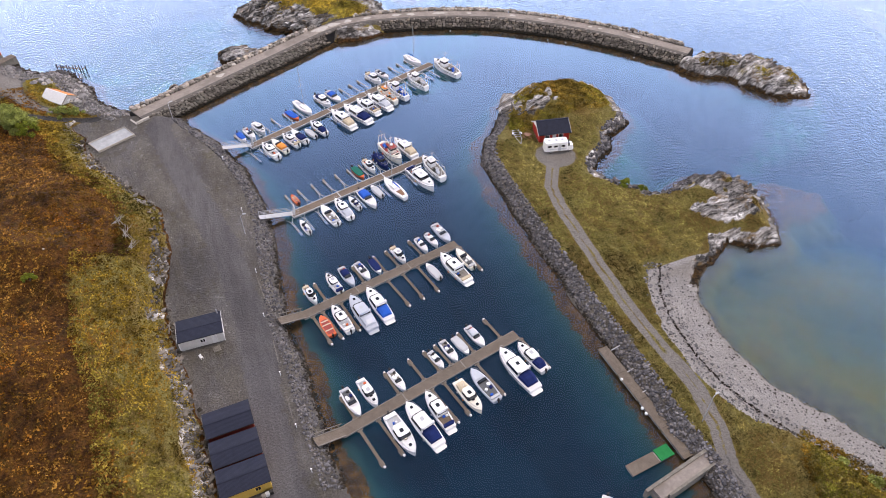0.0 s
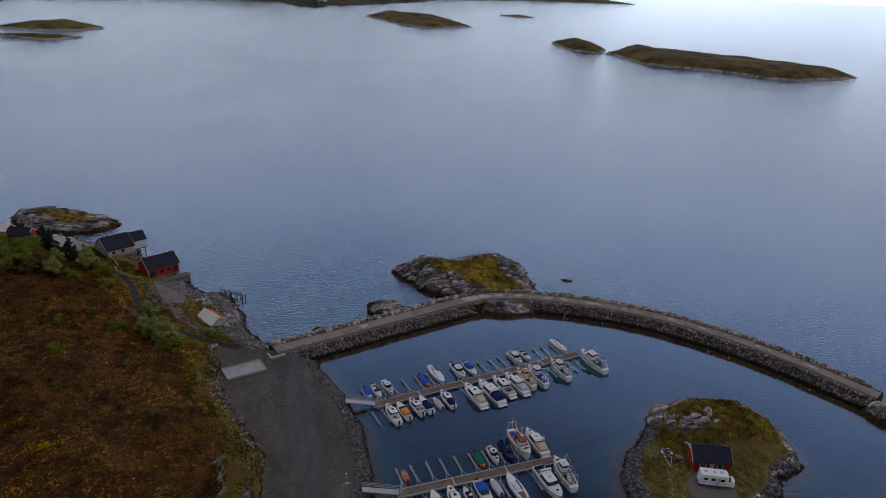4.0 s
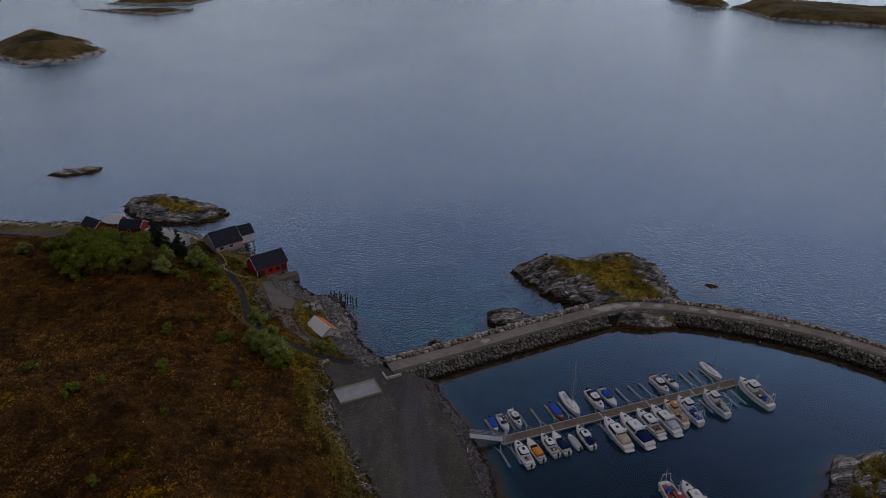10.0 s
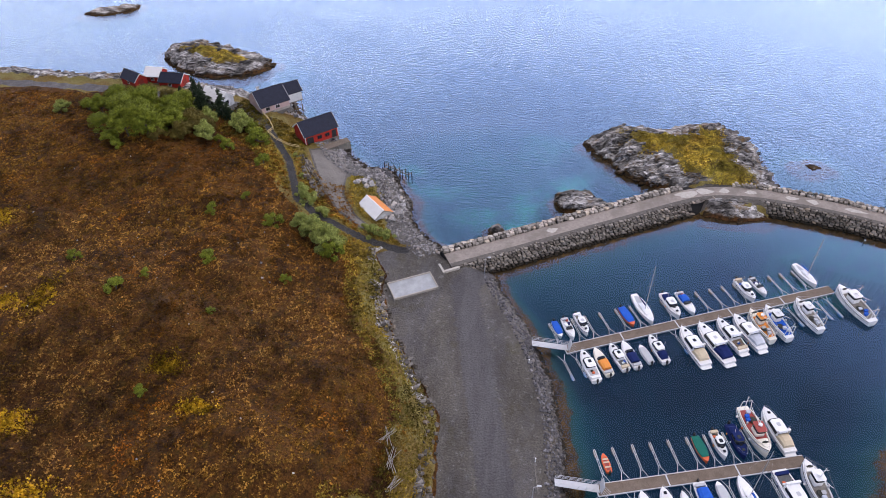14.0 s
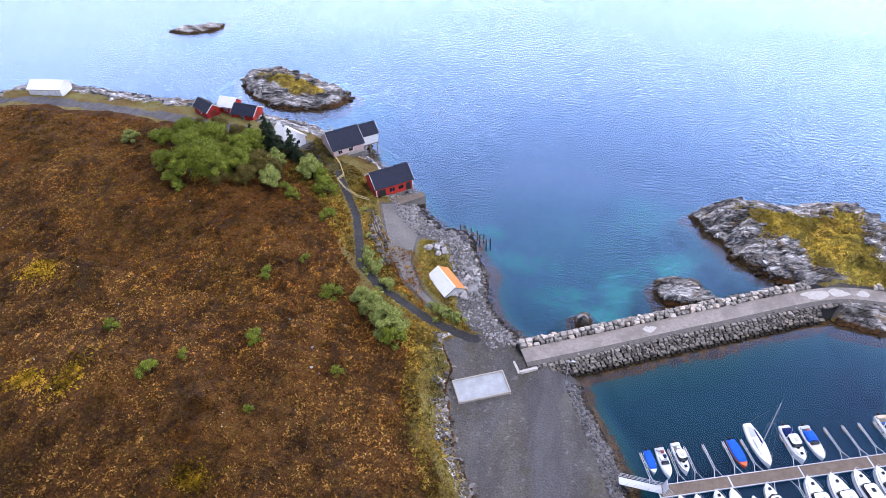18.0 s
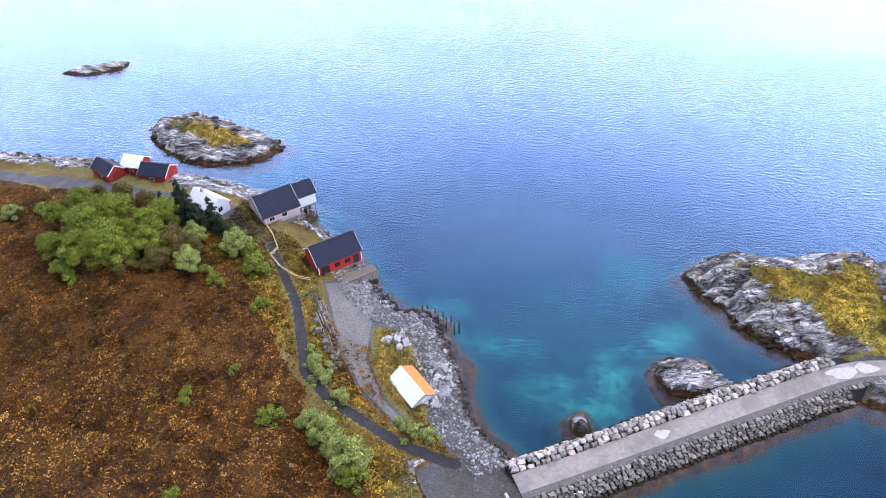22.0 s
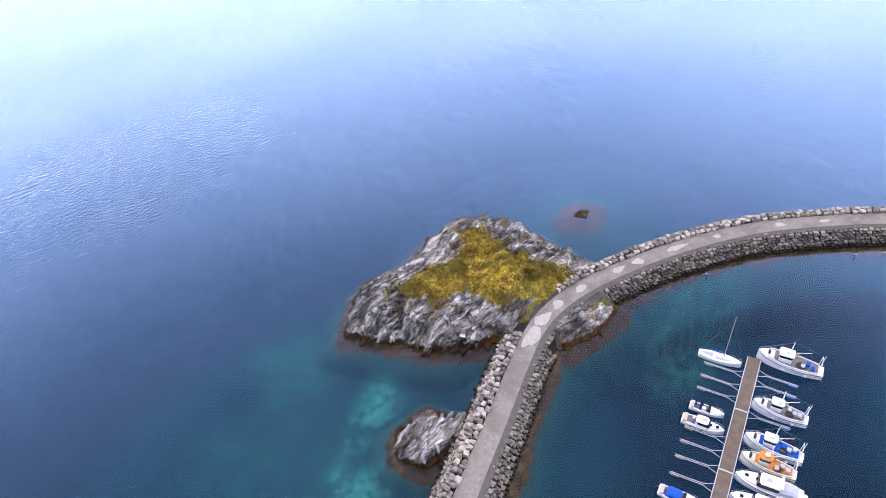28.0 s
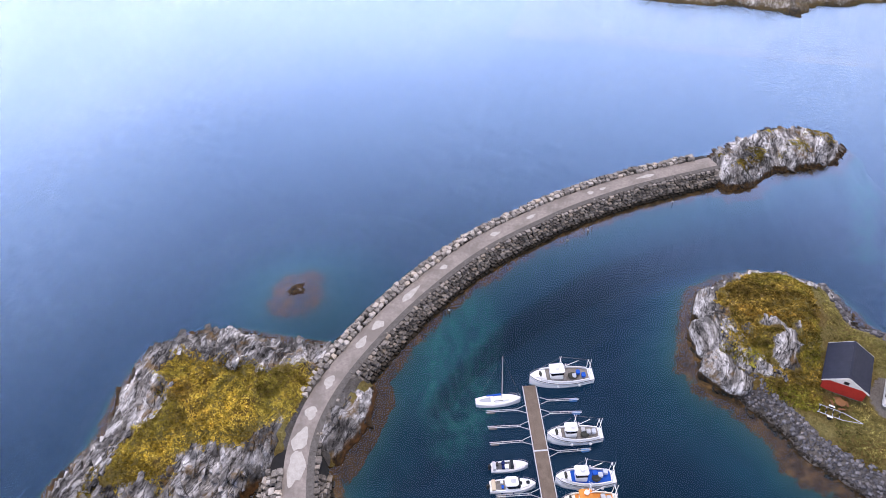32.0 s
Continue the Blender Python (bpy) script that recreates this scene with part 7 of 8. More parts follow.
def leaf_mesh(name, v, f, mat):
    me = bpy.data.meshes.new(name)
    me.vertices.add(len(v))
    me.vertices.foreach_set("co", v.astype(np.float32).ravel())
    me.loops.add(f.size)
    me.loops.foreach_set("vertex_index", f.astype(np.int32).ravel())
    me.polygons.add(len(f))
    me.polygons.foreach_set("loop_start", np.arange(0, f.size, f.shape[1], dtype=np.int32))
    me.update(calc_edges=True)
    me.materials.append(mat)
    return me


def crown(seed, radius, height, clumps, leaves, size, base):
    """Leaves in clumps over an uneven dome, with gaps between the clumps."""
    r = np.random.RandomState(seed)
    cs = []
    for _ in range(clumps):
        t, h = r.uniform(0, 2 * math.pi), r.uniform(0, 1) ** 0.8
        rr = radius * math.sqrt(max(0.05, 1 - (h * 0.95) ** 2)) * r.uniform(0.45, 1.0)
        cs.append((rr * math.cos(t), rr * math.sin(t), base + h * height * r.uniform(0.75, 1.05), radius * r.uniform(0.24, 0.42)))
    cs = np.array(cs)
    i = r.randint(0, clumps, leaves)
    d = r.normal(size=(leaves, 3))
    d /= np.linalg.norm(d, axis=1)[:, None]
    p = cs[i, :3] + d * (cs[i, 3] * r.uniform(0.55, 1.0, leaves))[:, None] * np.array([1, 1, 0.85])
    return quads(p, d + r.normal(size=(leaves, 3)) * 0.5, r.uniform(0.6, 1.3, leaves) * size, seed + 1), cs


def tree_pattern(name, seed, radius, height, leaves, mat, label, category, size=0.16, trunk=True):
    t = thing(name, pose(0, 0, 0), label, category, "trees and bushes of the moor")
    base = height * (0.28 if trunk else 0.08)
    (v, f), cs = crown(seed, radius, height - base, max(9, int(radius * 8)), leaves, size, base)
    ob = part("crown", leaf_mesh("crown", v, f, mat), mat, t)
    tagged(ob, kind="stuff")
    sh = Shape().tube((0, 0, -0.5), (0.05, 0.03, base + height * 0.25), 0.05 * radius + 0.05, 7, 0.03 * radius + 0.02)
    part("trunk", sh, BARK, t)
    for c in cs[:6]:
        part("limb", Shape().tube((0.02, 0.02, base * 0.8), tuple(c[:3] * np.array([0.8, 0.8, 0.95])), 0.025 * radius + 0.02, 5, 0.015), BARK, t)
    return t


def spruce_pattern(seed, height):
    t = thing("spruce", pose(0, 0, 0), "dark green spruce beside the white house", "tree", "trees and bushes of the moor")
    r = np.random.RandomState(seed)
    # boughs that droop, thick with needles, fewer and shorter towards the tip
    boughs, n = 90, 9000
    bh, ba = r.uniform(0.05, 0.97, boughs), r.uniform(0, 2 * math.pi, boughs)
    bl = ((1 - bh) * height * 0.42 + 0.25) * r.uniform(0.55, 1.1, boughs)
    i = r.randint(0, boughs, n)
    reach = r.uniform(0.0, 1.0, n) ** 0.7
    a = ba[i] + r.normal(size=n) * 0.16
    rad = bl[i] * reach
    p = np.stack([rad * np.cos(a), rad * np.sin(a), bh[i] * height - 0.30 * rad * reach + r.normal(size=n) * 0.10], 1)
    nr = np.stack([np.cos(a) * 0.4, np.sin(a) * 0.4, np.full(n, 0.9)], 1) + r.normal(size=(n, 3)) * 0.5
    v, f = quads(p, nr, r.uniform(0.09, 0.2, n), seed)
    tagged(part("needles", leaf_mesh("needles", v, f, NEEDLES), NEEDLES, t), kind="stuff")
    part("trunk", Shape().tube((0, 0, -0.4), (0, 0, height * 0.95), 0.18, 7, 0.03), BARK, t)
    return t


def plant(pattern, places, used=[False]):
    first = True
    for x, y, s in places:
        z = ground_at(x, y) - 0.08
        m = Matrix.Translation((x, y, z)) @ Matrix.Rotation(rng.uniform(0, 6.28), 4, "Z")
        if first:
            pattern.matrix_world = m
            pattern.scale = (s, s, s)
            first = False
        else:
            ob = copy_thing(pattern, m)
            ob.scale = (s, s, s * rng.uniform(0.85, 1.15))


plant(tree_pattern("birch_tree", 11, 4.0, 7.2, 16000, LEAF_GREEN, "broad yellow-green birch in a thicket by the lane", "tree", 0.125),
      [(-108.5, 213, 1.12), (-98.4, 204.2, 1.15), (-105, 218, 1.05), (-115, 222, 0.8), (-95.5, 220, 0.95), (-112, 206, 0.7)])
plant(tree_pattern("birch_tree", 12, 3.8, 6.6, 15000, LEAF_GREEN, "leafy green birch in a thicket by the lane", "tree", 0.125), [(-96, 214.5, 1.1), (-103.4, 203.2, 1.1), (-117.5, 217, 0.75), (-100.5, 210.5, 1.05), (-93.4, 208.6, 1.0), (-106.8, 200.5, 0.6)])
plant(tree_pattern("rowan_tree", 13, 3.4, 5.6, 12000, LEAF_OLIVE, "olive brown autumn tree in the thicket", "tree", 0.12), [(-89.4, 211, 1.05), (-90.0, 205.4, 0.85), (-112, 219, 0.9), (-115, 228, 0.8), (-109.5, 228.6, 0.85), (-103.3, 226.8, 0.8), (-119, 224.7, 0.8), (-86.0, 212.4, 0.7), (-95.0, 202.0, 0.7)])
plant(tree_pattern("willow_tree", 14, 2.6, 4.6, 10000, LEAF_PALE, "pale silvery green willow on the moor", "tree", 0.105), [(-84.2, 206.2, 1.1), (-77.5, 214.0, 1.15), (-131, 220, 0.85), (-87.2, 216.1, 1.0), (-43, 166.4, 1.4), (-46.6, 169.6, 1.15), (-49.6, 171.8, 0.9)])
plant(spruce_pattern(15, 10.0), [(-93.6, 225.4, 1.0), (-85.4, 222.0, 0.85), (-90.6, 222.6, 0.95), (-83.0, 220.6, 0.6), (-96.5, 223.0, 0.7)])
plant(tree_pattern("green_bush", 16, 2.0, 2.4, 3200, LEAF_GREEN, "low bright green bush on the heather", "bush", 0.11, False),
      [(-66.4, 197.5, 1.05), (-70.4, 174, 0.85), (-56.6, 172.6, 1.15), (-64, 154.6, 0.85), (-72.4, 146.8, 0.6), (-75.6, 141.6, 1.0), (-48, 152.6, 0.6), (-65.2, 181, 0.7), (-71, 208.4, 1.6), (-105, 199, 1.0), (-124, 221, 1.6),
       (-73.8, 213.6, 1.3), (-77, 202.6, 1.0), (-41.4, 163.8, 1.25), (-43, 92, 1.0), (-80, 205, 0.8), (82.2, 96.4, 0.8), (84.6, 93.6, 0.6), (-62, 120, 0.6), (-88, 150, 0.7), (-36, 101, 0.6), (-58, 140, 0.45)])
plant(tree_pattern("willow_bush", 17, 1.7, 2.0, 2600, LEAF_PALE, "pale green willow bush beside the footpath", "bush", 0.11, False),
      [(-52.6, 184.6, 1.3), (-50.6, 181.6, 1.2), (-47, 178.4, 1.25), (-34.6, 174.6, 1.25), (-31.6, 174.0, 1.0), (-37, 176, 0.7), (-54.6, 188.6, 0.75), (-48.4, 172.4, 0.8), (-55.8, 194, 0.6), (73, 25, 0.9), (76, 21, 1.0), (-134, 222, 0.9), (-60, 203.5, 0.6)])


def tufts(name, mat, n, place, size, label, category, seed, sprigs=6):
    """Low wiry plants over the ground: one mesh of many small upright blades in loose cushions."""
    r = np.random.RandomState(seed)
    P = place(r, n)
    Z = np.array([ground_at(x, y) for x, y in P])
    m = len(P) * sprigs
    s = np.repeat(r.uniform(*size, len(P)), sprigs)
    off = r.normal(size=(m, 2)) * s[:, None] * 0.55
    near = np.clip(1 - np.hypot(*off.T) / (s * 1.6), 0.1, 1)
    c = np.concatenate([np.repeat(P, sprigs, 0) + off, (np.repeat(Z, sprigs) + s * near * 0.42)[:, None]], 1)
    nr = r.normal(size=(m, 3)) * np.array([1, 1, 0.7]) + np.array([0, 0, 0.5])
    v, f = quads(c, nr / np.linalg.norm(nr, axis=1)[:, None], s * r.uniform(0.25, 0.55, m), seed + 5)
    return tagged(new(name, leaf_mesh(name, v, f, mat)), label, category, kind="stuff")


def moor_places(r, n):
    P = np.stack([r.uniform(-236, -14, n * 3), r.uniform(-5, 232, n * 3)], 1)
    g = signed(P, GRAVEL)
    sw = signed(P, WEST)
    ok = (g < np.where(P[:, 1] < 108, -2 - 11 * r.uniform(0, 1, len(P)) ** 0.3, -2 - 6 * r.uniform(0, 1, len(P)) ** 0.4)) & (sw > 14) & (line_distance(P, FOOTPATH) > 1.5) & (line_distance(P, LANE) > 3.2)
    return P[ok][:n]


def grass_places(r, n):
    P = np.stack([r.uniform(-84, -14, n * 5), r.uniform(40, 238, n * 5)], 1)
    g = signed(P, GRAVEL)
    sw = signed(P, WEST)
    ok = (sw > np.where(P[:, 1] > 170, 8, 3)) & (line_distance(P, FOOTPATH) > 1.25) & (signed(P, YARD) < -1) & (g < -0.8) & ((g > -8) | ((g > -14) & (P[:, 1] < 108)) | ((sw < 24) & (P[:, 1] > 172)))
    return P[ok][:n]


def islet_places(r, n):
    P = np.stack([r.uniform(14, 62, n * 3), r.uniform(188, 232, n * 3)], 1)
    Q = np.stack([r.uniform(68, 100, n), r.uniform(118, 143, n)], 1)
    a = P[(signed(P, ISLET) + 3.0 * fractal(P, 7, 14) + 1.5 * fractal(P, 2.5, 15) > 6.8 + 4.0 * r.uniform(0, 1, len(P)) ** 1.5) & (line_distance(P, BREAKWATER) > 3.5)][:n]
    b = Q[(signed(Q, SPIT) + 1.6 * fractal(Q, 4, 13) > 3.6 + r.uniform(0, 1, len(Q))) & (fractal(Q, 6, 12) < 0.34) & (Q[:, 1] > 121.5)][: n // 3]
    W, T = np.stack([r.uniform(-124, -83, n), r.uniform(253, 278, n)], 1), np.stack([r.uniform(125, 153, n), r.uniform(110, 142, n)], 1)
    c = W[signed(W, ISLE_W) + 3.0 * fractal(W, 7, 14) > 5.8 + 2.5 * r.uniform(0, 1, n)]
    d = T[(signed(T, TIP) > 2.6) & (fractal(T, 5, 16) > 0.12 + 0.2 * r.uniform(0, 1, n)) & (line_distance(T, BREAKWATER) > 3)]
    return np.concatenate([a, c, d])


def knoll_places(r, n):
    Q = np.stack([r.uniform(68, 100, n * 3), r.uniform(118, 143, n * 3)], 1)
    R = np.stack([r.uniform(62, 90, n * 3), r.uniform(2, 34, n * 3)], 1)
    q = Q[(signed(Q, SPIT) + 1.6 * fractal(Q, 4, 13) > 3.6 + r.uniform(0, 1, len(Q))) & (fractal(Q, 6, 12) < 0.34) & (Q[:, 1] > 123.5)][:n]
    return np.concatenate([q, R[(signed(R, SPIT) > 6.5) & (np.hypot((R[:, 0] - 76) / 0.8, R[:, 1] - 20) < 13)][:n]])


def tuft_material(name, stops, patch, tan=None):
    k = Mat(name, 0.95, spec=0.05)
    n = len(stops)
    a = k.ramp(k.island(), *[((i / (n - 1)) ** 0.7, c) for i, c in enumerate(stops)])
    a = k.mix(k.ramp(k.noise(0.05, 7, 0.65), (0.44, 0.0), (0.56, 0.75)), a, patch[0])
    a = k.mix(k.ramp(k.noise(0.10, 7, 0.7, stretch=(1, 0.5, 1, 40)), (0.54, 0.0), (0.64, 0.8)), a, patch[1])
    if tan:
        a = k.mix(k.ramp(k.noise(0.022, 8, 0.72, stretch=(1, 0.45, 1, 30)), (0.50, 0.0), (0.60, 0.75)), a, k.ramp(k.island(), (0.0, tuple(v * 0.6 for v in tan)), (1.0, tuple(v * 1.25 for v in tan))))
    a = k.mix(k.ramp(k.noise(0.35, 6, 0.7), (0.54, 0.0), (0.64, 0.75)), a, patch[2])
    a = k.mix(0.8, a, k.ramp(k.noise(0.028, 7, 0.68, stretch=(1, 0.55, 1, 25)), (0.40, 0.50), (0.56, 1.32)), "MULTIPLY")
    a = k.mix(0.75, a, k.ramp(k.noise(0.16, 8, 0.75, stretch=(1, 0.6, 1, 35)), (0.40, 0.22), (0.54, 1.25)), "MULTIPLY")
    k.color(k.mix(0.9, a, k.ramp(k.noise(0.50, 8, 0.78), (0.38, 0.30), (0.58, 1.40)), "MULTIPLY"))
    return k.m


HEATHER_TUFT = tuft_material("autumn_heather", ((0.085, 0.036, 0.008), (0.160, 0.065, 0.011), (0.225, 0.094, 0.015), (0.275, 0.124, 0.021), (0.345, 0.178, 0.040)), ((0.225, 0.120, 0.020), (0.215, 0.066, 0.008), (0.085, 0.048, 0.010)), (0.26, 0.138, 0.038))
GRASS_TUFT = tuft_material("yellowed_grass", ((0.13, 0.088, 0.014), (0.26, 0.176, 0.026), (0.38, 0.257, 0.036), (0.48, 0.338, 0.070)), ((0.13, 0.120, 0.030), (0.22, 0.125, 0.024), (0.10, 0.070, 0.016)))
MOSS_TUFT = tuft_material("yellow_islet_turf", ((0.27, 0.19, 0.030), (0.42, 0.30, 0.042), (0.54, 0.395, 0.060), (0.64, 0.49, 0.11)), ((0.32, 0.275, 0.055), (0.43, 0.26, 0.05), (0.27, 0.19, 0.045)))
tufts("heather", HEATHER_TUFT, 96000, moor_places, (0.25, 0.62), "rust brown autumn heather covering the moor", "heather", 31)
tufts("rough_grass", GRASS_TUFT, 26000, grass_places, (0.22, 0.5), "yellowed rough grass along the moor's edge", "grass", 32)
tufts("islet_turf", MOSS_TUFT, 16000, islet_places, (0.2, 0.4), "golden yellow turf on the rocky islets", "grass", 33)


def fern_places(r, n):
    spots = ((-86.5, 137, 2.2, 5.0), (-93, 135, 3.0, 2.0), (-69.2, 101, 3.5, 2.5), (-66, 96, 3, 2), (-60, 126, 2.2, 1.8), (-52, 118, 3.0, 1.4), (-110, 160, 4, 2.5), (-78, 112, 2.5, 2))
    return np.concatenate([np.stack([x + r.normal(size=n // 8) * a * 0.55, y + r.normal(size=n // 8) * b * 0.55], 1) for x, y, a, b in spots])


FERN_TUFT = tuft_material("golden_bracken", ((0.28, 0.15, 0.010), (0.42, 0.24, 0.012), (0.50, 0.32, 0.03)), ((0.35, 0.22, 0.015), (0.40, 0.18, 0.012), (0.16, 0.10, 0.012)))
tufts("golden_bracken", FERN_TUFT, 1600, fern_places, (0.3, 0.6), "golden yellow bracken patches among the heather", "bracken", 35)
KNOLL_TUFT = tuft_material("olive_brown_knoll_turf", ((0.14, 0.100, 0.020), (0.24, 0.165, 0.030), (0.34, 0.23, 0.045), (0.44, 0.31, 0.08)), ((0.19, 0.20, 0.030), (0.34, 0.165, 0.022), (0.15, 0.10, 0.02)))
tufts("knoll_turf", KNOLL_TUFT, 4500, knoll_places, (0.25, 0.5), "olive brown turf on the rocky knolls of the spit", "grass", 34)


def spit_places(r, n):
    P = np.stack([r.uniform(55, 108, n * 4), r.uniform(22, 122, n * 4)], 1)
    z, M = relief(P)
    ok = (z > 1.3) & (M["rock"] < 0.4) & (M["sand"] < 0.3) & (M["track"] < 0.3) & (signed(P, SPIT) > 3.4) & (np.hypot(P[:, 0] - 74.5, P[:, 1] - 114) > 4.5) & (np.hypot(P[:, 0] - 76, P[:, 1] - 120) > 4.5)
    return P[ok][:n]


SPIT_TUFT = tuft_material("short_spit_grass", ((0.17, 0.145, 0.042), (0.26, 0.215, 0.065), (0.35, 0.285, 0.09), (0.44, 0.36, 0.13)), ((0.22, 0.205, 0.058), (0.29, 0.20, 0.058), (0.20, 0.16, 0.05)))
tufts("spit_grass", SPIT_TUFT, 15000, spit_places, (0.18, 0.38), "short yellow-green grass on the spit", "grass", 36, 5)


# ---- far islands and shore ----
k = Mat("far_moor_and_rock", 0.95, spec=0.1)
fz = k.height()
fc = k.ramp(k.noise(0.035, 7, 0.65), (0.32, (0.022, 0.020, 0.008)), (0.5, (0.085, 0.062, 0.020)), (0.68, (0.17, 0.12, 0.04)))
fc = k.mix(k.ramp(k.math("ADD", fz, k.math("MULTIPLY", k.noise(0.08, 5), -3.0)), (0.0, 1.0), (0.9, 0.0)), fc, k.ramp(k.noise(0.2, 5), (0.35, (0.05, 0.045, 0.038)), (0.6, (0.36, 0.345, 0.32))))
fc = k.mix(k.ramp(k.math("ADD", fz, 1.6), (0.0, 1.0), (0.8, 0.0)), fc, (0.001, 0.016, 0.032))
k.color(fc)
FAR_MOOR = k.m
k = Mat("far_woods_and_fields", 0.95, spec=0.1)
# distance haze is put into the woods' colour: paler and bluer than near leaves
wood = k.ramp(k.noise(0.02, 8, 0.75), (0.3, (0.020, 0.030, 0.024)), (0.7, (0.085, 0.080, 0.052)))
field = k.ramp(k.noise(0.012, 5), (0.3, (0.070, 0.105, 0.036)), (0.7, (0.15, 0.18, 0.07)))
field = k.mix(k.ramp(k.noise(0.006, 4), (0.5, 0.0), (0.62, 0.7)), field, (0.10, 0.085, 0.045))
fc = k.mix(k.ramp(k.noise(0.0030, 6, 0.62, stretch=(0.7, 1.3, 1, 10)), (0.49, 0.0), (0.53, 1.0)), wood, field)
k.color(k.mix(k.ramp(k.math("ADD", k.height(), 1.6), (0.0, 1.0), (0.8, 0.0)), fc, (0.001, 0.016, 0.032)))
FAR_LAND = k.m


def far_isle(name, poly, top, slope, step, mat, label, seed, ridge=0.0):
    P0 = np.array(poly)
    lo, hi = P0.min(0) - step * 2, P0.max(0) + step * 2
    xs, ys = np.arange(lo[0], hi[0], step), np.arange(lo[1], hi[1], step)
    X, Y = np.meshgrid(xs, ys)
    P = np.stack([X.ravel(), Y.ravel()], 1)
    s = signed(P + np.stack([fractal(P, step * 5, seed), fractal(P, step * 5, seed + 1)], 1) * step * 1.2, poly)
    z = np.where(s > 0, np.minimum(s * slope, top * (1 + 0.6 * fractal(P, step * 9, seed + 2)) + np.clip(P[:, 1] - 1600, 0, 2000) * ridge), -12.0)
    if ridge:
        z = np.where(s > 0, z + 16 * fractal(P, 520, seed + 4) * smooth(60, 420, s) + 5 * fractal(P, 130, seed + 5) * smooth(60, 300, s), z)
    z = np.where(s > 0, z + 0.12 * top * fractal(P, step * 3, seed + 3) * smooth(0, step * 3, s), z)
    return tagged(sheet(name, xs, ys, z, mat), label, "island", kind="")


MAINLAND = [(-2600, 700), (-1300, 900), (-900, 1010), (-703, 1094), (-714, 1285), (-598, 1394), (-445, 1571), (-289, 1610), (-167, 1659), (-106, 1523), (15, 1635), (152, 1903), (292, 2160), (585, 2373), (1026, 2490), (1010, 2600),
                             (700, 3000), (300, 3500), (-1000, 3700), (-2600, 3400)]
far_isle("heather_island", [(-336, 543), (-376, 600), (-368, 660), (-307, 628), (-270, 582), (-277, 545), (-307, 525)], 10, 0.4, 4, FAR_MOOR, "domed brown heather island in the fjord", 41)
far_isle("low_island", [(-330, 835), (-400, 838), (-430, 846), (-388, 826), (-312, 789), (-284, 845)], 5, 0.3, 4, FAR_MOOR, "low rocky green island in the fjord", 43)
far_isle("low_island", [(-415, 890), (-400, 960), (-350, 1000), (-300, 950), (-310, 900), (-350, 885)], 6, 0.25, 4, FAR_MOOR, "low grassy island in the fjord", 44)
far_isle("wooded_islet", [(24, 1357), (73, 1500), (136, 1433), (185, 1380), (209, 1217), (125, 1141), (76, 1209)], 8, 0.25, 7, FAR_MOOR, "long low green islet in the fjord", 45)
far_isle("rocky_island", [(285, 1010), (322, 1022), (352, 968), (326, 885), (290, 912)], 11, 0.4, 4, FAR_MOOR, "small rocky island beside a longer one", 46)
far_isle("long_island", [(330, 895), (400, 1000), (464, 945), (521, 880), (575, 800), (590, 752), (555, 733), (480, 705), (441, 720), (400, 770), (336, 795)], 7, 0.35, 6, FAR_MOOR, "long brown-green island with a rocky shore", 47)
far_isle("low_skerry", [(320, 1560), (380, 1580), (400, 1530), (350, 1520)], 3, 0.2, 6, FAR_MOOR, "flat dark skerry in the fjord", 48)
far_isle("mainland_shore", MAINLAND, 15, 0.12, 22, FAR_LAND, "wooded farmland shore across the fjord", 49, 0.036)
k = Mat("dark_shore_rock", 0.9, spec=0.2)
ra, _ = rock_colour(k)
k.color(k.mix(0.5, ra, k.ramp(k.noise(0.08, 6, 0.7), (0.4, (0.03, 0.028, 0.024)), (0.62, (0.16, 0.12, 0.05)))))
DARK_ROCK = k.m
far_isle("rocky_shore", [(234, 172), (230, 150), (229, 135), (225, 118), (233, 108), (246, 84), (300, 60), (420, 80), (430, 190), (300, 205)], 5, 0.4, 2.5, DARK_ROCK, "dark rocky shore on the far side of the sound", 50)
for i, (x, y, l) in enumerate(((-5100, 8900, 1900), (-4000, 9700, 700), (-3300, 12000, 900), (-2300, 13000, 700), (1500, 3900, 300), (1640, 3700, 170), (1900, 6500, 600))):
    far_isle("distant_island", [(x - l / 2, y), (x - l / 4, y + l / 8), (x + l / 4, y + l / 7), (x + l / 2, y), (x, y - l / 9)], 62 if y > 8000 and l > 800 else 12, 0.6 if y > 8000 else 0.25, max(9, l / 40), FAR_LAND, "low haze-tinted island near the horizon", 51 + i)


def far_ground(x, y):
    hit, place, *_ = scene.ray_cast(bpy.context.evaluated_depsgraph_get(), Vector((x, y, 400)), Vector((0, 0, -1)))
    return place.z if hit else 0.0


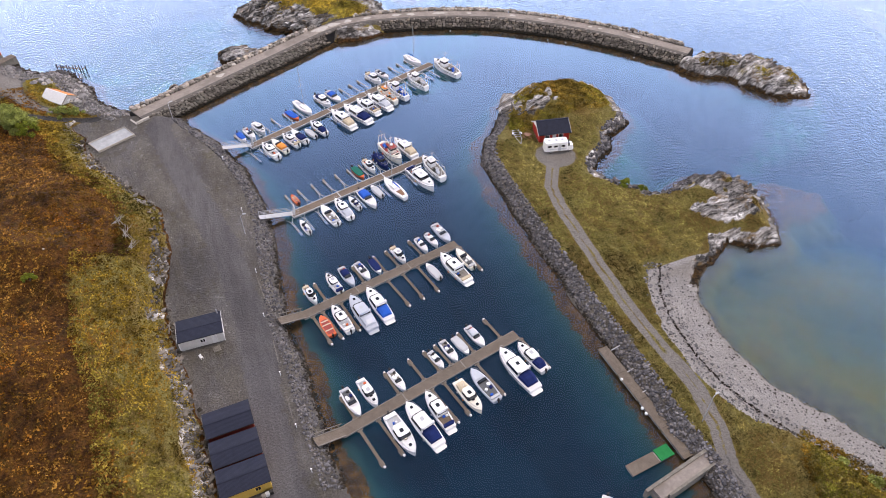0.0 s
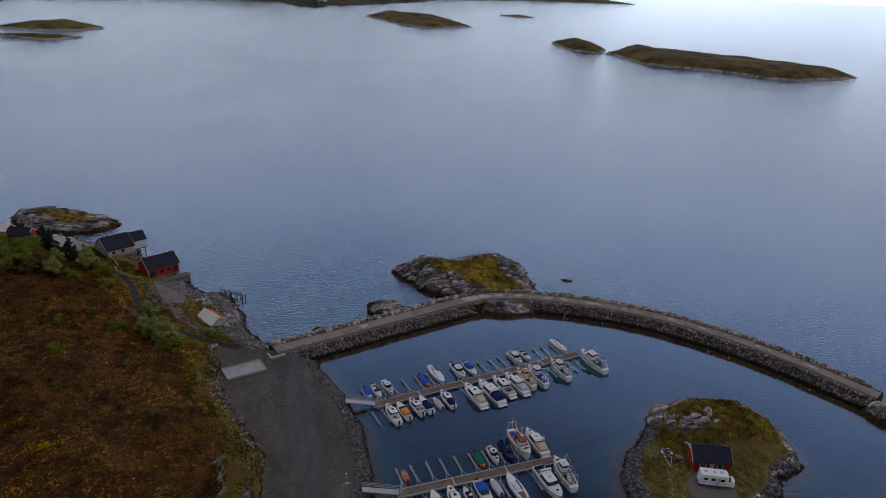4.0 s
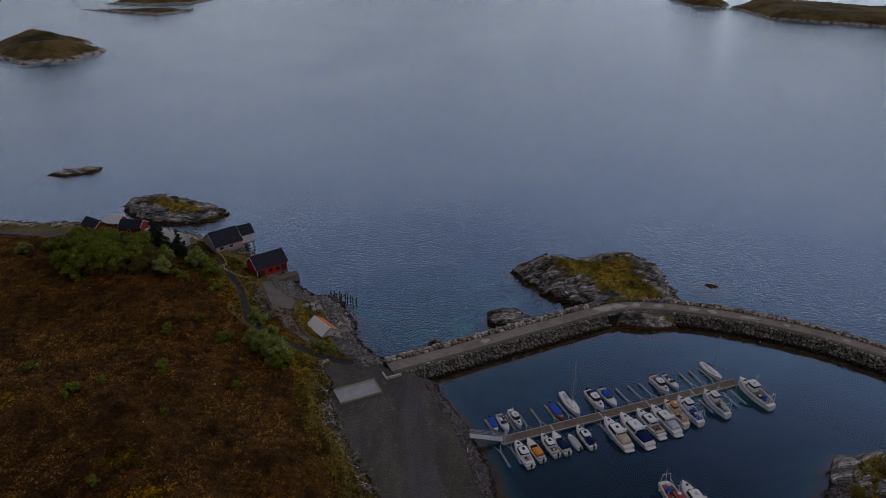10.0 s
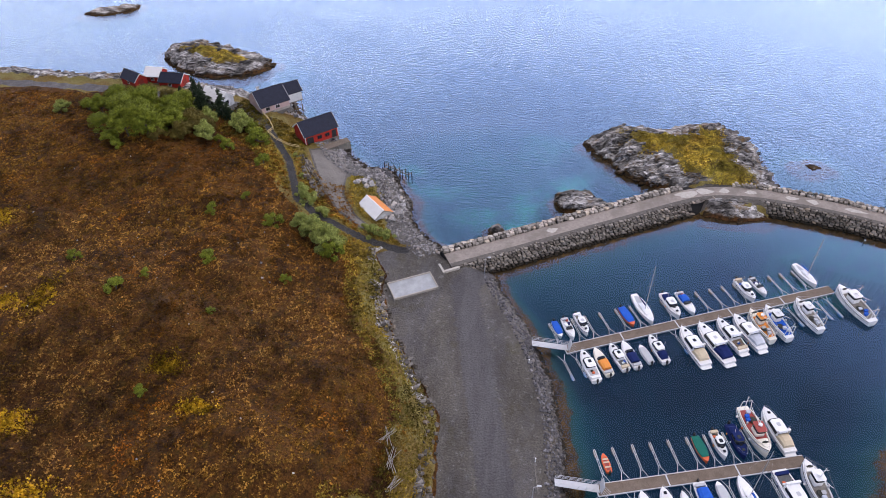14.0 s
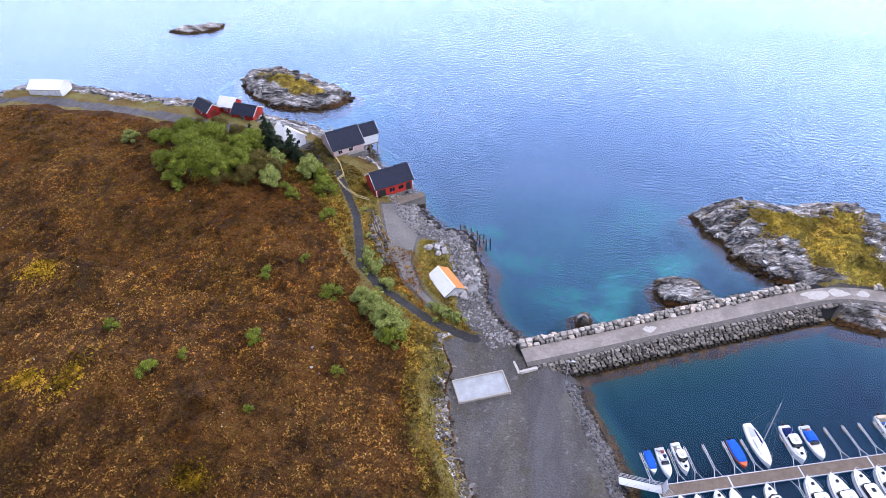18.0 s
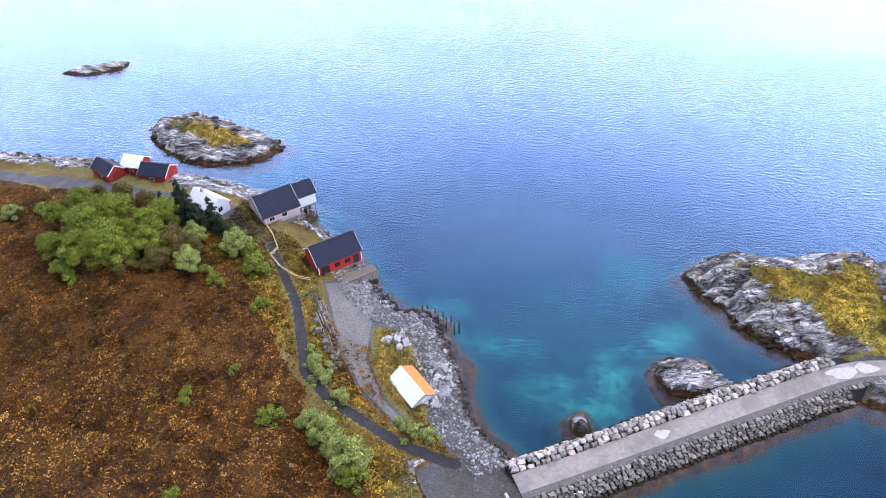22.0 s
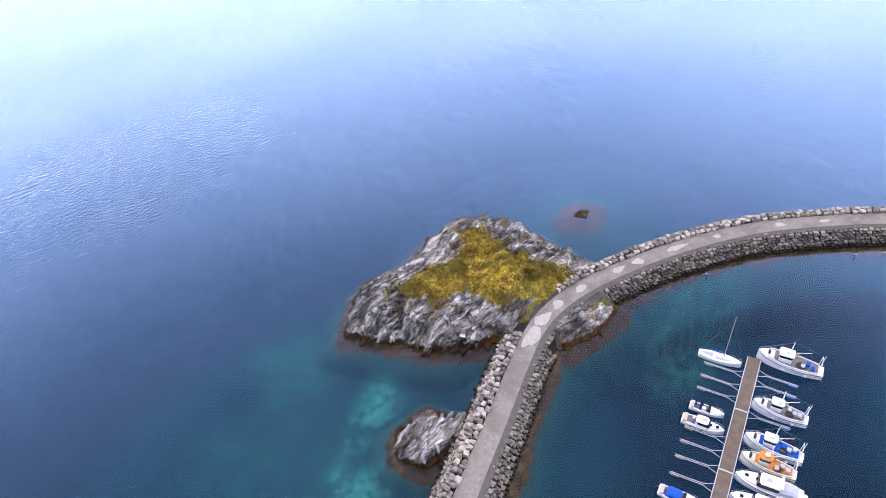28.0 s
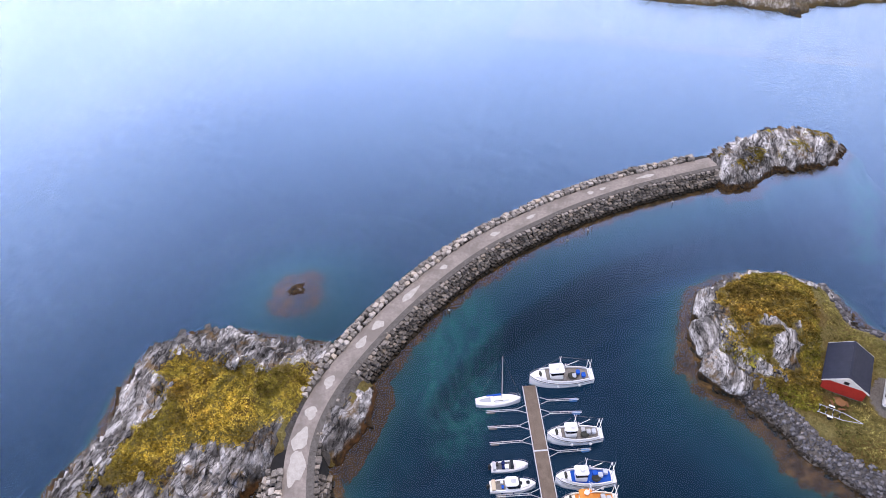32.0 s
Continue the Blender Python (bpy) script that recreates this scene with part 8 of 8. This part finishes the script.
bpy.context.view_layer.update()
FAR_WALLS = [plain("far_white_house_paint", (0.75, 0.75, 0.73), 0.8), plain("far_red_house_paint", (0.30, 0.05, 0.035), 0.8)]
for i, (x, y, w, red) in enumerate(((-560, 1455, 12, 0), (-520, 1480, 9, 1), (-330, 1720, 13, 0), (-180, 1780, 11, 0), (-60, 1640, 16, 0), (-20, 1680, 12, 1), (60, 1850, 12, 0), (120, 1960, 14, 0), (330, 2330, 15, 0), (345, 2365, 11, 0), (470, 2420, 13, 0),
                                    (-700, 1420, 12, 0), (-420, 1660, 10, 1), (-260, 1900, 12, 0), (-610, 1600, 12, 0), (150, 2150, 12, 0), (-120, 1990, 12, 1), (-820, 1250, 11, 0))):
    z = max(far_ground(x, y), 1.0)
    t = thing("farmhouse", pose(x, y, z, 0, 0, rng.uniform(-40, 40)), "small red farmhouse on the far shore" if red else "small white farmhouse on the far shore", "house", "houses on the far shore")
    part("wall", box_at((0, 0, 2), (w, w * 0.6, 5)), FAR_WALLS[red], t)
    r = Shape()
    h = w * 0.3
    prism = [(-h - 0.4, 4.5), (h + 0.4, 4.5), (0, 7.6)]
    r.loft([[(-w / 2 - 0.4, a, b) for a, b in prism], [(w / 2 + 0.4, a, b) for a, b in prism]], closed=True)
    part("roof", r, SLATE, t)
    for sx in (-0.25, 0.25):
        part("window", box_at((w * sx, -w * 0.3 - 0.03, 2.6), (1.4, 0.08, 1.4)), GLASS, t)


# these crowns carry the distance haze in their bluish, greyed colours
FAR_WOOD = leaf_material("far_haze_tinted_woods", (0.020, 0.032, 0.024), (0.085, 0.088, 0.050))


def far_trees():
    """Woods on the far shore: uneven pointed crowns, one mesh."""
    r = np.random.RandomState(77)
    V, F, n = [], [], 0
    for _ in range(190):
        c = (r.uniform(-900, 900), r.uniform(1150, 2900))
        for _ in range(r.randint(8, 34)):
            x, y = c[0] + r.normal() * 38, c[1] + r.normal() * 16
            z = far_ground(x, y)
            if z < 0.8 or z > 100 or not inside(np.array([[x, y]]), MAINLAND)[0]:
                continue
            h, w = r.uniform(5, 11), r.uniform(4, 9)
            for tier, (a, b, q) in enumerate(((0.05, 0.6, 1.0), (0.3, 0.85, 0.75), (0.55, 1.0, 0.5))):
                ring = [(x + w * q * r.uniform(0.7, 1.2) * math.cos(i * math.pi / 3), y + w * q * r.uniform(0.7, 1.2) * math.sin(i * math.pi / 3), z + h * a * r.uniform(0.8, 1.2)) for i in range(6)]
                V += ring + [(x + r.normal() * 0.5, y, z + h * b)]
                F += [(n + i, n + (i + 1) % 6, n + 6) for i in range(6)]
                n += 7
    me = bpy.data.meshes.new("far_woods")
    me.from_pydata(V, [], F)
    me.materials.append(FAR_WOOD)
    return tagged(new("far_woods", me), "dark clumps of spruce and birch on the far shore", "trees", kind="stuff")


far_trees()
